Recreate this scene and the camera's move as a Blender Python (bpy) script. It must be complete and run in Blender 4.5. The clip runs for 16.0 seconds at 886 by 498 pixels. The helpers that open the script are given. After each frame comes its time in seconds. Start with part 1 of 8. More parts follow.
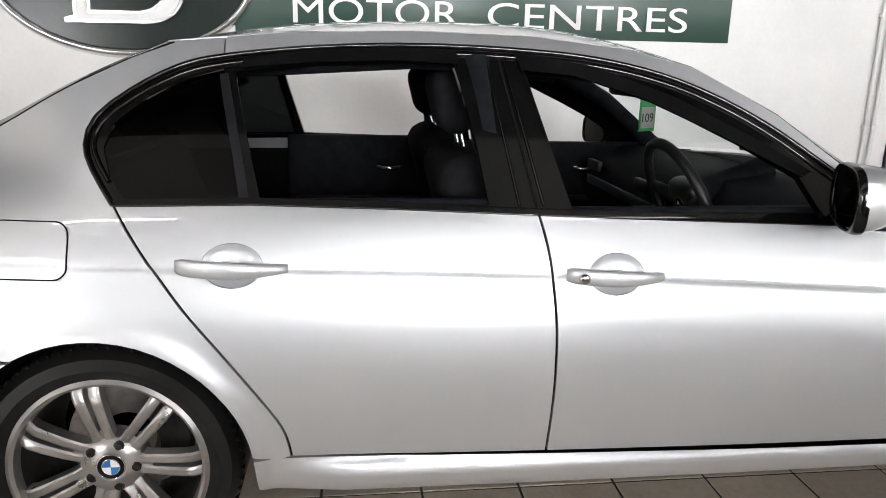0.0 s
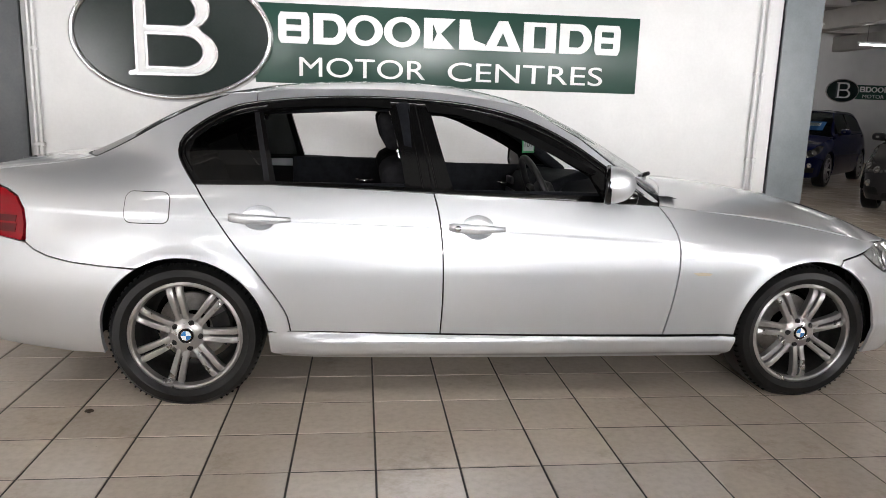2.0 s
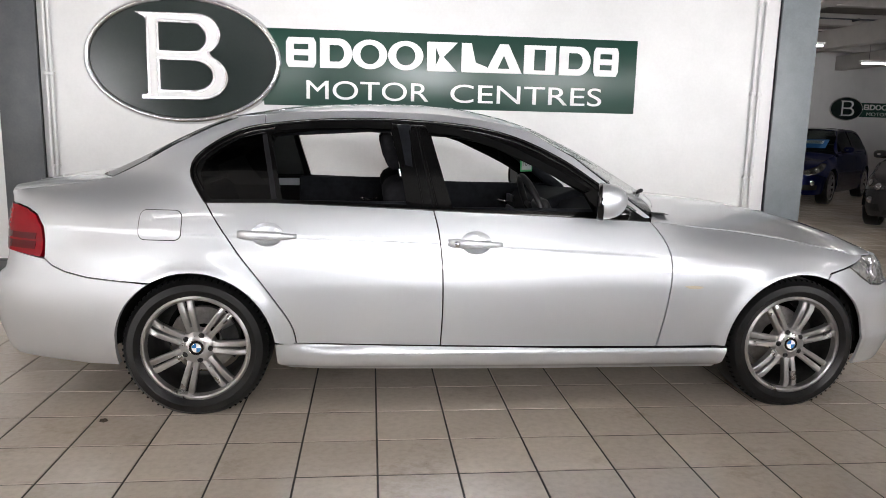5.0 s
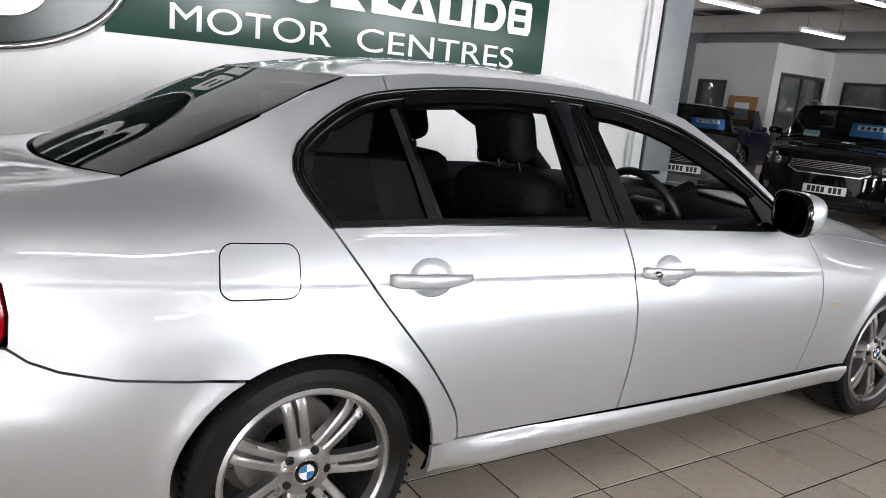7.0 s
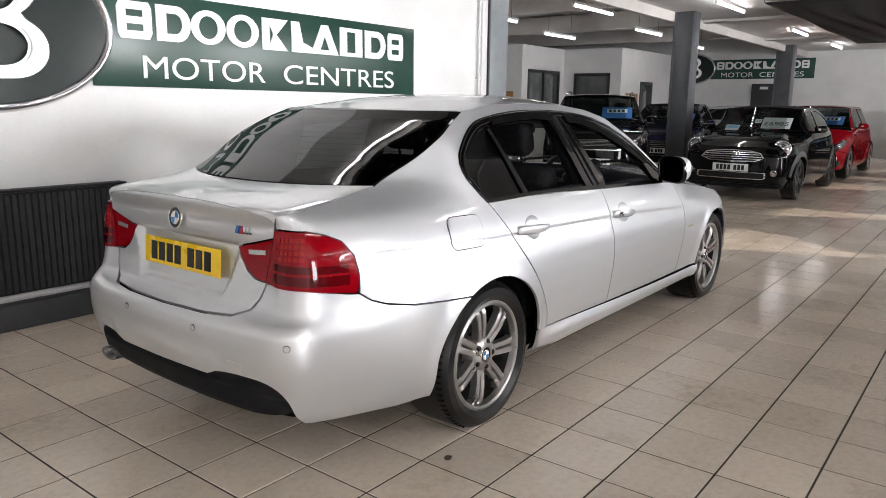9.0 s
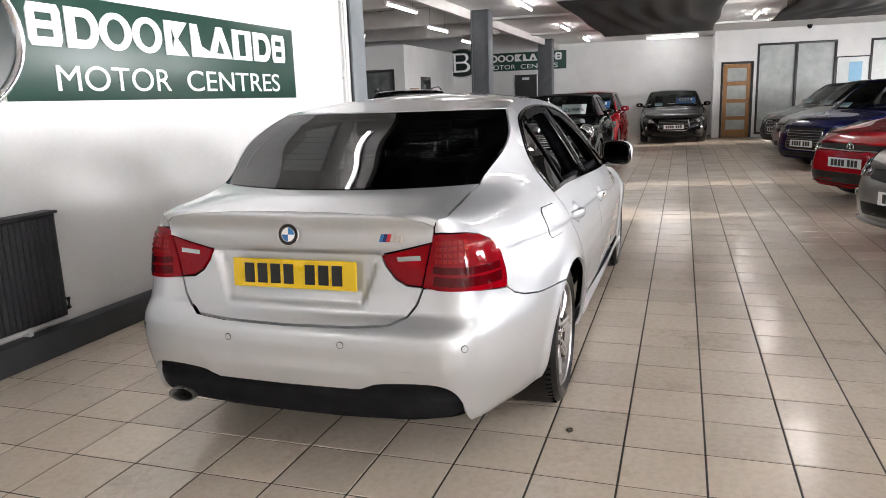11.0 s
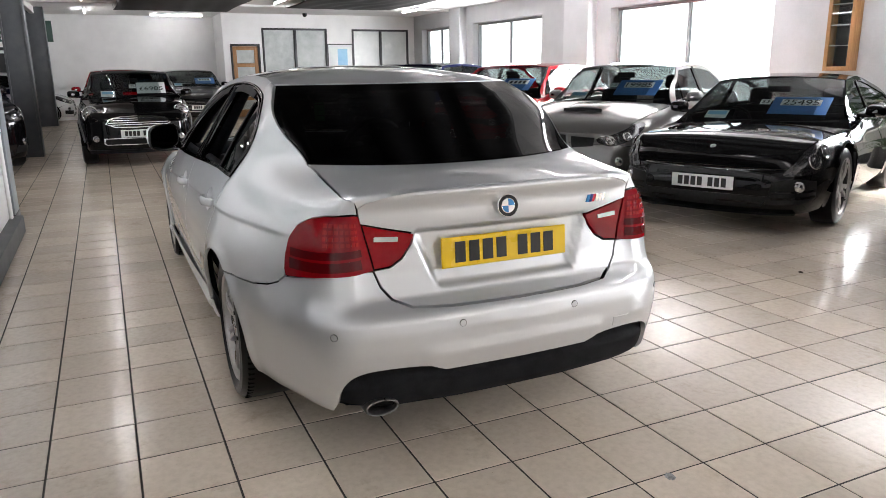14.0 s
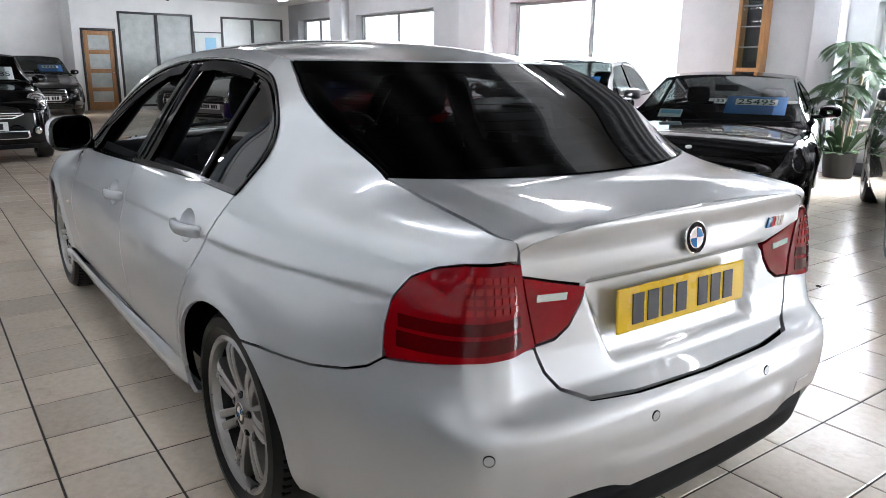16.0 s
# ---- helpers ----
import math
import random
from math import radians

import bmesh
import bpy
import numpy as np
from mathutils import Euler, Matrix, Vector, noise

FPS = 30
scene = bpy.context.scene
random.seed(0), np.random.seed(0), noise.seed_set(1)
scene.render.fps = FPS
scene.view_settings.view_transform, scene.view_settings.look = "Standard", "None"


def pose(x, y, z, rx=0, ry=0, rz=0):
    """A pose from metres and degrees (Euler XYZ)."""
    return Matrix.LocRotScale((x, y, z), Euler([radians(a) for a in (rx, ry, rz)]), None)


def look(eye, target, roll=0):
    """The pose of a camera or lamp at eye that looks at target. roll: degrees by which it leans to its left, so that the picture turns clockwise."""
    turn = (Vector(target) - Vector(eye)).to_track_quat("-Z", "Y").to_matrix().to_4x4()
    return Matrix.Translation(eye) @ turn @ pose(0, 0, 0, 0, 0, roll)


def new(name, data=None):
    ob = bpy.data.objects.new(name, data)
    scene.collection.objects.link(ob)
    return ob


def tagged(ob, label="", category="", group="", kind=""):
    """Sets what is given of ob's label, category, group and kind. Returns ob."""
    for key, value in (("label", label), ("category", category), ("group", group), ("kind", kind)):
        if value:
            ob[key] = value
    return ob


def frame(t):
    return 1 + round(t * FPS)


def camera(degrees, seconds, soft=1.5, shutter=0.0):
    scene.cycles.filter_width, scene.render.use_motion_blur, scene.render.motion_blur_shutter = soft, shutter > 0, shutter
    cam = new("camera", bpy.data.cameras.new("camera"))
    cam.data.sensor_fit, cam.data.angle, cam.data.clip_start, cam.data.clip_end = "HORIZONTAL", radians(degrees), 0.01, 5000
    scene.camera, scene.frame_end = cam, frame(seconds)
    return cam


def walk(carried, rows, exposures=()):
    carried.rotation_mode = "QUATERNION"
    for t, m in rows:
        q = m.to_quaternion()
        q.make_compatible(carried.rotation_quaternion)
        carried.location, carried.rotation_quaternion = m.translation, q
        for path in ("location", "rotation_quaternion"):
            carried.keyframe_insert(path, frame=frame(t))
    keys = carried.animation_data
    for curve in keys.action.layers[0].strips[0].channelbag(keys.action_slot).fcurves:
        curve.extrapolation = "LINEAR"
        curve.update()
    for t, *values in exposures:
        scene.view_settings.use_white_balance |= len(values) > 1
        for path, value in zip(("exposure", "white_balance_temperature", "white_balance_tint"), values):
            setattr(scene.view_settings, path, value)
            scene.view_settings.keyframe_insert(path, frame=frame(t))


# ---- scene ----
cam = camera(63.2, 16.0, 0.8)
PATH = [
    (0, (0.724, 0.496, 1.274), (0.962, 2.418, 0.774), 1.2),
    (0.5, (0.7, 0.116, 1.283), (0.948, 2.042, 0.804), 1.1),
    (1, (0.734, -0.256, 1.277), (0.983, 1.679, 0.835), 1.2),
    (1.5, (0.722, -0.587, 1.297), (0.968, 1.352, 0.872), 1.6),
    (2, (0.858, -0.865, 1.284), (1.083, 1.085, 0.897), 1.7),
    (2.5, (0.933, -1.137, 1.298), (1.127, 0.822, 0.941), 1.5),
    (3, (0.987, -1.361, 1.31), (1.147, 0.606, 0.984), 1.2),
    (3.5, (1.076, -1.458, 1.314), (1.195, 0.515, 1.007), 0.8),
    (4, (1.119, -1.477, 1.311), (1.222, 0.498, 1.009), 0.6),
    (4.2, (1.108, -1.447, 1.304), (1.211, 0.526, 0.997), 0.6),
    (6.3, (0.092, 0.11, 1.284), (0.745, 1.959, 0.875), 3.9),
    (6.5, (-0.058, 0.251, 1.296), (0.684, 2.059, 0.868), 4.3),
    (7, (-0.536, 0.557, 1.31), (0.517, 2.2, 0.872), 5.4),
    (7.5, (-1.074, 0.668, 1.312), (0.223, 2.128, 0.912), 4.8),
    (8, (-1.624, 0.642, 1.299), (-0.177, 1.968, 0.913), 3.1),
    (8.5, (-2.058, 0.601, 1.324), (-0.55, 1.858, 0.939), 1.6),
    (9, (-2.278, 0.509, 1.336), (-0.73, 1.713, 0.946), 0.7),
    (9.2, (-2.349, 0.52, 1.327), (-0.781, 1.698, 0.937), 0.2),
    (11.3, (-3.099, 1.917, 1.366), (-1.202, 2.399, 0.956), -1.8),
    (11.5, (-3.137, 2.092, 1.37), (-1.219, 2.48, 0.956), -1.6),
    (12, (-3.148, 2.544, 1.382), (-1.198, 2.697, 0.967), -1.6),
    (12.5, (-3.204, 3.007, 1.377), (-1.253, 2.888, 0.953), -1.0),
    (13, (-3.143, 3.446, 1.371), (-1.228, 3.073, 0.931), -0.7),
    (13.5, (-3.055, 3.849, 1.37), (-1.209, 3.232, 0.909), -0.6),
    (14, (-2.934, 4.243, 1.376), (-1.171, 3.432, 0.89), -0.7),
    (14.5, (-2.722, 4.526, 1.373), (-1.042, 3.565, 0.867), -0.5),
    (15, (-2.561, 4.704, 1.361), (-0.948, 3.639, 0.846), 0.0),
    (15.5, (-2.224, 4.668, 1.356), (-0.644, 3.552, 0.846), 0.3),
    (16, (-1.779, 4.496, 1.302), (-0.213, 3.353, 0.81), 0.8),
]
walk(cam, [(t, look(eye, target, roll)) for t, eye, target, roll in PATH],
     [(0, -0.04, 6800, 14), (4, -0.06, 6850, 15), (6.5, -0.02, 6550, 15), (9, 0.16, 6750, 15), (11.3, 0.50, 6750, 15), (12.5, 0.60, 6750, 15), (14, 0.50, 6600, 14), (15, 0.48, 6350, 12), (16, 0.40, 6200, 12)])

# ---- world and light ----
world = bpy.data.worlds.new("sky")
scene.world = world
world.use_nodes = True
wn = world.node_tree
sky = wn.nodes.new("ShaderNodeTexSky")
sky.sky_type = "NISHITA"
sky.sun_disc = False
sky.sun_elevation, sky.sun_rotation = radians(16.2), radians(173.2)
wn.links.new(sky.outputs[0], wn.nodes["Background"].inputs[0])
wn.nodes["Background"].inputs[1].default_value = 0.12

sun = new("sun", bpy.data.lights.new("sun", "SUN"))
sun.data.energy, sun.data.angle, sun.data.color = 5.0, radians(0.5), (1, 0.93, 0.82)
sun.matrix_world = look((0, 0, 0), (-0.12, 1.0, -0.293))


def area_lamp(name, at, target, sx, sy, watts, color=(1, 1, 1)):
    la = bpy.data.lights.new(name, "AREA")
    la.shape, la.size, la.size_y, la.energy, la.color = "RECTANGLE", sx, sy, watts, color
    ob = new(name, la)
    ob.matrix_world = look(at, target)
    return ob


# daylight in the window openings of the south wall; the westernmost is unseen fill
for wx, ww, watts in ((14.03, 3.4, 270), (7.6, 3.9, 480), (1.48, 2.3, 640), (-5.15, 1.4, 190)):
    area_lamp("window_daylight", (wx, -5.36, 1.75), (wx, 0, 1.2), ww, 1.5, watts, (0.93, 0.97, 1.0))

# ---- building helpers ----
from mathutils.geometry import delaunay_2d_cdt


def mesh_ob(name, verts, faces, mat, parent=None, smooth=True, label="", normals=None):
    me = bpy.data.meshes.new(name)
    me.from_pydata([tuple(v) for v in verts], [], [tuple(f) for f in faces])
    if smooth:
        me.polygons.foreach_set("use_smooth", [True] * len(me.polygons))
    me.update()
    if normals is not None:
        me.normals_split_custom_set_from_vertices([tuple(n) for n in normals])
    for m in (mat if isinstance(mat, (list, tuple)) else [mat]):
        me.materials.append(m)
    ob = new(name, me)
    if parent is not None:
        ob.parent = parent
    if label:
        ob["label"] = label
    return ob


def part(name, bm, mat, parent=None, label="", smooth=False, angle=None):
    me = bpy.data.meshes.new(name)
    bmesh.ops.recalc_face_normals(bm, faces=bm.faces)
    if smooth or angle:
        for fc in bm.faces:
            fc.smooth = True
    if angle:
        for e in bm.edges:
            if len(e.link_faces) == 2 and e.calc_face_angle(0) > radians(angle):
                e.smooth = False
    bm.to_mesh(me)
    bm.free()
    me.materials.append(mat)
    ob = new(name, me)
    if parent is not None:
        ob.parent = parent
    if label:
        ob["label"] = label
    return ob


def box(bm, x0, x1, y0, y1, z0, z1, bevel=0.0, seg=2, m=None):
    r = bmesh.ops.create_cube(bm, size=1)
    vs = r["verts"]
    for v in vs:
        v.co = Vector((x0 + (v.co.x + 0.5) * (x1 - x0), y0 + (v.co.y + 0.5) * (y1 - y0), z0 + (v.co.z + 0.5) * (z1 - z0)))
    if bevel:
        es = list({e for v in vs for e in v.link_edges})
        r2 = bmesh.ops.bevel(bm, geom=es, offset=bevel, segments=seg, affect="EDGES", profile=0.5)
        vs = list({v for fc in r2["faces"] for v in fc.verts} | {v for v in vs if v.is_valid})
    if m is not None:
        bmesh.ops.transform(bm, matrix=m, verts=vs)
    return vs


def box_part(name, x0, x1, y0, y1, z0, z1, mat, parent=None, bevel=0.0, label="", m=None, seg=2):
    bm = bmesh.new()
    box(bm, x0, x1, y0, y1, z0, z1, bevel, seg, m)
    return part(name, bm, mat, parent, label, angle=35 if bevel else None)


def tube(bm, pts, r, n=8, closed=False, cap=True):
    """A round bar along points; r is one radius or one for each point."""
    pts = [Vector(p) for p in pts]
    k = len(pts)
    rs = r if isinstance(r, (list, tuple)) else [r] * k
    rings, up = [], Vector((0.03, 0.02, 1))
    for i, p in enumerate(pts):
        a = pts[(i - 1) % k] if closed or i else p
        b = pts[(i + 1) % k] if closed or i < k - 1 else p
        d = (b - a).normalized()
        side = d.cross(up)
        if side.length < 0.2:
            side = d.cross(Vector((1, 0.1, 0)))
        side.normalize()
        u2 = side.cross(d)
        rings.append([bm.verts.new(p + float(rs[i]) * (math.cos(2 * math.pi * j / n) * side + math.sin(2 * math.pi * j / n) * u2)) for j in range(n)])
    for i in range(k if closed else k - 1):
        A, B = rings[i], rings[(i + 1) % k]
        for j in range(n):
            bm.faces.new((A[j], A[(j + 1) % n], B[(j + 1) % n], B[j]))
    if cap and not closed:
        bm.faces.new(list(reversed(rings[0])))
        bm.faces.new(rings[-1])


def tube_part(name, pts, r, mat, parent=None, label="", n=8, closed=False):
    bm = bmesh.new()
    tube(bm, pts, r, n, closed)
    return part(name, bm, mat, parent, label, angle=50)


def lathe(bm, prof, n=32, axis="y", center=(0, 0, 0), arc=2 * math.pi):
    """Turn a profile of (radius, offset along the axis) round the axis."""
    full = arc > 6.28
    rings = []
    for i in range(n if full else n + 1):
        a = arc * i / n
        ring = []
        for r, h in prof:
            c, s = r * math.cos(a), r * math.sin(a)
            p = {"y": (c, h, s), "x": (h, c, s), "z": (c, s, h)}[axis]
            ring.append(bm.verts.new(Vector(p) + Vector(center)))
        rings.append(ring)
    for i in range(n):
        A, B = rings[i], rings[(i + 1) % len(rings)]
        for j in range(len(prof) - 1):
            bm.faces.new((A[j], B[j], B[j + 1], A[j + 1]))


def inside(poly, pts):
    """Which of the points (an array) lie in the polygon."""
    x, y = pts[:, 0], pts[:, 1]
    res = np.zeros(len(pts), bool)
    p = np.asarray(poly)
    j = len(p) - 1
    for i in range(len(p)):
        xi, yi, xj, yj = p[i, 0], p[i, 1], p[j, 0], p[j, 1]
        if yi != yj:
            res ^= ((yi > y) != (yj > y)) & (x < (xj - xi) * (y - yi) / (yj - yi) + xi)
        j = i
    return res


def inset(poly, g):
    """A closed outline moved inwards by g."""
    p = np.asarray(poly, float)
    area = 0.5 * np.sum(p[:, 0] * np.roll(p[:, 1], -1) - np.roll(p[:, 0], -1) * p[:, 1])
    sg = 1 if area > 0 else -1
    a, b = p - np.roll(p, 1, 0), np.roll(p, -1, 0) - p
    a /= np.linalg.norm(a, axis=1)[:, None] + 1e-12
    b /= np.linalg.norm(b, axis=1)[:, None] + 1e-12
    na, nb = np.stack([-a[:, 1], a[:, 0]], 1), np.stack([-b[:, 1], b[:, 0]], 1)
    m = na + nb
    m /= np.maximum(np.sum(m * na, 1), 0.35)[:, None]
    return p + sg * g * m


def resample(poly, step, closed=True):
    out, n = [], len(poly)
    for i in range(n if closed else n - 1):
        a, b = np.array(poly[i], float), np.array(poly[(i + 1) % n], float)
        k = max(1, int(np.ceil(np.linalg.norm(b - a) / step)))
        out += [a + (b - a) * t / k for t in range(k)]
    if not closed:
        out.append(np.array(poly[-1], float))
    return np.array(out)


def curve_pts(pts, step=0.02, closed=False):
    """A smooth line (Catmull-Rom) through points of any dimension."""
    p = np.asarray(pts, float)
    n, out = len(p), []
    for i in range(n if closed else n - 1):
        p1, p2 = p[i], p[(i + 1) % n]
        p0 = p[(i - 1) % n] if closed or i else 2 * p1 - p2
        p3 = p[(i + 2) % n] if closed or i + 2 < n else 2 * p2 - p1
        k = max(1, int(np.ceil(np.linalg.norm(p2 - p1) / step)))
        for t in np.arange(k) / k:
            out.append(0.5 * (2 * p1 + (p2 - p0) * t + (2 * p0 - 5 * p1 + 4 * p2 - p3) * t * t + (3 * p1 - p0 - 3 * p2 + p3) * t ** 3))
    if not closed:
        out.append(p[-1])
    return np.array(out)


def arc_pts(cx, cy, r, a0, a1, n=16, ry=None):
    a = np.radians(np.linspace(a0, a1, n))
    return np.stack([cx + r * np.cos(a), cy + (ry or r) * np.sin(a)], 1)


def skin(surf, poly, step=0.03, gap=0.0, flange=0.0, holes=(), lift=0.0, seeds=None):
    """Vertices, faces and normals of the part of a surface inside an outline of its own two coordinates."""
    outline = resample(inset(poly, gap) if gap else np.asarray(poly, float), step)
    hs = [resample(inset(h, -gap) if gap else np.asarray(h, float), step) for h in holes]
    lo, hi = outline.min(0), outline.max(0)
    gx, gy = np.meshgrid(np.arange(lo[0] + step / 2, hi[0], step), np.arange(lo[1] + step / 2, hi[1], step))
    grid = np.stack([gx.ravel(), gy.ravel()], 1)
    if seeds is not None:
        sd = seeds[(seeds[:, 0] > lo[0]) & (seeds[:, 0] < hi[0]) & (seeds[:, 1] > lo[1]) & (seeds[:, 1] < hi[1])]
        far = np.ones(len(grid), bool)
        for q in sd:
            far &= np.abs(grid - q).max(1) > 0.009
        grid = np.concatenate([grid[far], sd])
    keep = inside(outline, grid)
    for h in hs:
        keep &= ~inside(h, grid)
    for ring in [outline] + hs:
        d = np.full(len(grid), 9.0)
        for q in ring:
            d = np.minimum(d, np.hypot(grid[:, 0] - q[0], grid[:, 1] - q[1]))
        keep &= d > (step * 0.45 if seeds is None else 0.007)
    grid = grid[keep]
    pts, edges = [], []
    for ring in [outline] + hs:
        o = len(pts)
        pts += [Vector(q) for q in ring]
        edges += [(o + i, o + (i + 1) % len(ring)) for i in range(len(ring))]
    pts += [Vector(q) for q in grid]
    v2, _, f2, *_ = delaunay_2d_cdt(pts, edges, [], 0, 1e-7)
    v2 = np.array([tuple(v) for v in v2])
    f2 = np.array([f for f in f2 if len(f) == 3])
    c = v2[f2].mean(1)
    ok = inside(outline, c)
    for h in hs:
        ok &= ~inside(h, c)
    f2 = f2[ok]
    P = surf(v2[:, 0], v2[:, 1])
    e = 0.004
    N = np.cross(surf(v2[:, 0] + e, v2[:, 1]) - surf(v2[:, 0] - e, v2[:, 1]), surf(v2[:, 0], v2[:, 1] + e) - surf(v2[:, 0], v2[:, 1] - e))
    N /= np.linalg.norm(N, axis=1)[:, None] + 1e-12
    P = P + lift * N
    verts, normals, faces = list(P), list(N), [tuple(int(i) for i in f) for f in f2]
    if flange:
        cnt = {}
        for f in faces:
            for i in range(3):
                a, b = f[i], f[(i + 1) % 3]
                cnt[(a, b)] = cnt.get((a, b), 0) + 1
        rim = [k for k in cnt if (k[1], k[0]) not in cnt]
        low = {}
        for a, b in rim:
            pa, pb = P[a], P[b]
            edge = pb - pa
            side = np.cross(edge, N[a])
            side /= np.linalg.norm(side) + 1e-12
            idx = []
            for i in (a, b):
                idx.append(len(verts)); verts.append(P[i]); normals.append(side)
            for i in (b, a):
                idx.append(len(verts)); verts.append(P[i] - flange * N[i]); normals.append(side)
            faces.append((idx[1], idx[0], idx[3], idx[2]))
    return verts, faces, normals


def panel(name, surf, poly, mat, parent, step=0.03, gap=0.002, flange=0.012, holes=(), lift=0.0, label="", mirror=False, seeds=None):
    v, f, n = skin(surf, poly, step, gap, flange, holes, lift, seeds)
    if mirror:
        v = [(p[0], -p[1], p[2]) for p in v]
        n = [(p[0], -p[1], p[2]) for p in n]
        f = [tuple(reversed(q)) for q in f]
    return mesh_ob(name, v, f, mat, parent, True, label, n)


def root(name, at=(0, 0, 0), rz=0.0, label="", category="", group=""):
    ob = new(name)
    ob.matrix_world = pose(*at, 0, 0, rz)
    ob.empty_display_size = 0.1
    return tagged(ob, label, category, group)


def text_mesh(name, words, size, mat, parent, m, width=None, depth=0.002, label=""):
    cu = bpy.data.curves.new(name, "FONT")
    cu.body, cu.size, cu.extrude, cu.align_x, cu.align_y = words, size, depth, "CENTER", "CENTER"
    tmp = bpy.data.objects.new(name, cu)
    scene.collection.objects.link(tmp)
    dg = bpy.context.evaluated_depsgraph_get()
    me = bpy.data.meshes.new_from_object(tmp.evaluated_get(dg))
    bpy.data.objects.remove(tmp)
    co = np.array([v.co[:] for v in me.vertices])
    mid = (co.max(0) + co.min(0)) / 2
    sx = (width / (co[:, 0].max() - co[:, 0].min())) if width else 1.0
    for v in me.vertices:
        v.co = Vector(((v.co.x - mid[0]) * sx, v.co.y - mid[1], v.co.z))
    me.transform(m)
    me.materials.clear()
    me.materials.append(mat)
    ob = new(name, me)
    if parent is not None:
        ob.parent = parent
    if label:
        ob["label"] = label
    return ob

# ---- materials ----
def mat_new(name):
    m = bpy.data.materials.new(name)
    m.use_nodes = True
    nt = m.node_tree
    return m, nt, nt.nodes["Principled BSDF"]


def noise_tex(nt, scale, detail=4.0, rough=0.6, coord="Object", stretch=None):
    tc = nt.nodes.new("ShaderNodeTexCoord")
    nz = nt.nodes.new("ShaderNodeTexNoise")
    nz.inputs["Scale"].default_value, nz.inputs["Detail"].default_value, nz.inputs["Roughness"].default_value = scale, detail, rough
    src = tc.outputs[coord]
    if stretch:
        mp = nt.nodes.new("ShaderNodeMapping")
        mp.inputs["Scale"].default_value = stretch
        nt.links.new(src, mp.inputs[0])
        src = mp.outputs[0]
    nt.links.new(src, nz.inputs["Vector"])
    return nz


def ramp(nt, src, lo, hi, p0=0.3, p1=0.7):
    r = nt.nodes.new("ShaderNodeValToRGB")
    r.color_ramp.elements[0].position, r.color_ramp.elements[1].position = p0, p1
    r.color_ramp.elements[0].color, r.color_ramp.elements[1].color = (*lo, 1), (*hi, 1)
    nt.links.new(src, r.inputs[0])
    return r


def bump(nt, bs, src, strength, dist=0.01):
    b = nt.nodes.new("ShaderNodeBump")
    b.inputs["Strength"].default_value, b.inputs["Distance"].default_value = strength, dist
    nt.links.new(src, b.inputs["Height"])
    nt.links.new(b.outputs[0], bs.inputs["Normal"])


def surface(name, lo, hi, rough=0.5, metal=0.0, scale=6.0, fine=60.0, bumpy=0.0, spec=0.5, coat=0.0, rough_var=0.1, coord="Object", stretch=None):
    """A material whose colour wanders between two tones at two scales."""
    m, nt, bs = mat_new(name)
    a, b = noise_tex(nt, scale, coord=coord, stretch=stretch), noise_tex(nt, fine, 3.0, coord=coord, stretch=stretch)
    mix = nt.nodes.new("ShaderNodeMath")
    mix.operation = "MULTIPLY_ADD"
    nt.links.new(b.outputs[0], mix.inputs[0])
    mix.inputs[1].default_value = 0.35
    nt.links.new(a.outputs[0], mix.inputs[2])
    r = ramp(nt, mix.outputs[0], lo, hi, 0.45, 0.9)
    nt.links.new(r.outputs[0], bs.inputs["Base Color"])
    rr = nt.nodes.new("ShaderNodeMapRange")
    rr.inputs["To Min"].default_value, rr.inputs["To Max"].default_value = max(0.02, rough - rough_var), min(1, rough + rough_var)
    nt.links.new(a.outputs[0], rr.inputs[0])
    nt.links.new(rr.outputs[0], bs.inputs["Roughness"])
    bs.inputs["Metallic"].default_value = metal
    bs.inputs["Specular IOR Level"].default_value = spec
    if spec < 0.25:
        # dull or deep black surfaces: weak gloss at every angle
        bs.inputs["Specular IOR Level"].default_value, bs.inputs["IOR"].default_value = 0.5, 1.0 + spec * 1.5
    bs.inputs["Coat Weight"].default_value = coat
    bs.inputs["Coat Roughness"].default_value = 0.03
    if bumpy:
        bump(nt, bs, mix.outputs[0], bumpy, 0.004)
    return m


def paint(name, color, metal=0.0, rough=0.3, flake=0.0, coat=1.0, coat_ior=1.5, spec=0.5):
    """Car paint: a base with fine flakes under clear lacquer."""
    m, nt, bs = mat_new(name)
    bs.inputs["Metallic"].default_value, bs.inputs["Roughness"].default_value = metal, rough
    nz = noise_tex(nt, 900.0, 2.0)
    k = 1 - flake
    r = ramp(nt, nz.outputs[0], tuple(c * k for c in color), color, 0.35, 0.65)
    nt.links.new(r.outputs[0], bs.inputs["Base Color"])
    bs.inputs["Coat Weight"].default_value, bs.inputs["Coat Roughness"].default_value = coat, 0.02
    bs.inputs["Coat IOR"].default_value, bs.inputs["Specular IOR Level"].default_value = coat_ior, spec
    return m


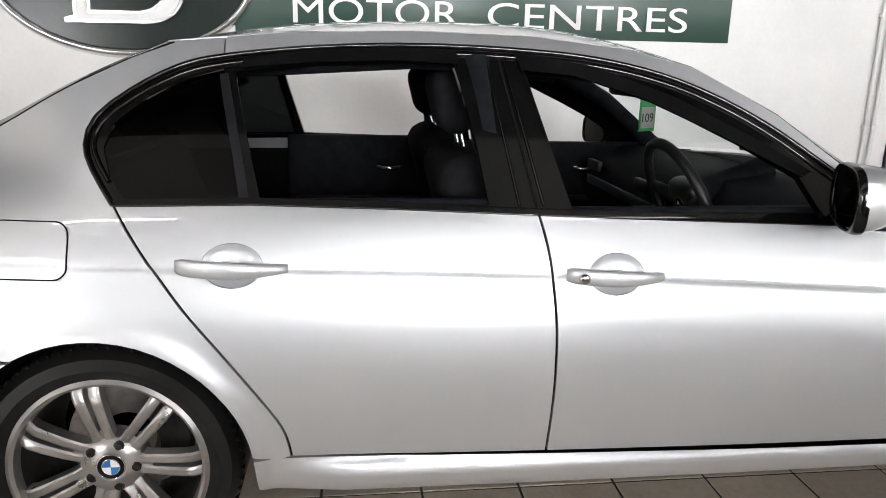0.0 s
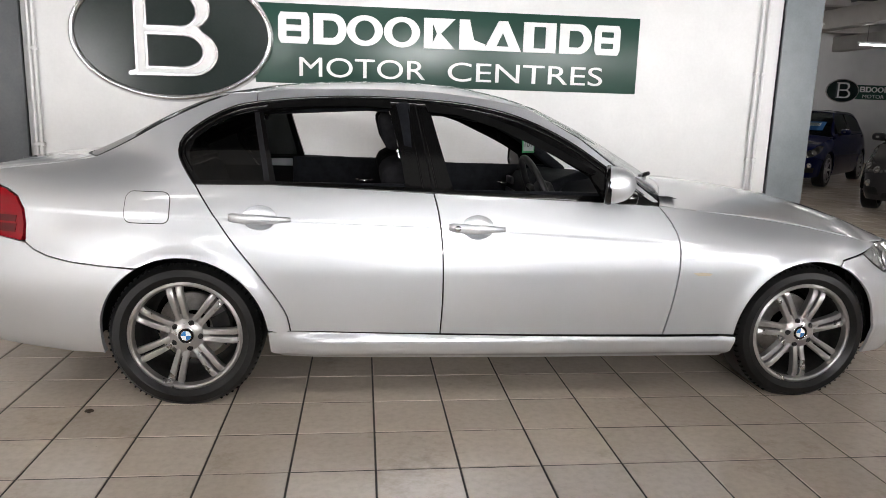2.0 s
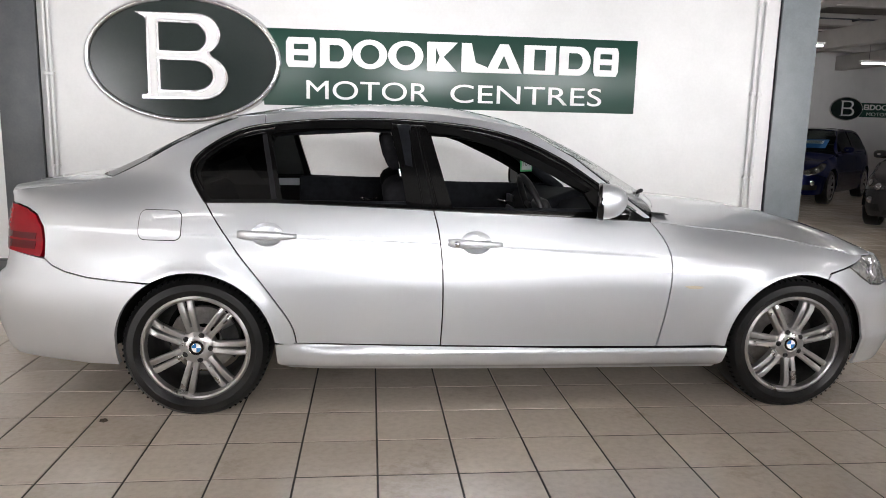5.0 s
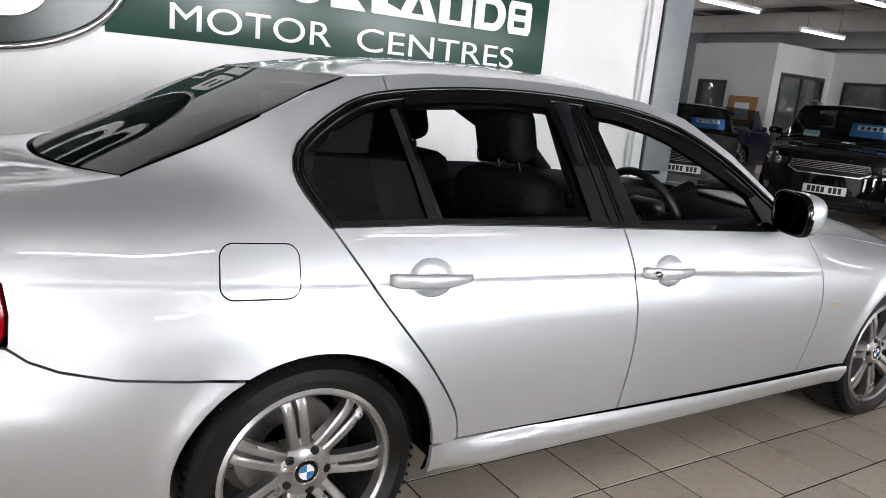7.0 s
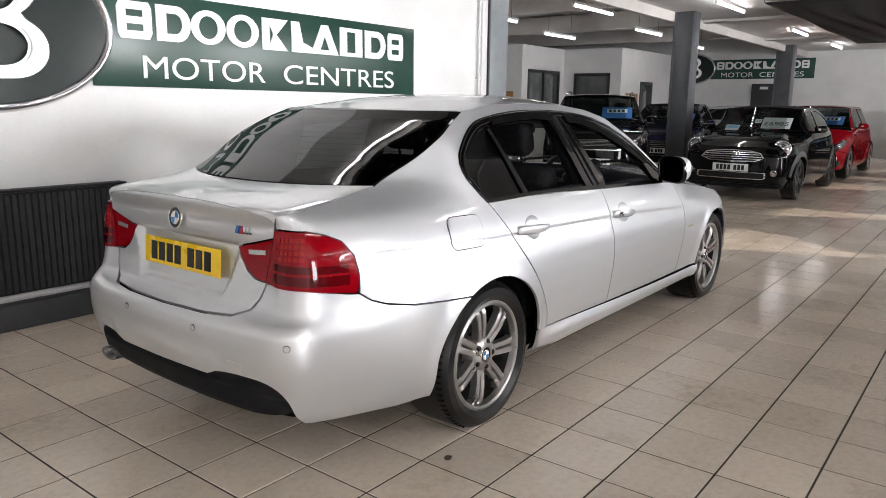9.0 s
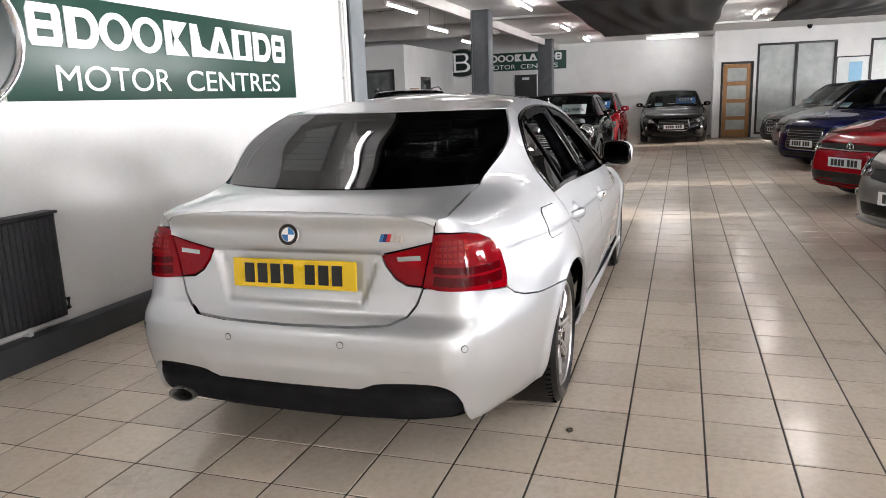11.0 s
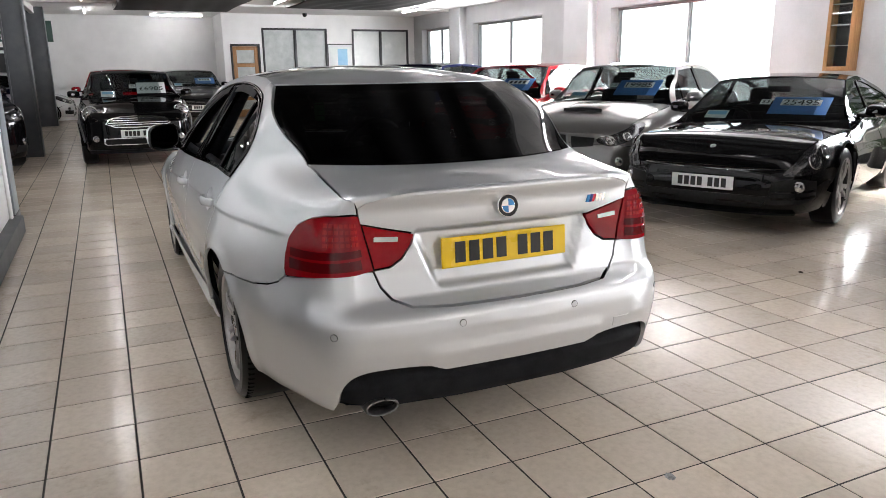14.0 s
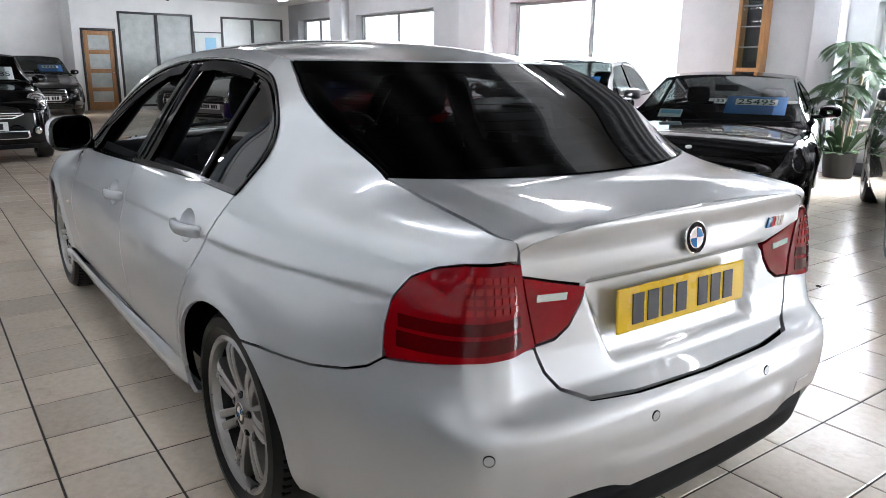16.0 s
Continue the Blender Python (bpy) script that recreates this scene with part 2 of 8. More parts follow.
def glass(name, tint, alpha, rough=0.0):
    """A thin pane: a tinted see-through sheet under a mirror-like gloss."""
    m = bpy.data.materials.new(name)
    m.use_nodes = True
    nt = m.node_tree
    nt.nodes.remove(nt.nodes["Principled BSDF"])
    tr, gl, mx = nt.nodes.new("ShaderNodeBsdfTransparent"), nt.nodes.new("ShaderNodeBsdfGlossy"), nt.nodes.new("ShaderNodeMixShader")
    lw, pw, sc = nt.nodes.new("ShaderNodeLayerWeight"), nt.nodes.new("ShaderNodeMath"), nt.nodes.new("ShaderNodeMath")
    tr.inputs[0].default_value = (*tint, 1)
    gl.inputs["Roughness"].default_value = rough
    lw.inputs[0].default_value = 0.5
    pw.operation, sc.operation = "POWER", "MULTIPLY_ADD"
    pw.inputs[1].default_value = 4.0
    sc.inputs[1].default_value, sc.inputs[2].default_value = 0.6, alpha
    nt.links.new(lw.outputs["Facing"], pw.inputs[0])
    nt.links.new(pw.outputs[0], sc.inputs[0])
    nt.links.new(sc.outputs[0], mx.inputs[0])
    nt.links.new(tr.outputs[0], mx.inputs[1])
    nt.links.new(gl.outputs[0], mx.inputs[2])
    nt.links.new(mx.outputs[0], nt.nodes["Material Output"].inputs[0])
    return m


def glow(name, color, power):
    m, nt, bs = mat_new(name)
    bs.inputs["Base Color"].default_value = (0.8, 0.8, 0.8, 1)
    bs.inputs["Emission Color"].default_value = (*color, 1)
    bs.inputs["Emission Strength"].default_value = power
    return m


def tile_mat():
    m, nt, bs = mat_new("glazed_tile")
    oi = nt.nodes.new("ShaderNodeObjectInfo")
    geo = nt.nodes.new("ShaderNodeNewGeometry")
    add = nt.nodes.new("ShaderNodeMath")
    nt.links.new(oi.outputs["Random"], add.inputs[0])
    nt.links.new(geo.outputs["Random Per Island"], add.inputs[1])
    fra = nt.nodes.new("ShaderNodeMath")
    fra.operation = "FRACT"
    nt.links.new(add.outputs[0], fra.inputs[0])
    tc = nt.nodes.new("ShaderNodeTexCoord")
    big, small, spots = (noise_tex(nt, s, d, r, "Object") for s, d, r in ((1.1, 5, 0.65), (34, 4, 0.6), (150, 2, 0.5)))
    for nz in (big, small, spots):
        nt.links.new(geo.outputs["Position"], nz.inputs["Vector"])
    r1 = ramp(nt, big.outputs[0], (0.65, 0.555, 0.455), (0.745, 0.652, 0.552), 0.3, 0.7)
    hs = nt.nodes.new("ShaderNodeHueSaturation")
    mr = nt.nodes.new("ShaderNodeMapRange")
    mr.inputs["To Min"].default_value, mr.inputs["To Max"].default_value = 0.9, 1.08
    nt.links.new(fra.outputs[0], mr.inputs[0])
    nt.links.new(mr.outputs[0], hs.inputs["Value"])
    nt.links.new(r1.outputs[0], hs.inputs["Color"])
    mx = nt.nodes.new("ShaderNodeMix")
    mx.data_type, mx.blend_type = "RGBA", "MULTIPLY"
    r2 = ramp(nt, small.outputs[0], (0.86, 0.85, 0.83), (1, 1, 1), 0.3, 0.6)
    mx.inputs[0].default_value = 0.8
    nt.links.new(hs.outputs[0], mx.inputs[6])
    nt.links.new(r2.outputs[0], mx.inputs[7])
    mx2 = nt.nodes.new("ShaderNodeMix")
    mx2.data_type, mx2.blend_type = "RGBA", "MULTIPLY"
    r3 = ramp(nt, spots.outputs[0], (0.35, 0.3, 0.25), (1, 1, 1), 0.2, 0.26)
    mx2.inputs[0].default_value = 1.0
    nt.links.new(mx.outputs[2], mx2.inputs[6])
    nt.links.new(r3.outputs[0], mx2.inputs[7])
    # broad scuffs and grime
    scuff = noise_tex(nt, 2.3, 6, 0.75, "Object")
    nt.links.new(geo.outputs["Position"], scuff.inputs["Vector"])
    r4 = ramp(nt, scuff.outputs[0], (0.78, 0.75, 0.71), (1, 1, 1), 0.30, 0.44)
    mx3 = nt.nodes.new("ShaderNodeMix")
    mx3.data_type, mx3.blend_type = "RGBA", "MULTIPLY"
    mx3.inputs[0].default_value = 1.0
    nt.links.new(mx2.outputs[2], mx3.inputs[6])
    nt.links.new(r4.outputs[0], mx3.inputs[7])
    nt.links.new(mx3.outputs[2], bs.inputs["Base Color"])
    rr = nt.nodes.new("ShaderNodeMapRange")
    rr.inputs["To Min"].default_value, rr.inputs["To Max"].default_value = 0.15, 0.21
    nt.links.new(big.outputs[0], rr.inputs[0])
    nt.links.new(rr.outputs[0], bs.inputs["Roughness"])
    bs.inputs["Specular IOR Level"].default_value = 0.62
    bump(nt, bs, small.outputs[0], 0.05, 0.002)
    return m


M = {
    "silver": paint("silver_paint", (0.68, 0.70, 0.725), 0.66, 0.42, 0.14, 1.0, 1.75),
    "tile": tile_mat(),
    "grout": surface("grout", (0.022, 0.018, 0.015), (0.055, 0.046, 0.038), 0.9, scale=3),
    "white_wall": surface("white_wall_paint", (0.68, 0.68, 0.675), (0.78, 0.78, 0.775), 0.34, scale=1.6, fine=40, bumpy=0.04, rough_var=0.03),
    "ceiling": surface("ceiling_paint", (0.68, 0.67, 0.66), (0.80, 0.79, 0.78), 0.7, scale=1.5, bumpy=0.05),
    "plinth": surface("plinth_paint", (0.028, 0.030, 0.034), (0.048, 0.051, 0.056), 0.45, scale=5, bumpy=0.1),
    "grey_steel": surface("grey_column_paint", (0.155, 0.175, 0.19), (0.21, 0.235, 0.25), 0.38, scale=4, bumpy=0.06),
    "dark_steel": surface("dark_column_paint", (0.055, 0.06, 0.068), (0.085, 0.092, 0.10), 0.4, scale=4, bumpy=0.06),
    "beam": surface("beam_paint", (0.50, 0.48, 0.46), (0.62, 0.60, 0.57), 0.6, scale=2, bumpy=0.06),
    "green": surface("sign_green", (0.011, 0.050, 0.036), (0.013, 0.057, 0.041), 0.30, scale=2, rough_var=0.015),
    "sign_white": surface("sign_white", (0.80, 0.81, 0.80), (0.88, 0.88, 0.88), 0.4, scale=4),
    "chrome": surface("chrome", (0.70, 0.70, 0.72), (0.82, 0.82, 0.83), 0.10, 1.0, scale=8, rough_var=0.03),
    "sign_chrome": surface("sign_chrome", (0.55, 0.55, 0.56), (0.78, 0.78, 0.79), 0.24, 1.0, scale=2, rough_var=0.06),
    "sign_dark": surface("sign_dark_green", (0.010, 0.019, 0.017), (0.018, 0.026, 0.024), 0.20, 0.0, scale=1.2, spec=0.25, rough_var=0.015),
    "rubber": surface("tyre_rubber", (0.004, 0.004, 0.004), (0.010, 0.010, 0.010), 0.36, scale=9, fine=160, bumpy=0.15, spec=0.28),
    "black_gloss": surface("black_gloss_trim", (0.002, 0.002, 0.002), (0.005, 0.005, 0.005), 0.08, scale=6, rough_var=0.03, spec=0.3),
    "black_plastic": surface("black_plastic", (0.010, 0.010, 0.011), (0.022, 0.022, 0.024), 0.5, scale=9, fine=220, bumpy=0.1, spec=0.08),
    "liner": surface("black_liner", (0.004, 0.004, 0.004), (0.009, 0.009, 0.009), 0.85, spec=0.08),
    "cloth": surface("black_seat_cloth", (0.009, 0.009, 0.010), (0.02, 0.02, 0.022), 0.95, scale=30, fine=400, bumpy=0.25, spec=0.08),
    "trim_dark": surface("dark_cabin_trim", (0.006, 0.0065, 0.008), (0.014, 0.015, 0.018), 0.6, scale=20, fine=300, bumpy=0.12, spec=0.08),
    "alloy": surface("alloy_wheel", (0.36, 0.35, 0.34), (0.48, 0.47, 0.46), 0.30, 0.85, scale=10),
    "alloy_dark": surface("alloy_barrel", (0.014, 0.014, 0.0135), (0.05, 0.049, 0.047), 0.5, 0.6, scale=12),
    "disc": surface("brake_disc", (0.22, 0.21, 0.2), (0.4, 0.38, 0.36), 0.35, 0.9, scale=20),
    "lamp_red": surface("red_lamp_lens", (0.20, 0.0008, 0.004), (0.27, 0.001, 0.006), 0.05, scale=4, spec=0.24, rough_var=0.02),
    "lamp_red_dark": surface("dark_red_lamp_lens", (0.07, 0.0005, 0.002), (0.10, 0.0005, 0.002), 0.05, scale=4, rough_var=0.02, spec=0.24),
    "lamp_clear": surface("clear_lamp_insert", (0.45, 0.45, 0.46), (0.65, 0.65, 0.66), 0.12, 0.6, scale=12, coat=1.0),
    "amber": surface("pale_amber_lens", (0.62, 0.52, 0.38), (0.75, 0.68, 0.55), 0.15, scale=12, coat=1.0),
    "plate_yellow": surface("yellow_plate", (0.78, 0.50, 0.012), (0.86, 0.58, 0.02), 0.28, scale=7),
    "plate_white": surface("white_plate", (0.72, 0.72, 0.72), (0.82, 0.82, 0.82), 0.3, scale=7),
    "ink": surface("black_ink", (0.008, 0.008, 0.009), (0.016, 0.016, 0.016), 0.4),
    "blue": surface("badge_blue", (0.02, 0.16, 0.42), (0.03, 0.2, 0.5), 0.2, coat=1.0),
    "dark_blue": surface("stripe_dark_blue", (0.015, 0.03, 0.13), (0.02, 0.04, 0.16), 0.25),
    "stripe_red": surface("stripe_red", (0.45, 0.02, 0.03), (0.5, 0.03, 0.04), 0.25),
    "oak": surface("oak_veneer", (0.26, 0.125, 0.045), (0.42, 0.22, 0.09), 0.42, scale=3, fine=30, stretch=(14, 14, 1.2), bumpy=0.08),
    "frame_dark": surface("dark_frame", (0.018, 0.019, 0.022), (0.03, 0.031, 0.034), 0.4),
    "fabric": surface("black_ceiling_cloth", (0.007, 0.006, 0.006), (0.02, 0.018, 0.017), 0.8, scale=2.5, fine=50, bumpy=0.3),
    "tube_glow": glow("fluorescent_tube", (0.97, 0.985, 1.0), 35.0),
    "outside": glow("bright_daylight", (0.97, 0.985, 1.0), 3.2),
    "price_blue": surface("blue_price_card", (0.02, 0.12, 0.36), (0.03, 0.16, 0.44), 0.35),
    "price_white": surface("white_price_card", (0.66, 0.72, 0.72), (0.76, 0.8, 0.8), 0.4),
    "card_green": surface("green_card", (0.02, 0.25, 0.08), (0.03, 0.32, 0.1), 0.4),
    "leaf": surface("palm_leaf", (0.014, 0.034, 0.014), (0.04, 0.075, 0.032), 0.5, scale=8, spec=0.2),
    "leaf_pot": surface("dark_pot", (0.006, 0.006, 0.006), (0.014, 0.014, 0.014), 0.5, spec=0.2),
    "bark": surface("palm_stem", (0.09, 0.07, 0.04), (0.2, 0.16, 0.1), 0.8, scale=20),
    "glass_tint": glass("tinted_glass", (0.035, 0.038, 0.038), 0.03),
    "glass_dark": glass("dark_tinted_glass", (0.02, 0.022, 0.022), 0.03),
    "glass_clear": glass("clear_glass", (0.85, 0.88, 0.87), 0.035),
    "glass_frost": surface("frosted_glass", (0.30, 0.33, 0.32), (0.48, 0.51, 0.5), 0.35, scale=3),
    "frame_grey": surface("window_frame_grey", (0.25, 0.26, 0.27), (0.36, 0.37, 0.38), 0.4),
    "glass_office": surface("pale_office_glass", (0.55, 0.58, 0.57), (0.72, 0.74, 0.73), 0.25, scale=2),
    "poster_blue": surface("blue_poster", (0.18, 0.45, 0.68), (0.3, 0.58, 0.78), 0.4, scale=3),
    "glass_far": surface("dark_car_glass", (0.008, 0.009, 0.01), (0.025, 0.027, 0.03), 0.05, scale=2, rough_var=0.02, coat=1.0),
    "mirror": surface("mirror_glass", (0.035, 0.035, 0.037), (0.05, 0.05, 0.052), 0.02, 1.0, rough_var=0.005),
}
# wall paint darkened to carry the backlit shade of the window side
M["south_wall_shaded"] = surface("backlit_wall_paint", (0.42, 0.43, 0.45), (0.50, 0.51, 0.53), 0.5, scale=1.6, fine=40, bumpy=0.04, rough_var=0.03)
M["radiator"] = surface("radiator_paint", (0.014, 0.015, 0.017), (0.024, 0.025, 0.028), 0.5, scale=5, bumpy=0.05, spec=0.2)
M["north_ceiling"] = surface("dull_ceiling_paint", (0.24, 0.22, 0.20), (0.36, 0.335, 0.31), 0.75, scale=1.5, bumpy=0.05)
M["exhaust"] = surface("sooty_chrome", (0.09, 0.085, 0.08), (0.35, 0.34, 0.33), 0.3, 0.9, scale=14)
M["bolt"] = surface("dark_bolt", (0.012, 0.012, 0.013), (0.03, 0.03, 0.03), 0.35, 0.6)
M["rubber_mark"] = surface("raised_rubber", (0.03, 0.03, 0.031), (0.05, 0.05, 0.05), 0.5)
M["lamp_cell"] = surface("bright_red_cell", (0.28, 0.004, 0.006), (0.36, 0.008, 0.008), 0.1)
M["silver_shade"] = M["silver"]
M["glass_office_dark"] = surface("dim_office_glass", (0.06, 0.07, 0.07), (0.14, 0.15, 0.15), 0.12, scale=2, coat=1.0)


def plate(parent, name, at, rz, w=0.52, h=0.111, mat="plate_white", groups=(4, 3), lean=0.0):
    """A number plate whose characters are plain dark bars."""
    bm = bmesh.new()
    box(bm, -w / 2, w / 2, -0.006, 0, -h / 2, h / 2, 0.003, 1)
    pl = part(name, bm, M[mat], parent, "number plate with dark bars")
    pl.matrix_local = pose(*at, lean, 0, rz)
    cw, gap = w * 0.087, w * 0.02
    total = sum(groups) * cw + (sum(groups) - 2) * gap + w * 0.085
    x = -total / 2
    for gi, g in enumerate(groups):
        for i in range(g):
            box_part("plate_bar", x, x + cw * 0.9, -0.0085, -0.006, -h * 0.34, h * 0.34, M["ink"], pl)
            x += cw + gap
        x += w * 0.085 - gap
    return pl


def loft(bm, sections, close=True):
    rings = [[bm.verts.new(p) for p in s] for s in sections]
    for A, B in zip(rings, rings[1:]):
        for j in range(len(A) - 1):
            bm.faces.new((A[j], B[j], B[j + 1], A[j + 1]))
    return rings


M["dash_trim"] = surface("brushed_grey_trim", (0.12, 0.13, 0.14), (0.2, 0.21, 0.22), 0.35, 0.7, stretch=(1, 40, 40))
M["leather"] = surface("black_leather", (0.008, 0.008, 0.009), (0.018, 0.018, 0.018), 0.42, scale=30, fine=300, bumpy=0.15)
M["card_grey"] = surface("grey_card", (0.30, 0.32, 0.32), (0.38, 0.40, 0.40), 0.5)

# ---- the showroom ----
CEIL = 3.05


def wall(name, x0, x1, y0, y1, z0=0.0, z1=CEIL, mat="white_wall", label="white painted plaster wall"):
    return tagged(box_part(name, x0, x1, y0, y1, z0, z1, M[mat]), label, "wall", kind="structure")


def pierced_wall(name, axis, at, thick, a0, a1, z1, openings, mat="white_wall", label="white painted wall with openings"):
    """A wall along one axis with rectangular openings (a0, a1, z0, z1) through it."""
    bm = bmesh.new()

    def blk(p0, p1, q0, q1):
        if p1 - p0 > 1e-4 and q1 - q0 > 1e-4:
            if axis == "x":
                box(bm, p0, p1, at, at + thick, q0, q1)
            else:
                box(bm, at, at + thick, p0, p1, q0, q1)
    pos = a0
    for o0, o1, b, t in sorted(openings):
        blk(pos, o0, 0, z1)
        blk(o0, o1, 0, b)
        blk(o0, o1, t, z1)
        pos = o1
    blk(pos, a1, 0, z1)
    return tagged(part(name, bm, M[mat]), label, "wall", kind="structure")


# north side of the car: sign wall between two columns
wall("wall_north", -1.70, 4.36, 5.10, 5.26, label="white glossy painted wall behind the silver car")
wall("wall_north_west", -7.0, -1.97, 5.10, 5.26)
for nm, x0, x1, y0, y1, mt in (("column", -1.99, -1.685, 5.02, 5.28, "dark_steel"), ("column", 4.365, 4.70, 5.06, 5.32, "grey_steel")):
    c = root(nm, ((x0 + x1) / 2, (y0 + y1) / 2, 0), label="grey painted steel column at the end of the sign wall", category="column")
    w, d = (x1 - x0) / 2, (y1 - y0) / 2
    for nm2, b in (("flange", (-w, w, -d, -d + 0.025)), ("flange", (-w, w, d - 0.025, d)), ("web", (-0.10, 0.10, -d + 0.025, d - 0.025))):
        box_part(nm2, b[0], b[1], b[2], b[3], 0, CEIL, M[mt], c, 0.004)
    box_part("foot", -w - 0.004, w + 0.004, -d - 0.006, d + 0.006, 0, 0.16, M["plinth"], c, 0.004)
# pipes beside the columns
for px in (-1.645, -1.61, 4.17, 4.225):
    pp = root("wall_pipe", (px, 5.075, 0), label="thin white painted conduit running up the wall", category="pipe", group="conduits on the sign wall")
    tube_part("pipe", [(0, 0, 0.16), (0, 0, CEIL)], 0.014, M["white_wall"], pp)
    for z in (0.9, 1.62, 2.4):
        box_part("clip", -0.02, 0.02, -0.018, 0.025, z, z + 0.025, M["white_wall"], pp, 0.003)
# plinth
for x0, x1 in ((-7.0, -1.99), (-1.685, 4.365)):
    tagged(box_part("baseboard", x0, x1, 5.0, 5.10, 0.0, 0.155, M["plinth"], bevel=0.008), "dark grey painted raised plinth along the wall", "baseboard", kind="structure")

# outer walls
SOUTH = -5.38
# the opening from -5.9 is unseen, added to let light into the west end
wins = [(12.24, 15.82, 0.95, 2.59), (5.56, 9.63, 0.72, 2.54), (0.3, 2.66, 0.72, 2.15), (-5.9, -4.4, 0.72, 2.54), (17.2, 19.4, 0.95, 2.6)]
pierced_wall("wall_south", "x", SOUTH - 0.3, 0.3, -7.0, 22.07, CEIL, wins, "south_wall_shaded", label="painted outer wall with large shop windows, backlit shade in its grey tone")
wall("wall_west", -7.2, -7.0, SOUTH - 0.3, 5.26)
wall("wall_east", 21.77, 21.97, -5.38, 24.0, 0, 4.05, label="pale white painted far wall")
wall("wall_far_north", 1.5, 22.0, 19.6, 19.8, 0, 4.05)
wall("wall_north_room_west", 1.5, 1.7, 5.7, 19.6, 0, 4.05)
tagged(box_part("ceiling", -7.2, 22.0, SOUTH - 0.3, 5.6, CEIL, CEIL + 0.15, M["ceiling"]), "white painted flat ceiling", "ceiling", kind="structure")
tagged(box_part("ceiling_north", -7.2, 22.0, 5.6, 19.9, 4.05, 4.2, M["north_ceiling"]), "dull grey-brown ceiling above concrete beams", "ceiling", kind="structure")
tagged(box_part("ceiling_step", -7.2, 22.0, 5.6, 5.7, 2.88, 4.05, M["beam"]), "white painted ceiling edge beam", "beam", kind="structure")

for k, (x0, x1, z0, z1) in enumerate(wins):
    w = root("window_%d" % (k + 1), (x0, SOUTH - 0.3, 0), label="large shop window with a pale frame, bright daylight outside", category="window")
    w["kind"] = "structure"
    W = x1 - x0
    for a, b, c, d in ((0, W, z0, z0 + 0.06), (0, W, z1 - 0.06, z1), (0, 0.06, z0 + 0.06, z1 - 0.06), (W - 0.06, W, z0 + 0.06, z1 - 0.06), (W / 2 - 0.03, W / 2 + 0.03, z0 + 0.06, z1 - 0.06)):
        box_part("window_frame", a, b, 0.06, 0.12, c, d, M["frame_grey"], w, 0.004)
    for a, b in ((0.06, W / 2 - 0.03), (W / 2 + 0.03, W - 0.06)):
        o = box_part("pane", a, b, 0.085, 0.092, z0 + 0.06, z1 - 0.06, M["glass_clear"], w)
        o.visible_shadow = False
    box_part("window_sill", -0.03, W + 0.03, 0.12, 0.34, z0 - 0.04, z0, M["white_wall"], w, 0.006)
back = tagged(box_part("backdrop", -40, 75, -13.1, -13.0, -0.2, 3.6, M["outside"]), "overexposed bright daylight outside the windows", "backdrop", kind="structure")
tagged(box_part("ground", -40, 75, -14, SOUTH - 0.3, -0.25, -0.1, M["grout"]), "grey pavement outside", "ground", kind="structure")


def downpipe_pier(x0, x1):
    tagged(box_part("pier", x0, x1, SOUTH, SOUTH + 0.22, 0, CEIL, M["south_wall_shaded"], bevel=0.004), "painted pier between the windows, backlit shade in its grey tone", "pier", kind="structure")


for p in ((10.1, 11.0), (16.2, 16.9), (3.0, 3.35)):
    downpipe_pier(*p)

# south-east office with oak door and glazed screens
OX = 20.08
ops = [(-0.28, 0.60, 0.0, 2.17), (-2.40, -0.36, 0.08, 2.64), (-5.16, -3.22, 0.9, 2.63)]
pierced_wall("office_wall", "y", OX, 0.12, -5.38, 0.80, CEIL, ops, label="white office partition with door and windows")
wall("office_side_wall", OX + 0.12, 21.77, 0.68, 0.80)
wall("office_back_wall", 21.6, 21.7, -5.38, 0.68)
dr = root("door_1", (OX, 0.60, 0), label="closed oak door with four stacked frosted panes", category="door")
dr["kind"] = "structure"
for a, b, c, d in ((-0.88, 0, 2.11, 2.17), (-0.88, -0.82, 0, 2.11), (-0.06, 0, 0, 2.11)):
    box_part("door_frame", -0.02, 0.12, a, b, c, d, M["frame_dark"], dr, 0.004)
lf = box_part("door_leaf", 0.02, 0.06, -0.815, -0.70, 0.01, 2.10, M["oak"], dr, 0.003)
box_part("door_leaf", 0.02, 0.06, -0.18, -0.065, 0.01, 2.10, M["oak"], dr, 0.003)
for i in range(5):
    zz = 0.01 + i * 0.495
    box_part("rail", 0.02, 0.06, -0.70, -0.18, zz, zz + (0.11 if i else 0.22), M["oak"], dr, 0.003)
for i in range(4):
    zz = 0.13 + i * 0.495 + (0.11 if i == 0 else 0)
    box_part("pane", 0.035, 0.045, -0.70, -0.18, zz, 0.505 + i * 0.495, M["glass_frost"], dr)
tube_part("door_handle", [(-0.03, -0.76, 1.02), (-0.03, -0.64, 1.02)], 0.011, M["chrome"], dr)
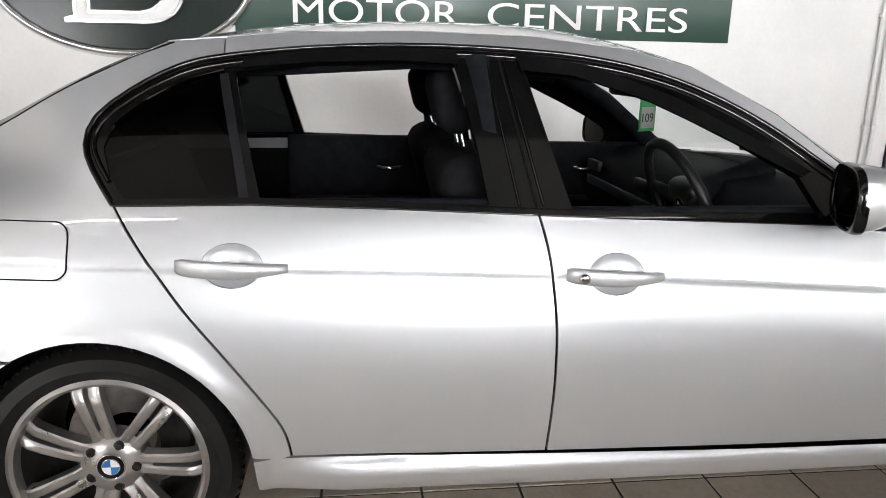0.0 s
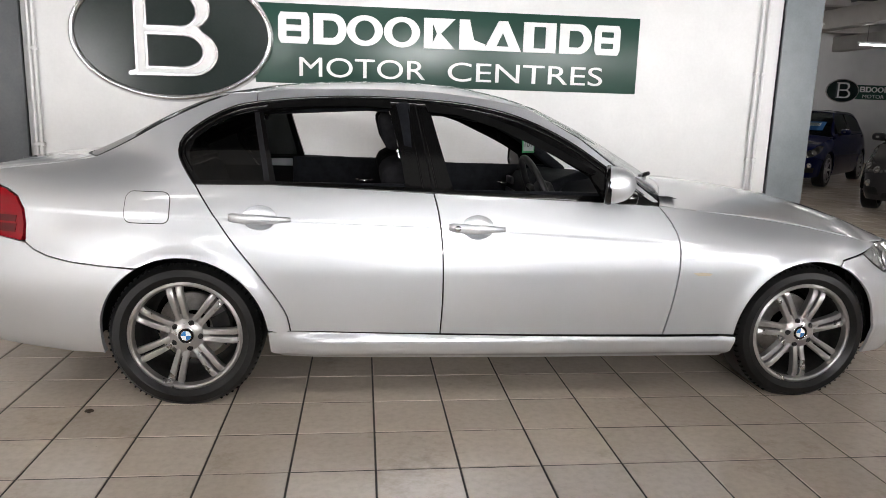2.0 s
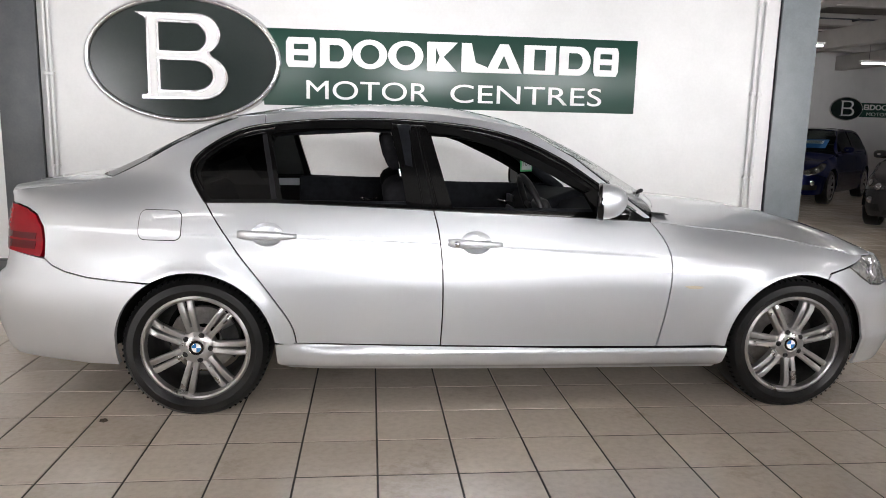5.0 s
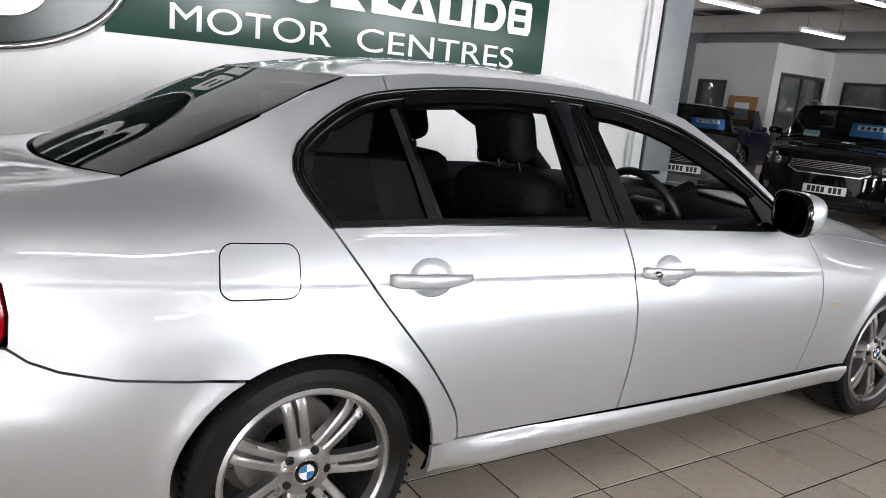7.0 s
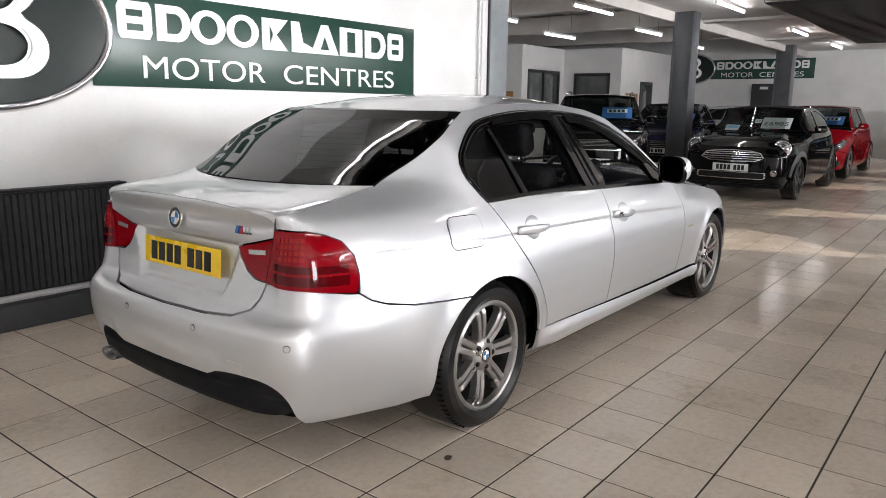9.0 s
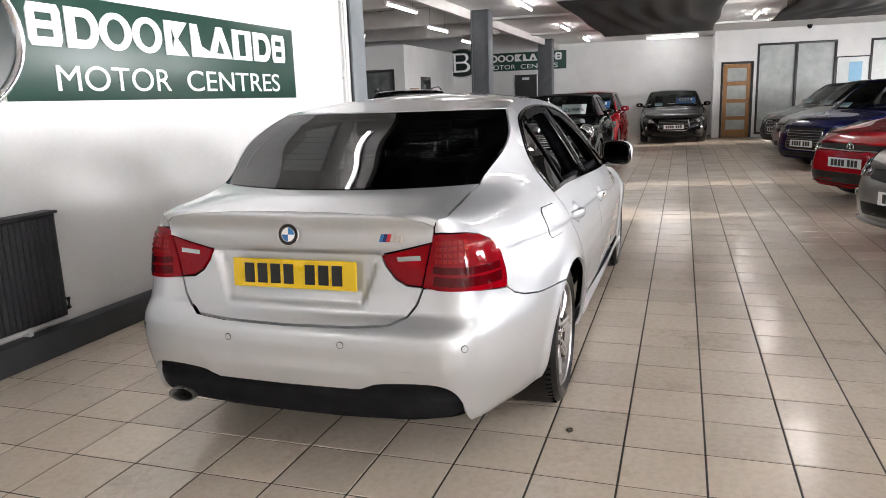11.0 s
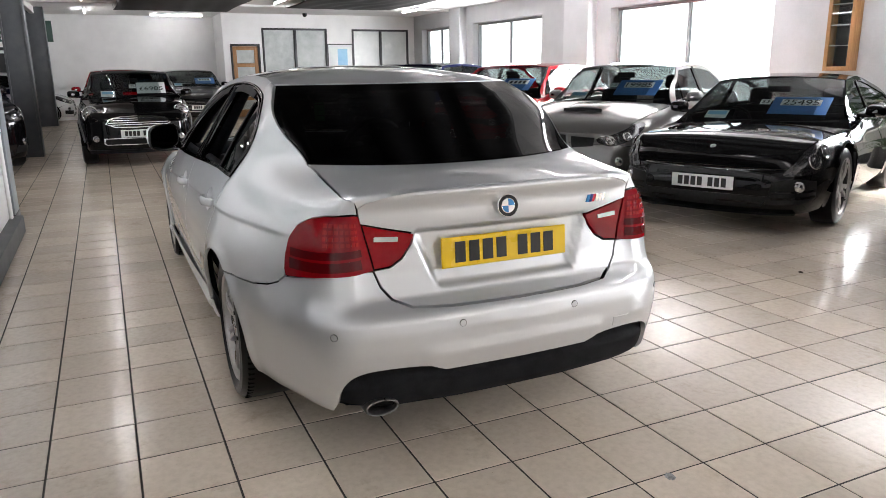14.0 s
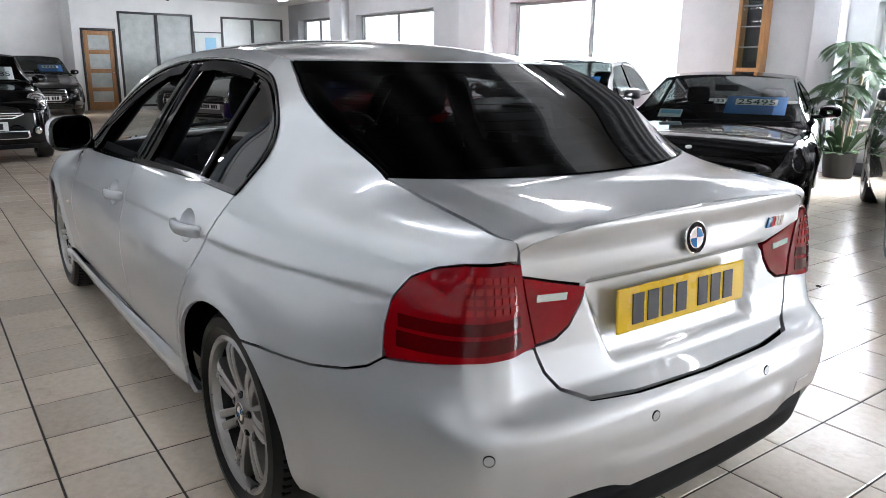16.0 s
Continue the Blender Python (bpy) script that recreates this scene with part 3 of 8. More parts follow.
for k, (y0, y1, z0, z1) in enumerate(((-2.40, -0.36, 0.08, 2.64), (-5.16, -3.22, 0.9, 2.63))):
    w = root("window_%d" % (k + 8), (OX, y1, 0), label="dark framed office screen with frosted glass", category="window")
    w["kind"] = "structure"
    L = y1 - y0
    for a, b, c, d in ((-L, 0, z0, z0 + 0.06), (-L, 0, z1 - 0.06, z1), (-L, -L + 0.06, z0 + 0.06, z1 - 0.06), (-0.06, 0, z0 + 0.06, z1 - 0.06), (-L / 2 - 0.04, -L / 2 + 0.04, z0 + 0.06, z1 - 0.06)):
        box_part("window_frame", -0.02, 0.10, a, b, c, d, M["frame_dark"], w, 0.004)
    for a, b in ((-L + 0.06, -L / 2 - 0.04), (-L / 2 + 0.04, -0.06)):
        box_part("pane", 0.03, 0.04, a, b, z0 + 0.06, z1 - 0.06, M["glass_frost" if k == 0 else "glass_office"], w)
pb = root("notice_board", (OX - 0.01, -2.42, 0), label="white notice board with a blue poster in a dark frame", category="notice board")
box_part("board", -0.02, 0.0, -0.78, 0, 1.30, 2.15, M["price_white"], pb, 0.004)
box_part("poster", -0.026, -0.0205, -0.62, -0.30, 1.50, 2.02, M["poster_blue"], pb)
for a, b, c, d in ((-0.80, 0.02, 2.15, 2.18), (-0.80, 0.02, 1.27, 1.30), (-0.80, -0.78, 1.30, 2.15), (0, 0.02, 1.30, 2.15)):
    box_part("frame", -0.03, 0.0, a, b, c, d, M["frame_dark"], pb, 0.003)

# columns in the hall
for cx, cy, w, mt in ((11.2, 5.43, 0.18, "dark_steel"), (19.3, 5.6, 0.21, "dark_steel")):
    c = root("column", (cx, cy, 0), label="dark grey painted steel stanchion", category="column", group="hall columns")
    for b in ((-w, w, -w, -w + 0.03), (-w, w, w - 0.03, w), (-w + 0.03, w - 0.03, -w + 0.03, w - 0.03)):
        box_part("flange" if b[2] != -w + 0.03 else "web", *b, 0.004, 3.3, M[mt], c, 0.004)

# white office box in the north-east corner
def office_wall(name, axis, at, thick, a0, a1, ops):
    return pierced_wall(name, axis, at, thick, a0, a1, 2.98, ops, label="white plasterboard office partition")


office_wall("office_box_wall_south", "x", 9.3, 0.1, 17.0, 21.77, [(18.35, 19.25, 0.0, 2.1)])
office_wall("office_box_wall_west", "y", 17.0, 0.1, 9.4, 11.1, [(9.62, 10.75, 0.75, 2.3)])
office_wall("office_box_wall_south_west", "x", 11.1, 0.1, 14.7, 17.1, [(15.0, 16.75, 0.75, 2.35)])
office_wall("office_box_wall_end", "y", 14.7, 0.1, 11.2, 13.4, [(12.3, 13.15, 0.0, 2.1)])
for k, (ax, at, a0, a1, z0, z1) in enumerate((("x", 9.3, 18.35, 19.25, 0, 2.1), ("y", 17.0, 9.62, 10.75, 0.75, 2.3), ("x", 11.1, 15.0, 16.75, 0.75, 2.35), ("y", 14.7, 12.3, 13.15, 0, 2.1))):
    nm = "door" if z0 == 0 else "window"
    w = root("%s_%d" % (nm, k + 20), (0, 0, 0), label="dark framed %s in the white office partition" % ("glazed door" if z0 == 0 else "window"), category=nm)
    w["kind"] = "structure"
    def bar(n, b0, b1, c0, c1, d0, d1, mt):
        if ax == "x":
            box_part(n, b0, b1, at + d0, at + d1, c0, c1, M[mt], w, 0.003)
        else:
            box_part(n, at + d0, at + d1, b0, b1, c0, c1, M[mt], w, 0.003)
    t = 0.07
    bar("frame", a0, a1, z1 - t, z1, -0.02, 0.1, "frame_dark")
    bar("frame", a0, a0 + t, z0, z1 - t, -0.02, 0.1, "frame_dark")
    bar("frame", a1 - t, a1, z0, z1 - t, -0.02, 0.1, "frame_dark")
    if z0:
        bar("frame", a0 + t, a1 - t, z0, z0 + t, -0.02, 0.1, "frame_dark")
        if a1 - a0 > 1.5:
            bar("frame", (a0 + a1) / 2 - 0.03, (a0 + a1) / 2 + 0.03, z0 + t, z1 - t, -0.015, 0.09, "frame_dark")
    bar("pane", a0 + t, a1 - t, z0 + (t if z0 else 0.02), z1 - t, 0.04, 0.05, "glass_office_dark")
for x0, x1, y0, y1 in ((17.35, 18.15, 9.29, 9.3), (14.69, 14.7, 11.35, 12.15)):
    nb = root("notice_board", (x0, y0, 0), label="oak framed notice board with a pale sheet", category="notice board", group="oak notice boards")
    if x1 - x0 > 0.1:
        box_part("board", 0, 0.8, -0.02, 0, 1.05, 1.75, M["oak"], nb, 0.004)
        box_part("sheet", 0.2, 0.6, -0.026, -0.0205, 1.2, 1.6, M["price_white"], nb)
    else:
        box_part("board", -0.02, 0, 0, 0.8, 1.05, 1.75, M["oak"], nb, 0.004)
        box_part("sheet", -0.026, -0.0205, 0.2, 0.6, 1.2, 1.6, M["price_white"], nb)
# beams of the north room and its columns
for x in (3.9, 7.4, 10.95, 14.5, 18.1):
    tagged(box_part("roof_beam", x, x + 0.32, 5.7, 19.6, 3.20, 3.60, M["beam"], bevel=0.012), "cream painted concrete roof beam", "beam", "roof beams", "structure")
for y in (7.3, 9.5, 11.7, 13.9, 16.1, 18.3):
    tagged(box_part("cross_beam", 1.7, 21.77, y, y + 0.20, 3.60, 3.84, M["beam"], bevel=0.012), "cream painted concrete cross beam", "beam", "roof beams", "structure")
for y, z in ((9.3, 3.72), (13.7, 3.70), (15.9, 3.74)):
    cp = root("ceiling_conduit", (1.7, y, z), label="thin dark conduit clipped along a roof beam", category="pipe", group="ceiling conduits")
    tube_part("pipe", [(0, 0, 0), (20.0, 0, 0)], 0.016, M["dark_steel"], cp)
    for k in range(12):
        box_part("clip", 0.8 + k * 1.7, 0.83 + k * 1.7, -0.022, 0.2, -0.022, 0.022, M["dark_steel"], cp)
for cx, cy in ((11.25, 16.2), (14.85, 13.55), (6.6, 14.2)):
    c = root("column", (cx, cy, 0), label="grey painted column in the north room", category="column", group="hall columns")
    box_part("shaft", -0.22, 0.22, -0.15, 0.15, 0, 3.20, M["grey_steel"], c, 0.006)
dp = root("downpipe", (10.95, 16.1, 0), label="dark grey cast downpipe with a swan neck", category="pipe")
tube_part("pipe", [(0, 0, 0.004), (0, 0, 2.5), (-0.02, 0, 2.62), (-0.12, 0, 2.75), (-0.14, 0, 2.9), (-0.14, 0, 4.0)], 0.07, M["dark_steel"], dp, n=10)
for x in (3.5, 8.0, 12.5, 17.0):
    tagged(box_part("ceiling_beam", x, x + 0.3, SOUTH, 5.6, CEIL - 0.05, CEIL + 0.002, M["ceiling"], bevel=0.006), "shallow white ceiling beam", "beam", "ceiling beams", "structure")

# fluorescent battens
def batten(x, y, z, along="x", L=1.5, hang=0.0):
    b = root("ceiling_light", (x, y, z), 0 if along == "x" else 90, "bare fluorescent batten under the ceiling", "ceiling light", "fluorescent battens")
    box_part("housing", -L / 2, L / 2, -0.03, 0.03, -0.045, 0.0, M["sign_white"], b, 0.006)
    bm = bmesh.new()
    tube(bm, [(-L / 2 + 0.04, 0, -0.068), (L / 2 - 0.04, 0, -0.068)], 0.017, 10)
    part("tube", bm, M["tube_glow"], b, "glowing white tube", smooth=True)
    for e in (-1, 1):
        if hang:
            tube_part("hanging_wire", [(e * L * 0.35, 0, -0.01), (e * L * 0.35, 0, hang)], 0.004, M["frame_dark"], b, n=5)
        box_part("tube_holder", e * (L / 2 - 0.03) - 0.012, e * (L / 2 - 0.03) + 0.012, -0.02, 0.02, -0.09, -0.045, M["sign_white"], b, 0.004)


# the batten at -4.0 is unseen, added to brighten the north-west wall and floor
for x in (-4.0, 0.6, 6.2, 10.4, 15.3, 19.4):
    batten(x, 3.95 if x == 0.6 else 4.43, CEIL)
for x in (-1.2, 2.2, 6.2, 10.4, 15.1):
    batten(x, 0.12, CEIL)
for x in (-1.2, 2.2, 6.2, 11.0, 17.0):
    batten(x, -4.05, CEIL)
batten(20.5, 2.0, CEIL, "y")
for x, y in ((9.3, 6.35), (13.1, 9.1), (9.4, 8.4), (13.3, 7.03), (5.0, 8.6), (17.5, 7.5), (8.6, 12.2), (12.8, 15.0), (5.0, 13.0), (9.0, 17.5)):
    batten(x, y, 3.02, hang=1.03)


# black cloth hung in shallow folds below the ceiling
def drape(x0, x1, y0, y1, seed):
    rng = random.Random(seed)
    ph = [rng.uniform(0, 6.28) for _ in range(6)]
    nx, ny = 46, 34
    verts, faces = [], []
    for i in range(nx):
        for j in range(ny):
            u, v = i / (nx - 1), j / (ny - 1)
            edge = math.sin(math.pi * u) ** 0.5 * math.sin(math.pi * v) ** 0.5
            sag = 0.10 * edge * (0.6 + 0.4 * math.sin(u * 9 + ph[0]) * math.sin(v * 5 + ph[1])) + 0.02 * math.sin(v * 34 + ph[2] + 3 * math.sin(u * 5 + ph[3])) * edge
            verts.append((x0 + u * (x1 - x0) + 0.06 * math.sin(v * 11 + ph[4]) * (u - 0.5), y0 + v * (y1 - y0) + 0.05 * math.sin(u * 13 + ph[5]) * (v - 0.5), 2.93 - sag))
    for i in range(nx - 1):
        for j in range(ny - 1):
            a = i * ny + j
            faces.append((a, a + ny, a + ny + 1, a + 1))
    ob = mesh_ob("ceiling_cloth", verts, faces, M["fabric"])
    for a, b in ((0, 0), (nx // 2, 0), (nx - 1, 0), (0, ny - 1), (nx // 2, ny - 1), (nx - 1, ny - 1)):
        p = verts[a * ny + b]
        tube_part("hanging_wire", [p, (p[0], p[1], CEIL)], 0.004, M["frame_dark"], ob, n=5)
    so = ob.modifiers.new("thick", "SOLIDIFY")
    so.thickness = 0.006
    tagged(ob, "black cloth panel hung in loose folds under the ceiling", "ceiling cloth", "ceiling cloths")


drape(-2.4, 8.6, 0.95, 3.72, 8)
drape(-2.4, 8.6, -3.1, -0.25, 9)
drape(9.75, 18.0, 0.95, 3.72, 3)
drape(9.9, 16.3, -3.1, -0.25, 5)

# radiator, pipe, sockets on the sign wall
rd_ = root("radiator", (-0.74, 5.035, 0), label="dark grey painted panel radiator on the wall", category="radiator")
bm = bmesh.new()
secs = []
n = 92
for i in range(n + 1):
    x = -0.86 + 1.72 * i / n
    d = -0.012 if i % 2 else 0.0
    secs.append([(x, -0.035 + d, 0.23), (x, -0.035 + d, 0.80)])
loft(bm, secs)
part("fluted_front", bm, M["radiator"], rd_)
box_part("panel", -0.87, 0.87, -0.03, 0.03, 0.215, 0.815, M["radiator"], rd_, 0.008)
box_part("top_grille", -0.875, 0.875, -0.052, 0.045, 0.815, 0.832, M["radiator"], rd_, 0.005)
for xx in (-0.6, 0.6):
    box_part("bracket", xx - 0.02, xx + 0.02, 0.03, 0.066, 0.3, 0.75, M["radiator"], rd_)
tube_part("valve", [(0.88, -0.005, 0.25), (0.905, -0.005, 0.25), (0.905, -0.005, 0.31)], 0.014, M["radiator"], rd_)
hp = root("heating_pipe", (-0.7, 5.06, 0.19), label="pale heating pipe running along the top of the plinth", category="pipe")
tube_part("pipe", [(-0.9, 0, 0), (0.85, 0, 0)], 0.014, M["white_wall"], hp)
for xx in (-0.6, 0.0, 0.6):
    box_part("clip", xx - 0.012, xx + 0.012, -0.016, 0.04, -0.037, 0.016, M["white_wall"], hp)
so_ = root("socket", (-2.24, 5.10, 0.39), label="white double wall socket", category="socket")
box_part("plate", -0.073, 0.073, -0.01, 0, -0.043, 0.043, M["sign_white"], so_, 0.004)
for xx in (-0.036, 0.036):
    box_part("switch", xx - 0.007, xx + 0.007, -0.014, -0.009, 0.016, 0.034, M["sign_white"], so_, 0.002)
    for dx, dz in ((0, 0.008), (-0.011, -0.014), (0.011, -0.014)):
        box_part("pin_hole", xx + dx - 0.0035, xx + dx + 0.0035, -0.0106, -0.0098, dz - 0.004, dz + 0.004, M["ink"], so_)

# oak display case between the windows
ok = root("oak_cabinet", (4.27, SOUTH, 0), label="tall narrow oak wall cabinet with glass shelves", category="cabinet")
for a, b, c, d in ((-0.21, -0.155, 1.28, 2.75), (0.155, 0.21, 1.28, 2.75), (-0.155, 0.155, 1.28, 1.34), (-0.155, 0.155, 2.69, 2.75)):
    box_part("frame", a, b, 0, 0.16, c, d, M["oak"], ok, 0.004)
box_part("back", -0.155, 0.155, 0.0, 0.015, 1.34, 2.69, M["plinth"], ok)
box_part("door_glass", -0.155, 0.155, 0.142, 0.147, 1.34, 2.69, M["glass_clear"], ok)
for z in (1.62, 1.9, 2.18, 2.46):
    box_part("shelf", -0.155, 0.155, 0.02, 0.14, z, z + 0.012, M["glass_office"], ok)
# low baseboard on the south wall
tagged(box_part("baseboard", -7.0, 20.08, SOUTH, SOUTH + 0.05, 0, 0.16, M["plinth"], bevel=0.004), "dark painted skirting under the windows", "baseboard", kind="structure")
# camera dome and black door on the far wall
fdm = root("door_30", (21.77, 6.72, 0), label="dark closed door in the far wall", category="door")
fdm["kind"] = "structure"
box_part("leaf", -0.05, -0.002, -0.37, 0.37, 0, 2.12, M["frame_dark"], fdm, 0.005)
box_part("sign_plate", -0.056, -0.0505, -0.12, 0.12, 1.95, 2.03, M["price_white"], fdm)
nd = root("door_31", (12.2, 19.6, 0), label="dark glazed double door under a pale lintel", category="door")
nd["kind"] = "structure"
box_part("lintel", -0.1, 1.5, -0.06, 0, 2.30, 2.42, M["beam"], nd, 0.006)
for a in (0.0, 0.70):
    lf = box_part("leaf", a, a + 0.695, -0.05, -0.002, 0, 2.30, M["frame_dark"], nd, 0.006)
    box_part("pane", a + 0.1, a + 0.6, -0.056, -0.0505, 1.15, 2.15, M["glass_office_dark"], lf)
cd = root("security_camera", (19.6, -1.6, CEIL), label="small dark dome camera on the ceiling", category="camera")
bm = bmesh.new()
lathe(bm, [(0.0, -0.11), (0.04, -0.10), (0.065, -0.06), (0.07, -0.02), (0.07, 0.0)], 20, "z")
part("dome", bm, M["black_gloss"], cd, smooth=True)

# ---- signs ----
def flat_shape(bm, outer, holes, w, h, d, spread=1.0):
    """A raised flat shape w by h, standing d proud, with openings; spread widens its foot."""
    def surf(u, v):
        return np.stack([u * w, np.full_like(u, -d), v * h], 1)
    v, f, n = skin(surf, outer, 0.06, 0, 0, holes)
    vs = [bm.verts.new(p) for p in v]
    for q in f:
        bm.faces.new([vs[i] for i in q])
    for ring in [outer] + list(holes):
        k = len(ring)
        for i in range(k):
            a, b = ring[i], ring[(i + 1) % k]
            bm.faces.new([bm.verts.new(p) for p in ((a[0] * w, -d, a[1] * h), (b[0] * w, -d, b[1] * h), (b[0] * w * spread, 0, b[1] * h * spread), (a[0] * w * spread, 0, a[1] * h * spread))])


def ellipse(cx, cz, rx, rz, n=28):
    return [tuple(p) for p in arc_pts(cx, cz, rx, 0, 360, n + 1, rz)][:-1]


def block_outline(kind):
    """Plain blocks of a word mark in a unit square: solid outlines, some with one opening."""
    if kind == "ring":
        return ellipse(0, 0, 0.5, 0.5), [ellipse(0, 0, 0.27, 0.33)]
    if kind == "round":
        return [(-0.5, -0.5), (-0.5, 0.5), (0.1, 0.5)] + [tuple(p) for p in arc_pts(0.1, 0, 0.4, 80, -80, 12, 0.5)] + [(0.1, -0.5)], [[(-0.2, -0.28), (-0.2, 0.28)] + [tuple(p) for p in arc_pts(0.05, 0, 0.2, 80, -80, 8, 0.28)]]
    if kind == "wedge":
        return [(-0.5, -0.5), (-0.12, 0.5), (0.12, 0.5), (0.5, -0.5)], [[(-0.16, -0.34), (0.0, 0.12), (0.16, -0.34)]]
    if kind == "slope":
        return [(-0.5, -0.5), (-0.5, 0.5), (-0.12, 0.5), (0.06, -0.16), (0.5, -0.30), (0.5, -0.5)], []
    if kind == "notch":
        return [(-0.5, -0.5), (-0.5, 0.5), (0.42, 0.5), (0.0, 0.0), (0.42, -0.5)], [[(-0.24, -0.32), (-0.24, 0.32), (-0.12, 0.0)]]
    if kind == "slot":
        return [(-0.5, -0.5), (-0.5, 0.5), (0.5, 0.5), (0.5, -0.5)], [[(-0.18, -0.36), (-0.18, 0.36), (0.18, 0.36), (0.18, -0.36)]]
    return [(-0.42, -0.5), (-0.5, -0.34), (-0.5, 0.34), (-0.42, 0.5), (0.42, 0.5), (0.5, 0.34), (0.5, -0.34), (0.42, -0.5)], [[(-0.24, 0.10), (-0.24, 0.28), (0.5 - 0.26, 0.28), (0.24, 0.10)], [(-0.24, -0.28), (-0.24, -0.10), (0.24, -0.10), (0.24, -0.28)]]


def oval(bm, rx, rz, y0, y1, n=72, hole=None):
    outer = [(rx * math.cos(2 * math.pi * i / n), rz * math.sin(2 * math.pi * i / n)) for i in range(n)]
    if hole is None:
        f = [bm.verts.new((p[0], y0, p[1])) for p in outer]
        g = [bm.verts.new((p[0], y1, p[1])) for p in outer]
        bm.faces.new(f)
        for i in range(n):
            bm.faces.new((f[i], f[(i + 1) % n], g[(i + 1) % n], g[i]))
    else:
        prof = [(0, y1), (0.25, y0 + 0.25 * (y1 - y0)), (0.55, y0), (0.8, y0 + 0.2 * (y1 - y0)), (1, y1)]
        rings = []
        for k, yy in prof:
            rings.append([bm.verts.new(((rx - k * hole) * math.cos(2 * math.pi * i / n), yy, (rz - k * hole) * math.sin(2 * math.pi * i / n))) for i in range(n)])
        for A, B in zip(rings, rings[1:]):
            for i in range(n):
                bm.faces.new((A[i], A[(i + 1) % n], B[(i + 1) % n], B[i]))


def monogram(bm, w, h, d, cut=0.0):
    """The raised emblem shape: a stem with two rounded lobes; cut thins it all round."""
    outer = [(-0.52, -0.5), (-0.52, -0.465), (-0.44, -0.44), (-0.44, 0.43), (-0.56, 0.5), (0.16, 0.5)]
    outer += [(0.16 + 0.26 * math.cos(a), 0.265 + 0.235 * math.sin(a)) for a in np.radians(np.linspace(80, -62, 12))]
    outer += [(0.17 + 0.33 * math.cos(a), -0.235 + 0.265 * math.sin(a)) for a in np.radians(np.linspace(62, -90, 14))]
    holes = []
    for c, rx, rz, x0 in ((0.228, 0.165, 0.165, -0.30), (-0.218, 0.235, 0.178, -0.30)):
        holes.append([(x0, c - rz), (x0, c + rz)] + [(0.09 + rx * math.cos(a), c + rz * math.sin(a)) for a in np.radians(np.linspace(85, -85, 12))])
    if cut:
        outer = [tuple(p) for p in inset(outer, cut)]
        holes = [[tuple(p) for p in inset(q, -cut)] for q in holes]
    flat_shape(bm, outer, holes, w, h, d, 1.02)


def wall_sign(at, rz, k=1.0, board=(0.62, 3.72), words=True, label="dark green wall sign with white lettering and a silver-rimmed oval emblem"):
    """The oval emblem at the origin and the green board running to its right."""
    s = root("wall_sign", at, rz, label=label, category="sign", group="dealership signs")
    x0, x1 = board[0] * k, board[1] * k
    box_part("board", x0, x1, -0.012, -0.002, -0.335 * k, 0.27 * k, M["green"], s, 0.002)
    bm = bmesh.new()
    oval(bm, 0.745 * k, 0.48 * k, -0.022, -0.001)
    em = part("emblem", bm, M["sign_dark"], s, "dark oval emblem face", angle=40)
    bm = bmesh.new()
    oval(bm, 0.772 * k, 0.507 * k, -0.055 * k, -0.002, hole=0.062 * k)
    part("rim", bm, M["sign_chrome"], em, "bright silver rim", smooth=True)
    bm = bmesh.new()
    monogram(bm, 0.655 * k, 0.66 * k, 0.044 * k)
    mg = part("monogram", bm, M["sign_chrome"], em, "raised silver outline of the emblem shape")
    mg.location = (0.02 * k, -0.022, 0.02 * k)
    bm = bmesh.new()
    monogram(bm, 0.655 * k, 0.66 * k, 0.056 * k, 0.026)
    mw = part("monogram_face", bm, M["sign_white"], em, "white face of the emblem shape")
    mw.location = (0.02 * k, -0.022, 0.02 * k)
    if words:
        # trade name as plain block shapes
        for kind, a, b in (("pill", 0.800, 1.040), ("round", 1.070, 1.330), ("ring", 1.330, 1.615), ("ring", 1.620, 1.910), ("notch", 1.940, 2.215), ("slope", 2.225, 2.440), ("wedge", 2.425, 2.735), ("slot", 2.750, 3.020), ("round", 3.050, 3.320), ("pill", 3.345, 3.560)):
            bm = bmesh.new()
            flat_shape(bm, *block_outline(kind), (b - a) * k, 0.235 * k, 0.006)
            g = part("block_shape", bm, M["sign_white"], s)
            g.location = ((a + b) / 2 * k, -0.012, 0.0875 * k)
        for wd, a, b in (("MOTOR", 0.96, 1.96), ("CENTRES", 2.14, 3.43)):
            text_mesh("lettering", wd, 0.20 * k, M["sign_white"], s, Matrix.Translation(((a + b) / 2 * k, -0.014, -0.205 * k)) @ Matrix.Rotation(radians(90), 4, "X") @ Matrix.Diagonal((1, 1.07, 1, 1)), (b - a) * k, 0.0025, "thin white capital letters")
    return s


wall_sign((-0.60, 5.10, 1.77), 0)
wall_sign((-2.64, 5.10, 1.77), 0, board=(-3.2, 0.70), words=False, label="dark green sign with oval emblem running behind the column")
wall_sign((21.77, 9.0, 2.60), -90, 0.98)
wall_sign((15.0, 19.6, 2.1), 0, 0.69)
wall_sign((19.9, 19.6, 1.95), 0, 0.62, board=(-3.4, 0.70), words=False, label="green sign with an oval emblem at its end")

# ---- the silver saloon ----
CAR = root("saloon_car", (0.125, 2.988, 0), 0, "silver four-door sports saloon with its windows wound down", "car")
CAR.matrix_world = pose(0.125, 2.988, 0) @ Matrix.Diagonal((1, 1.028, 1, 1))
RAD = 0.316
WB, HUB = 2.755, 0.306
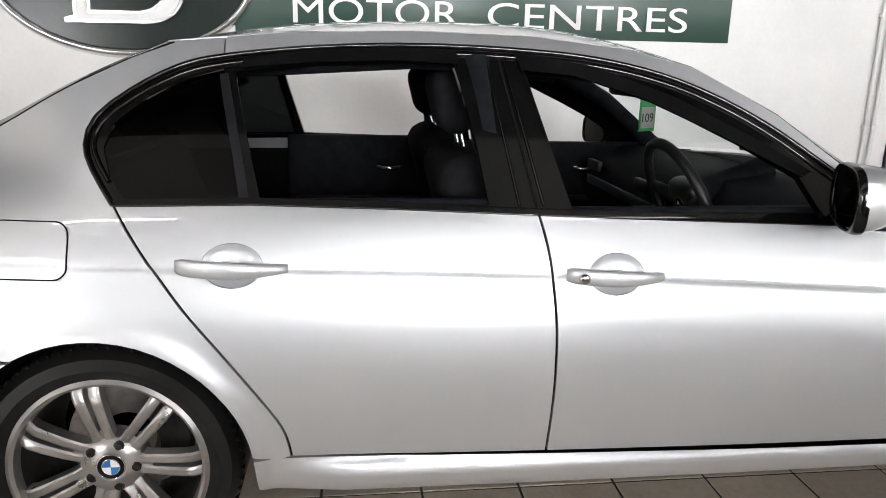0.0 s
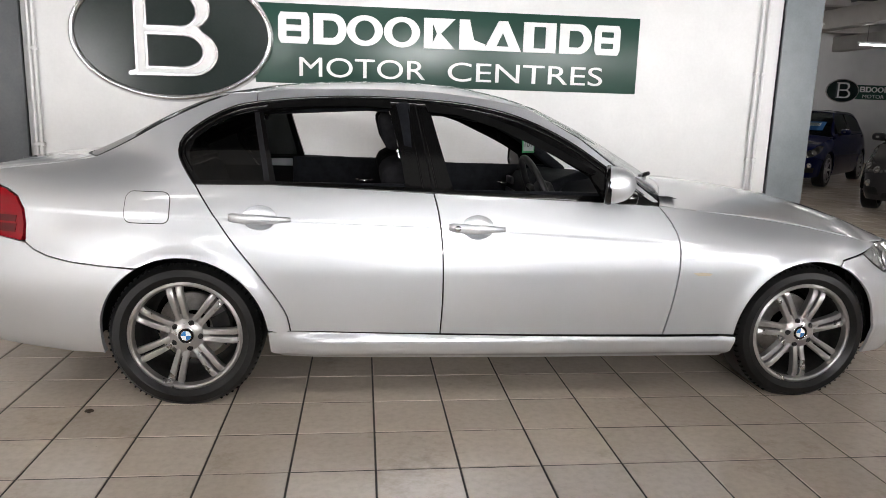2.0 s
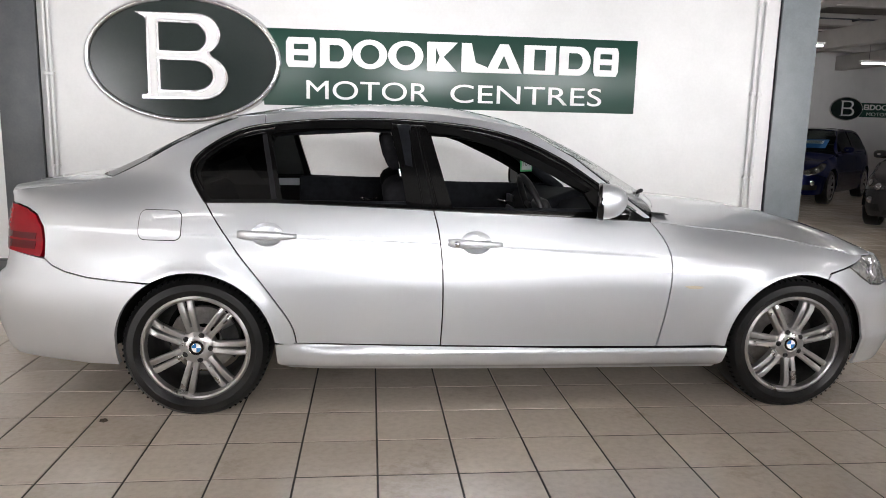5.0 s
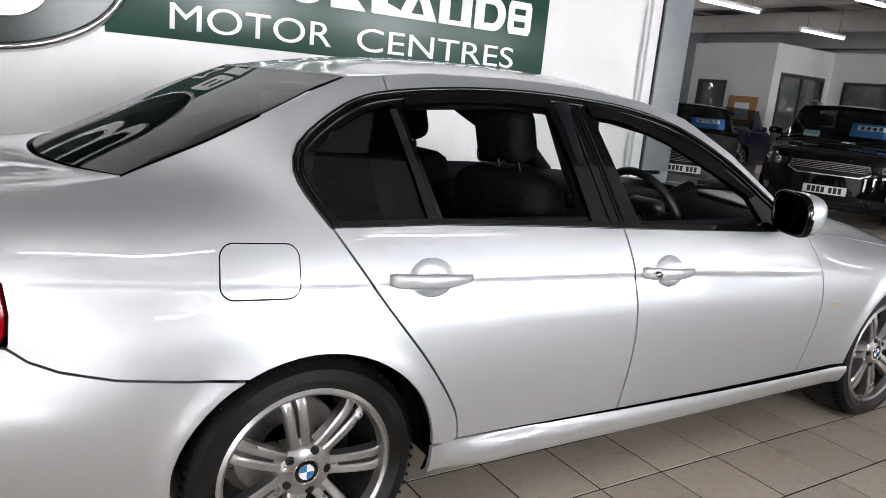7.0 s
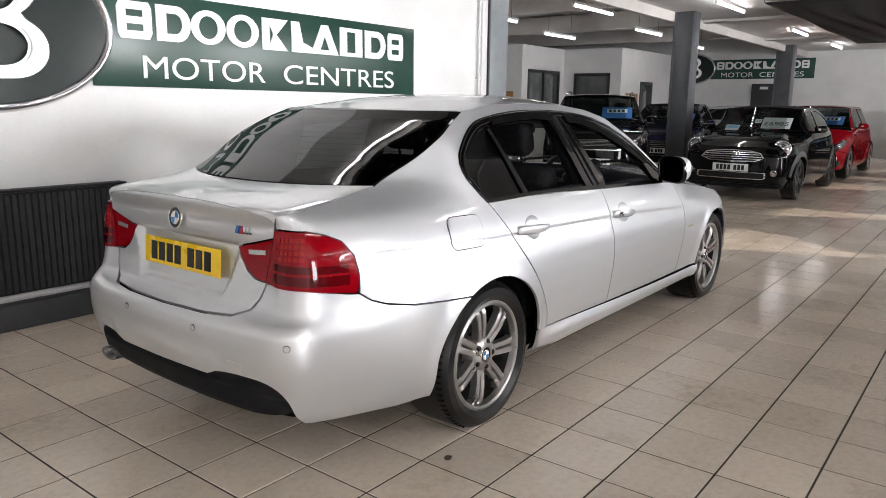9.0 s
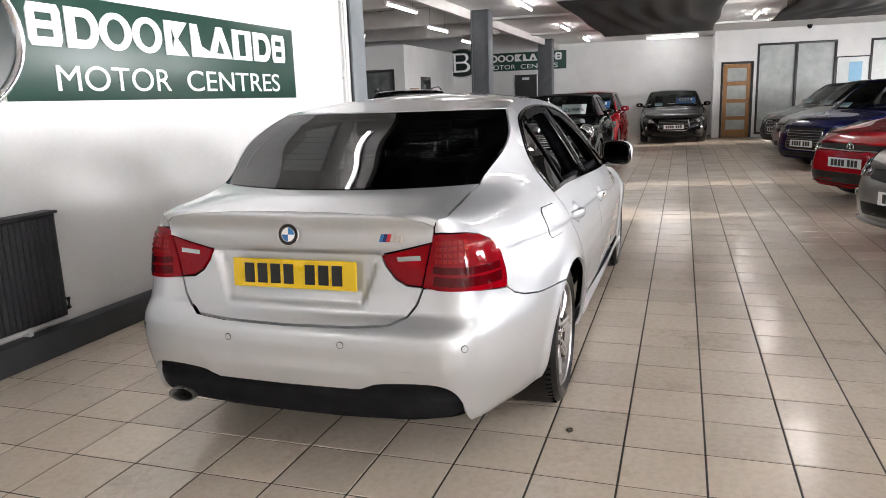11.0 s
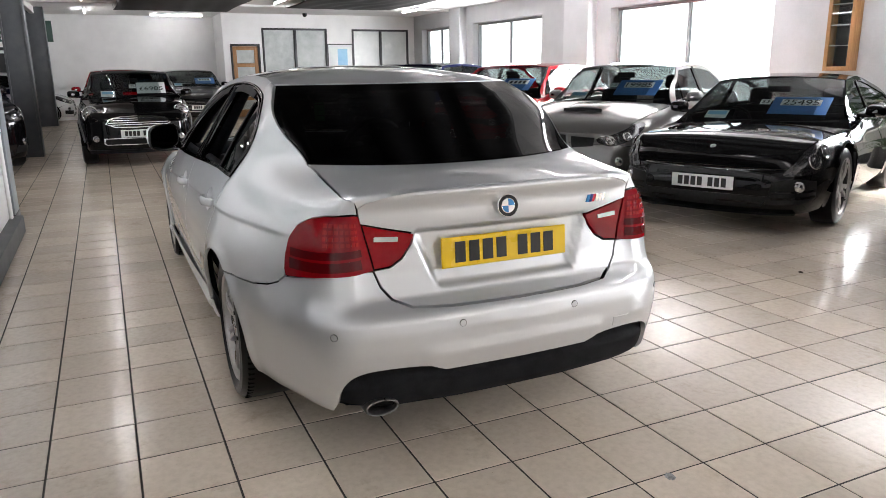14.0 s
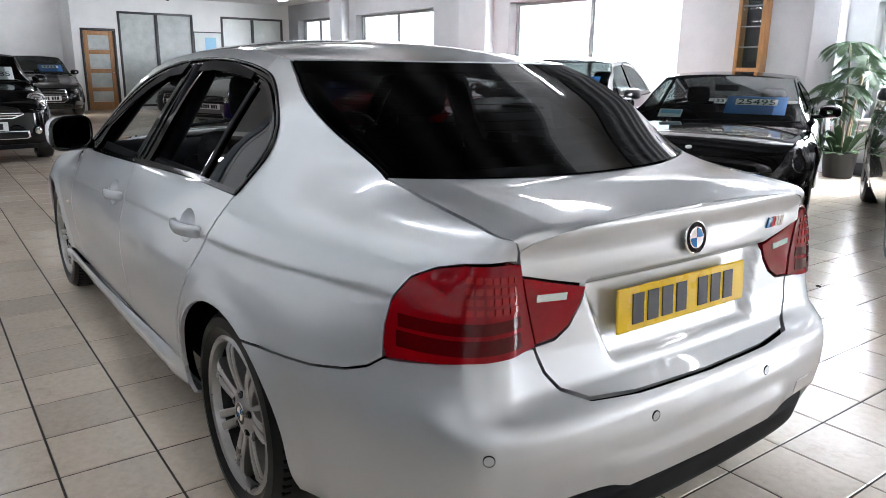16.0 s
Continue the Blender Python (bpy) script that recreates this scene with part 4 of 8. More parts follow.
# plan line at half height, from the middle of the tail round the right side to the middle of the nose
_plan = curve_pts([(-0.988, 0.0), (-0.985, 0.2), (-0.976, 0.40), (-0.963, 0.52), (-0.940, 0.600), (-0.885, 0.668), (-0.79, 0.718), (-0.60, 0.778), (-0.40, 0.826), (-0.15, 0.866), (0.15, 0.884), (0.6, 0.885), (1.2, 0.891), (1.9, 0.891), (2.5, 0.883), (2.85, 0.876), (3.08, 0.850), (3.27, 0.775), (3.40, 0.655), (3.48, 0.46), (3.520, 0.22), (3.53, 0.0)], 0.01)
_seg = np.hypot(*np.diff(_plan, axis=0).T)
_arc = np.concatenate([[0], np.cumsum(_seg)])
_tan = np.gradient(_plan, _arc, axis=0)
_nor = np.stack([_tan[:, 1], -_tan[:, 0]], 1)
_nor *= -1
SMAX = _arc[-1]
_iside = (_plan[:, 0] > -0.93) & (_plan[:, 0] < 3.45)


def sx(x):
    """Arc place of a point on the side at x."""
    return np.interp(x, _plan[_iside, 0], _arc[_iside])


_irear = _arc < np.interp(-0.7, _plan[:200, 0], _arc[:200])


def sy(h):
    """Arc place of a point on the tail at half-width h."""
    return np.interp(h, _plan[_irear, 1], _arc[_irear])


# how far the skin lies outside the plan line, by height, at stations along the arc
_tail = [(0.15, -0.16), (0.21, -0.085), (0.26, -0.045), (0.33, -0.03), (0.40, -0.012), (0.46, -0.002), (0.52, 0.0), (0.565, -0.006), (0.59, -0.028), (0.62, -0.085), (0.70, -0.112), (0.78, -0.122), (0.86, -0.125), (0.92, -0.118), (0.950, -0.104), (0.970, -0.094), (0.980, -0.094), (0.990, -0.103), (1.0, -0.13), (1.4, -0.3)]
_corner = [(0.15, -0.15), (0.21, -0.075), (0.26, -0.04), (0.33, -0.025), (0.40, -0.010), (0.46, -0.002), (0.52, 0.0), (0.57, -0.004), (0.60, -0.012), (0.66, -0.028), (0.74, -0.036), (0.82, -0.048), (0.88, -0.068), (0.93, -0.098), (0.965, -0.128), (0.985, -0.155), (1.0, -0.20), (1.012, -0.27), (1.4, -0.5)]
_quarter = [(0.15, -0.10), (0.21, -0.06), (0.27, -0.03), (0.33, -0.018), (0.42, -0.008), (0.52, 0.0), (0.60, -0.003), (0.68, -0.014), (0.76, -0.034), (0.80, -0.047), (0.85, -0.066), (0.90, -0.092), (0.94, -0.122), (0.97, -0.152), (1.0, -0.195), (1.04, -0.255), (1.10, -0.288), (1.2, -0.31), (1.3, -0.325), (1.4, -0.36)]
_cpost = [(0.15, -0.10), (0.21, -0.06), (0.27, -0.03), (0.33, -0.02), (0.42, -0.010), (0.52, 0.0), (0.60, -0.001), (0.68, -0.009), (0.75, -0.022), (0.80, -0.034), (0.85, -0.051), (0.90, -0.072), (0.94, -0.094), (0.97, -0.113), (1.02, -0.14), (1.10, -0.182), (1.2, -0.242), (1.27, -0.29), (1.32, -0.33), (1.4, -0.43)]
_door = [(0.15, -0.10), (0.21, -0.06), (0.27, -0.04), (0.33, -0.028), (0.42, -0.015), (0.52, -0.004), (0.60, 0.0), (0.68, -0.006), (0.74, -0.016), (0.785, -0.027), (0.82, -0.038), (0.87, -0.056), (0.90, -0.068), (0.925, -0.079), (0.945, -0.096), (1.02, -0.138), (1.10, -0.182), (1.2, -0.240), (1.27, -0.285), (1.32, -0.322), (1.4, -0.42)]
_fdoor = [(0.15, -0.10), (0.21, -0.06), (0.27, -0.04), (0.33, -0.028), (0.42, -0.015), (0.52, -0.004), (0.60, 0.0), (0.66, -0.005), (0.705, -0.012), (0.735, -0.020), (0.78, -0.034), (0.83, -0.052), (0.87, -0.068), (0.90, -0.088), (0.95, -0.115), (1.02, -0.153), (1.10, -0.196), (1.2, -0.25), (1.4, -0.39)]
_wing = [(0.15, -0.10), (0.21, -0.05), (0.27, -0.03), (0.33, -0.016), (0.42, -0.006), (0.52, 0.0), (0.60, 0.0), (0.65, -0.004), (0.69, -0.014), (0.73, -0.038), (0.77, -0.075), (0.80, -0.115), (0.83, -0.16), (0.9, -0.26), (1.4, -0.6)]
_fcorner = [(0.15, -0.09), (0.19, -0.048), (0.27, -0.020), (0.325, 0.002), (0.35, 0.006), (0.37, -0.008), (0.45, -0.008), (0.52, -0.010), (0.55, -0.022), (0.575, -0.045), (0.60, -0.060), (0.66, -0.075), (0.72, -0.12), (0.76, -0.18), (0.8, -0.26), (1.4, -0.9)]
_nose = [(0.15, -0.10), (0.21, -0.04), (0.27, -0.012), (0.33, 0.0), (0.40, 0.0), (0.48, -0.012), (0.54, -0.03), (0.60, -0.05), (0.66, -0.075), (0.70, -0.10), (0.74, -0.16), (0.8, -0.3), (1.4, -1.2)]
_zz = np.linspace(0.15, 1.42, 255)


def _blur(v, n, axis=0):
    v = np.moveaxis(np.array(v), axis, 0)
    for _ in range(n):
        w = np.concatenate([v[1:2], v, v[-2:-1]])
        v = 0.25 * w[:-2] + 0.5 * w[1:-1] + 0.25 * w[2:]
    return np.moveaxis(v, 0, axis)


def _smooth(tab):
    v = np.interp(_zz, [p[0] for p in tab], [p[1] for p in tab])
    return _blur(v, 3 if tab is _tail else 6 if tab is _fcorner else 14 if tab in (_door, _fdoor) else 34)


_stations = [(0.0, _tail), (sy(0.52), _tail), (sx(-0.80), _corner), (sx(-0.62), _corner), (sx(-0.42), _quarter), (sx(-0.06), _cpost), (sx(0.2), _cpost), (sx(0.6), _door), (sx(1.5), _door), (sx(2.05), _fdoor), (sx(2.6), _wing), (sx(2.95), _wing), (sx(3.25), _fcorner), (SMAX, _nose)]
_sd = np.array([s for s, _ in _stations])
_dt = np.stack([_smooth(t) for _, t in _stations])
_sg = np.linspace(0, SMAX, 560)
_dg = _blur(np.stack([np.interp(_sg, _sd, _dt[:, j]) for j in range(len(_zz))], 1), 40)


def _depth(s, z):
    fs = np.clip(np.abs(s) / SMAX, 0, 1) * (len(_sg) - 1.001)
    k = fs.astype(int)
    t = fs - k
    fz = np.clip((z - _zz[0]) / (_zz[1] - _zz[0]), 0, len(_zz) - 1.001)
    i = fz.astype(int)
    u = fz - i
    lo = _dg[k, i] * (1 - u) + _dg[k, i + 1] * u
    hi = _dg[k + 1, i] * (1 - u) + _dg[k + 1, i + 1] * u
    return lo * (1 - t) + hi * t


def _ss(e0, e1, v):
    t = np.clip((v - e0) / (e1 - e0), 0, 1)
    return t * t * (3 - 2 * t)


def side(s, z, extra=None):
    """The car's outer skin: arc place (right side positive) and height to a point."""
    s, z = np.asarray(s, float), np.asarray(z, float)
    a = np.abs(s)
    x, h = np.interp(a, _arc, _plan[:, 0]), np.interp(a, _arc, _plan[:, 1])
    nx, nh = np.interp(a, _arc, _nor[:, 0]), np.interp(a, _arc, _nor[:, 1])
    d = _depth(s, z)
    # flared lips round the wheels
    for cx in (0.0, WB):
        r = np.hypot(x - cx, z - HUB)
        d = d + np.where(h > 0.5, 0.012 * np.exp(-((r - 0.345) / 0.035) ** 2), 0)
    # the waistline crease, undercut below
    t = z - np.interp(x, [-0.7, 0.0, 0.45, 1.2, 2.1, 2.6], [0.826, 0.812, 0.804, 0.782, 0.730, 0.70])
    fade = np.interp(x, [-0.74, -0.55, 1.9, 2.35], [0, 1, 1, 0]) * (h > 0.6)
    d = d - fade * 0.0050 * _ss(-0.12, -0.018, t) * _ss(0.010, -0.012, t)
    if extra is not None:
        d = d + extra(s, z, x, h)
    return np.stack([x + nx * d, -np.sign(s + 1e-12) * (h + nh * d), z], 1)


def boot_face(s, z):
    """The tail of the boot lid, with the hollow for the number plate and the edge above it."""
    def extra(s, z, x, h):
        w = 0.338 - 0.40 * np.clip(0.838 - z, 0, 1)
        rec = _ss(w + 0.02, w - 0.012, np.abs(h)) * _ss(0.635, 0.662, z) * _ss(0.844, 0.832, z)
        return -0.028 * rec + 0.006 * _ss(0.83, 0.87, z) * _ss(0.94, 0.88, z)
    return side(s, z, extra)


def bumper_skin(s, z):
    """The rear bumper, stepped out over the lower insert and cut back at its ends."""
    def extra(s, z, x, h):
        tailward = _ss(-0.55, -0.85, x)
        mid = _ss(0.38, 0.31, h) * tailward
        low = _ss(0.475, 0.425, z)
        return 0.008 * mid * low
    return side(s, z, extra)


PNT = M["silver"]
M["bead_black"] = surface("gloss_black_bead", (0.002, 0.002, 0.002), (0.005, 0.005, 0.005), 0.10, scale=6, rough_var=0.02, spec=0.5)
M["deflector"] = surface("smoked_plastic", (0.004, 0.004, 0.004), (0.008, 0.008, 0.008), 0.4, spec=0.05)
_cx = np.arange(-0.72, 2.36, 0.016)
_cz = np.interp(_cx, [-0.7, 0.0, 0.45, 1.2, 2.1, 2.6], [0.826, 0.812, 0.804, 0.782, 0.730, 0.70])
CREASE = np.concatenate([np.stack([sx(_cx), _cz + o], 1) for o in (-0.026, -0.014, -0.002, 0.012)])


def both(name, poly, mat=PNT, surf=side, **kw):
    """The same panel on the right and the left side."""
    parent = kw.pop("parent", CAR)
    out = [panel(name, surf, poly, mat, parent, **kw)]
    kw2 = dict(kw)
    out.append(panel(name, surf, poly, mat, parent, mirror=True, **kw2))
    return out


def sp(pts):
    """Side outline (x, z) to (arc, z)."""
    p = np.asarray(pts, float)
    return np.stack([sx(p[:, 0]), p[:, 1]], 1)


def wheel_arc(cx, a0, a1, n=18, r=0.345):
    return [tuple(p) for p in arc_pts(cx, HUB, r, a0, a1, n)]


# shut lines and edges in side view
L_rear = [tuple(p) for p in curve_pts([(0.045, 0.945), (0.10, 0.865), (0.19, 0.74), (0.30, 0.60), (0.39, 0.47), (0.425, 0.40), (0.437, 0.335)], 0.04)]
L_mid = [tuple(p) for p in curve_pts([(1.035, 0.925), (1.054, 0.85), (1.069, 0.74), (1.076, 0.62), (1.078, 0.47), (1.073, 0.32)], 0.05)]
L_front = [tuple(p) for p in curve_pts([(2.03, 0.885), (2.085, 0.815), (2.118, 0.735), (2.12, 0.64), (2.105, 0.48), (2.078, 0.308)], 0.05)]
belt = [(0.045, 0.945), (0.356, 0.948), (0.70, 0.938), (1.035, 0.925), (1.30, 0.916), (1.60, 0.905), (1.85, 0.895), (2.03, 0.885)]
beltR = [p for p in belt if p[0] <= 1.036]
beltF = [p for p in belt if p[0] >= 1.034]
# outer edge of the window surround, back to front
dlo = [tuple(p) for p in curve_pts([(0.045, 0.945), (-0.012, 1.02), (-0.036, 1.075), (-0.018, 1.135), (0.06, 1.197), (0.165, 1.252), (0.28, 1.280), (0.51, 1.306), (0.75, 1.316), (0.985, 1.311), (1.22, 1.292), (1.43, 1.244), (1.63, 1.155), (1.80, 1.044), (1.93, 0.950), (2.03, 0.885)], 0.05)]
rail = [(0.165, 1.318), (0.45, 1.345), (0.75, 1.354), (1.05, 1.348), (1.30, 1.322), (1.49, 1.276), (1.70, 1.160), (1.92, 0.990), (2.03, 0.905)]

# seam between the quarter and the rear bumper
seam = [(-0.172, 0.605), (-0.30, 0.607), (-0.45, 0.618), (-0.56, 0.637), (-0.62, 0.658), (-0.662, 0.688)]
# doors
doorR = list(reversed(L_rear)) + beltR[1:-1] + L_mid + [(0.76, 0.326)]
doorF = list(reversed(L_mid)) + beltF[1:-1] + L_front + [(1.58, 0.312)]
def cup_line(xm, zc, k=1.0):
    return [tuple(p) for p in arc_pts(xm, zc, 0.066 * k, 0, 360, 29, 0.047 * k)][:-1]


rd = both("rear_door", sp(doorR), gap=0.0032, step=0.022, seeds=CREASE, holes=[sp(cup_line(0.316, 0.816))])
fd = both("front_door", sp(doorF), gap=0.0032, step=0.022, seeds=CREASE, holes=[sp(cup_line(1.222, 0.788))])
# wing
wing = list(reversed(L_front)) + [(2.20, 0.865), (2.45, 0.838), (2.76, 0.795), (3.0, 0.748), (3.12, 0.727), (3.172, 0.714), (3.016, 0.684), (2.895, 0.658)] + [p for p in wheel_arc(WB, 70, 178, 20)] + [(2.41, 0.31)]
both("front_wing", sp(wing), gap=0.003, step=0.022, seeds=CREASE)
# rear quarter with the roof post
postE = [(0.165, 1.318), (0.05, 1.275), (-0.10, 1.205), (-0.25, 1.13), (-0.40, 1.06), (-0.46, 1.032)]
quarter_top = [(-0.46, 1.034), (-0.60, 1.008), (-0.72, 0.992), (-0.80, 0.982)]
quarter = [(a, z) for a, z in sp(L_rear + [(0.40, 0.325)] + wheel_arc(0.0, 6, 119, 18) + seam + [(-0.660, 0.70), (-0.659, 0.76), (-0.671, 0.822), (-0.709, 0.872), (-0.764, 0.897), (-0.828, 0.910)])]
quarter += [(sy(0.600), 0.916), (sy(0.556), 0.914), (sy(0.560), 0.938), (sy(0.572), 0.962)] + [(a, z) for a, z in sp(list(reversed(quarter_top)))]
quarter += [(a, z) for a, z in sp(list(reversed(postE))[1:] + [(0.28, 1.328), (0.28, 1.284)] + list(reversed([p for p in dlo if p[0] < 0.27]))[:-1])]
both("rear_quarter", quarter, gap=0.003, step=0.022, seeds=CREASE)
# roof side rail and windscreen post
rl = [(0.28, 1.328)] + rail[1:] + [(2.03, 0.889)] + list(reversed([p for p in dlo if 0.285 < p[0] < 2.02])) + [(0.28, 1.284)]
both("roof_rail", sp(rl), step=0.025, gap=0.001)
# sill skirt
def sill(s, z):
    def extra(s, z, x, h):
        return 0.028 * _ss(0.335, 0.29, z) * _ss(0.34, 0.60, x) - 0.05 * _ss(0.24, 0.19, z)
    return side(s, z, extra)
sk = [(0.345, 0.334), (0.437, 0.334), (0.76, 0.3265), (1.083, 0.3205), (1.58, 0.3125), (2.078, 0.308), (2.41, 0.309), (2.39, 0.185), (1.4, 0.185), (0.40, 0.195), (0.352, 0.24)]
both("side_skirt", sp(sk), surf=sill, step=0.02)
# rear bumper round the tail
half_b = [(sx(-0.338), 0.37)] + [(sx(x), z) for x, z in wheel_arc(0.0, 165, 121, 8)] + [(sx(x), z - 0.001) for x, z in seam[1:]]
half_b += [(sx(-0.70), 0.691), (sx(-0.77), 0.703), (sx(-0.84), 0.713), (sy(0.60), 0.718), (sy(0.53), 0.720), (sy(0.503), 0.719), (sy(0.480), 0.664), (sy(0.444), 0.623), (sy(0.384), 0.600), (sy(0.25), 0.591), (0.0, 0.588)]
low_b = [(0.0, 0.370), (sy(0.28), 0.372)] + [tuple(q) for q in curve_pts([(sy(0.335), 0.395), (sy(0.45), 0.404), (sy(0.55), 0.400), (sy(0.605), 0.375), (sy(0.64), 0.325), (sy(0.66), 0.27), (sy(0.685), 0.232)], 0.02)] + [(sx(-0.66), 0.218), (sx(-0.50), 0.212), (sx(-0.345), 0.222)]
bp = half_b + [(-a, z) for a, z in reversed(half_b[:-1])] + [(-a, z) for a, z in reversed(low_b[1:])] + low_b
panel("rear_bumper", bumper_skin, bp, PNT, CAR, step=0.022, flange=0.02, label="silver bumper with parking sensors")
# black lower insert
def insert_skin(s, z):
    def extra(s, z, x, h):
        return -0.030 * _ss(0.34, 0.37, z) - 0.014
    return side(s, z, extra)
ins = [(sy(0.70), 0.425), (-sy(0.70), 0.425), (-sy(0.70), 0.30), (-sy(0.62), 0.272), (-sy(0.45), 0.245), (-sy(0.2), 0.232), (sy(0.2), 0.232), (sy(0.45), 0.245), (sy(0.62), 0.272), (sy(0.70), 0.30)]
panel("rear_insert", insert_skin, ins, M["black_plastic"], CAR, step=0.025, flange=0.03, label="black plastic lower bumper insert")
# front bumper and nose
half_f = [(sx(3.10), 0.30)] + [(sx(x), z) for x, z in wheel_arc(WB, 6, 69.5, 14)] + [(sx(2.895), 0.655), (sx(3.014), 0.680), (sx(3.095), 0.628), (sx(3.178), 0.588), (sx(3.25), 0.577), (SMAX - 0.40, 0.588), (SMAX - 0.3, 0.60), (SMAX - 0.001, 0.61)]
low_f = [(SMAX - 0.001, 0.19), (SMAX - 0.4, 0.19), (sx(3.30), 0.188), (sx(3.12), 0.19)]
both("front_bumper", half_f + low_f, step=0.03)
lampF = [(sx(3.020), 0.682), (sx(3.10), 0.632), (sx(3.18), 0.592), (sx(3.25), 0.581), (SMAX - 0.40, 0.592), (SMAX - 0.37, 0.69), (sx(3.30), 0.712), (sx(3.18), 0.716)]
M["lamp_front"] = surface("headlamp_lens", (0.16, 0.17, 0.16), (0.62, 0.63, 0.60), 0.12, 0.5, scale=24, coat=1.0)
for hl in both("headlamp", lampF, M["lamp_front"], step=0.02, label="clear headlamp unit with bright rings"):
    sgn = 1 if hl.name == "headlamp.001" else -1
    for a_, z_, r_ in ((sx(3.22), 0.645, 0.036), (SMAX - 0.42, 0.645, 0.040)):
        p0 = side(np.array([float(a_)]), np.array([z_]))[0]
        q0 = side(np.array([float(a_) + 0.01]), np.array([z_]))[0] - p0
        q1 = side(np.array([float(a_)]), np.array([z_ + 0.01]))[0] - p0
        nv = Vector(np.cross(q0, q1)).normalized()
        bm = bmesh.new()
        lathe(bm, [(0.0, 0.0), (r_ * 0.5, 0.002), (r_ * 0.8, 0.006), (r_, 0.008), (r_ * 1.08, 0.0)], 22, "z")
        rg = part("lamp_ring", bm, M["lamp_clear"], hl, "bright lamp ring", smooth=True)
        rg.matrix_local = Matrix.Translation((p0[0] + nv.x * 0.003, sgn * p0[1] + sgn * nv.y * 0.003, p0[2])) @ Vector((nv.x, sgn * nv.y, nv.z)).to_track_quat("Z", "Y").to_matrix().to_4x4()
both("grille_panel", [(SMAX - 0.345, 0.612), (SMAX - 0.001, 0.622), (SMAX - 0.001, 0.70), (SMAX - 0.36, 0.70)], step=0.04)


# top surfaces: each lies between an edge line and a middle line
def top_patch(edge, mid, power=2.0):
    e, m = curve_pts(edge, 0.02), curve_pts(mid, 0.02)
    te, tm = np.linspace(0, 1, len(e)), np.linspace(0, 1, len(m))

    def surf(u, v):
        E = np.stack([np.interp(u, te, e[:, i]) for i in range(3)], 1)
        Mx, Mz = np.interp(u, tm, m[:, 0]), np.interp(u, tm, m[:, 1])
        w = np.abs(v) ** power
        return np.stack([Mx + (E[:, 0] - Mx) * w, -v * E[:, 1], Mz + (E[:, 2] - Mz) * w], 1)
    return surf


def patch(name, surf, mat, u0=0.0, u1=1.0, v0=-1.0, v1=1.0, n=30, mv=24, parent=CAR, label="", thick=0.008, lift=0.0):
    us, vs = np.linspace(u0, u1, n), np.linspace(v0, v1, mv)
    U, V = np.meshgrid(us, vs, indexing="ij")
    u, v = U.ravel(), V.ravel()
    P = surf(u, v)
    e = 0.003
    uc, vc = np.clip(u, e, 1 - e), np.clip(v, -1 + e, 1 - e)
    N = np.cross(surf(uc + e, vc) - surf(uc - e, vc), surf(uc, vc + e) - surf(uc, vc - e))
    N /= np.linalg.norm(N, axis=1)[:, None] + 1e-12
    if N[:, 2].mean() < 0:
        N = -N
    P = P + lift * N
    verts, nor = list(P), list(N)
    faces = []
    for i in range(n - 1):
        for j in range(mv - 1):
            q = (i * mv + j, (i + 1) * mv + j, (i + 1) * mv + j + 1, i * mv + j + 1)
            a, b, c = P[q[0]], P[q[1]], P[q[2]]
            faces.append(q if np.dot(np.cross(b - a, c - a), N[q[0]]) > 0 else tuple(reversed(q)))
    rim = [i * mv for i in range(n)] + [(n - 1) * mv + j for j in range(1, mv)] + [i * mv + mv - 1 for i in range(n - 2, -1, -1)] + [j for j in range(mv - 2, 0, -1)]
    for a, b in zip(rim, rim[1:] + rim[:1]):
        o = len(verts)
        sd = np.cross(P[b] - P[a], N[a])
        sd /= np.linalg.norm(sd) + 1e-12
        if np.dot(sd, P[a] - P.mean(0)) < 0:
            sd = -sd
        verts += [P[a], P[b], P[b] - thick * N[b], P[a] - thick * N[a]]
        nor += [sd] * 4
        faces.append((o, o + 1, o + 2, o + 3))
    return mesh_ob(name, verts, faces, mat, parent, True, label, nor)


def edge_of(pts):
    """A line drawn on the side skin, as (x, half-width, height)."""
    q = resample(sp(pts), 0.04, False)
    return [tuple(p) for p in side(q[:, 0], q[:, 1]) * np.array([1, -1, 1])]


roof_s = top_patch(edge_of([(0.165, 1.318), (0.28, 1.328), (0.45, 1.345), (0.75, 1.354), (1.05, 1.348), (1.30, 1.322), (1.475, 1.279)]), [(0.045, 1.318), (0.40, 1.378), (0.80, 1.400), (1.15, 1.392), (1.42, 1.345), (1.60, 1.290)], 2.4)
patch("roof", roof_s, PNT, n=36, mv=34)
glassR_s = top_patch(edge_of([(-0.455, 1.035), (-0.40, 1.06), (-0.25, 1.13), (-0.10, 1.205), (0.05, 1.275), (0.155, 1.314)]), [(-0.56, 1.028), (-0.36, 1.122), (-0.16, 1.225), (0.04, 1.315)], 2.2)
patch("rear_window", glassR_s, M["glass_tint"], 0.004, 0.995, -0.985, 0.985, n=24, mv=30, label="dark tinted rear window", thick=0.004)
M["heater"] = surface("heater_line", (0.02, 0.018, 0.017), (0.035, 0.03, 0.028), 0.6, spec=0.1)
for k in range(12):
    uu = np.full(25, 0.10 + k * 0.072)
    tube_part("heater_line", [tuple(p) for p in glassR_s(uu, np.linspace(-0.86, 0.86, 25)) - np.array([0, 0, 0.008])], 0.0011, M["heater"], CAR, n=4)
_qe = [(sx(-0.46), 1.034), (sx(-0.60), 1.008), (sx(-0.72), 0.992), (sx(-0.80), 0.982), (sy(0.575), 0.962), (sy(0.558), 0.938)]
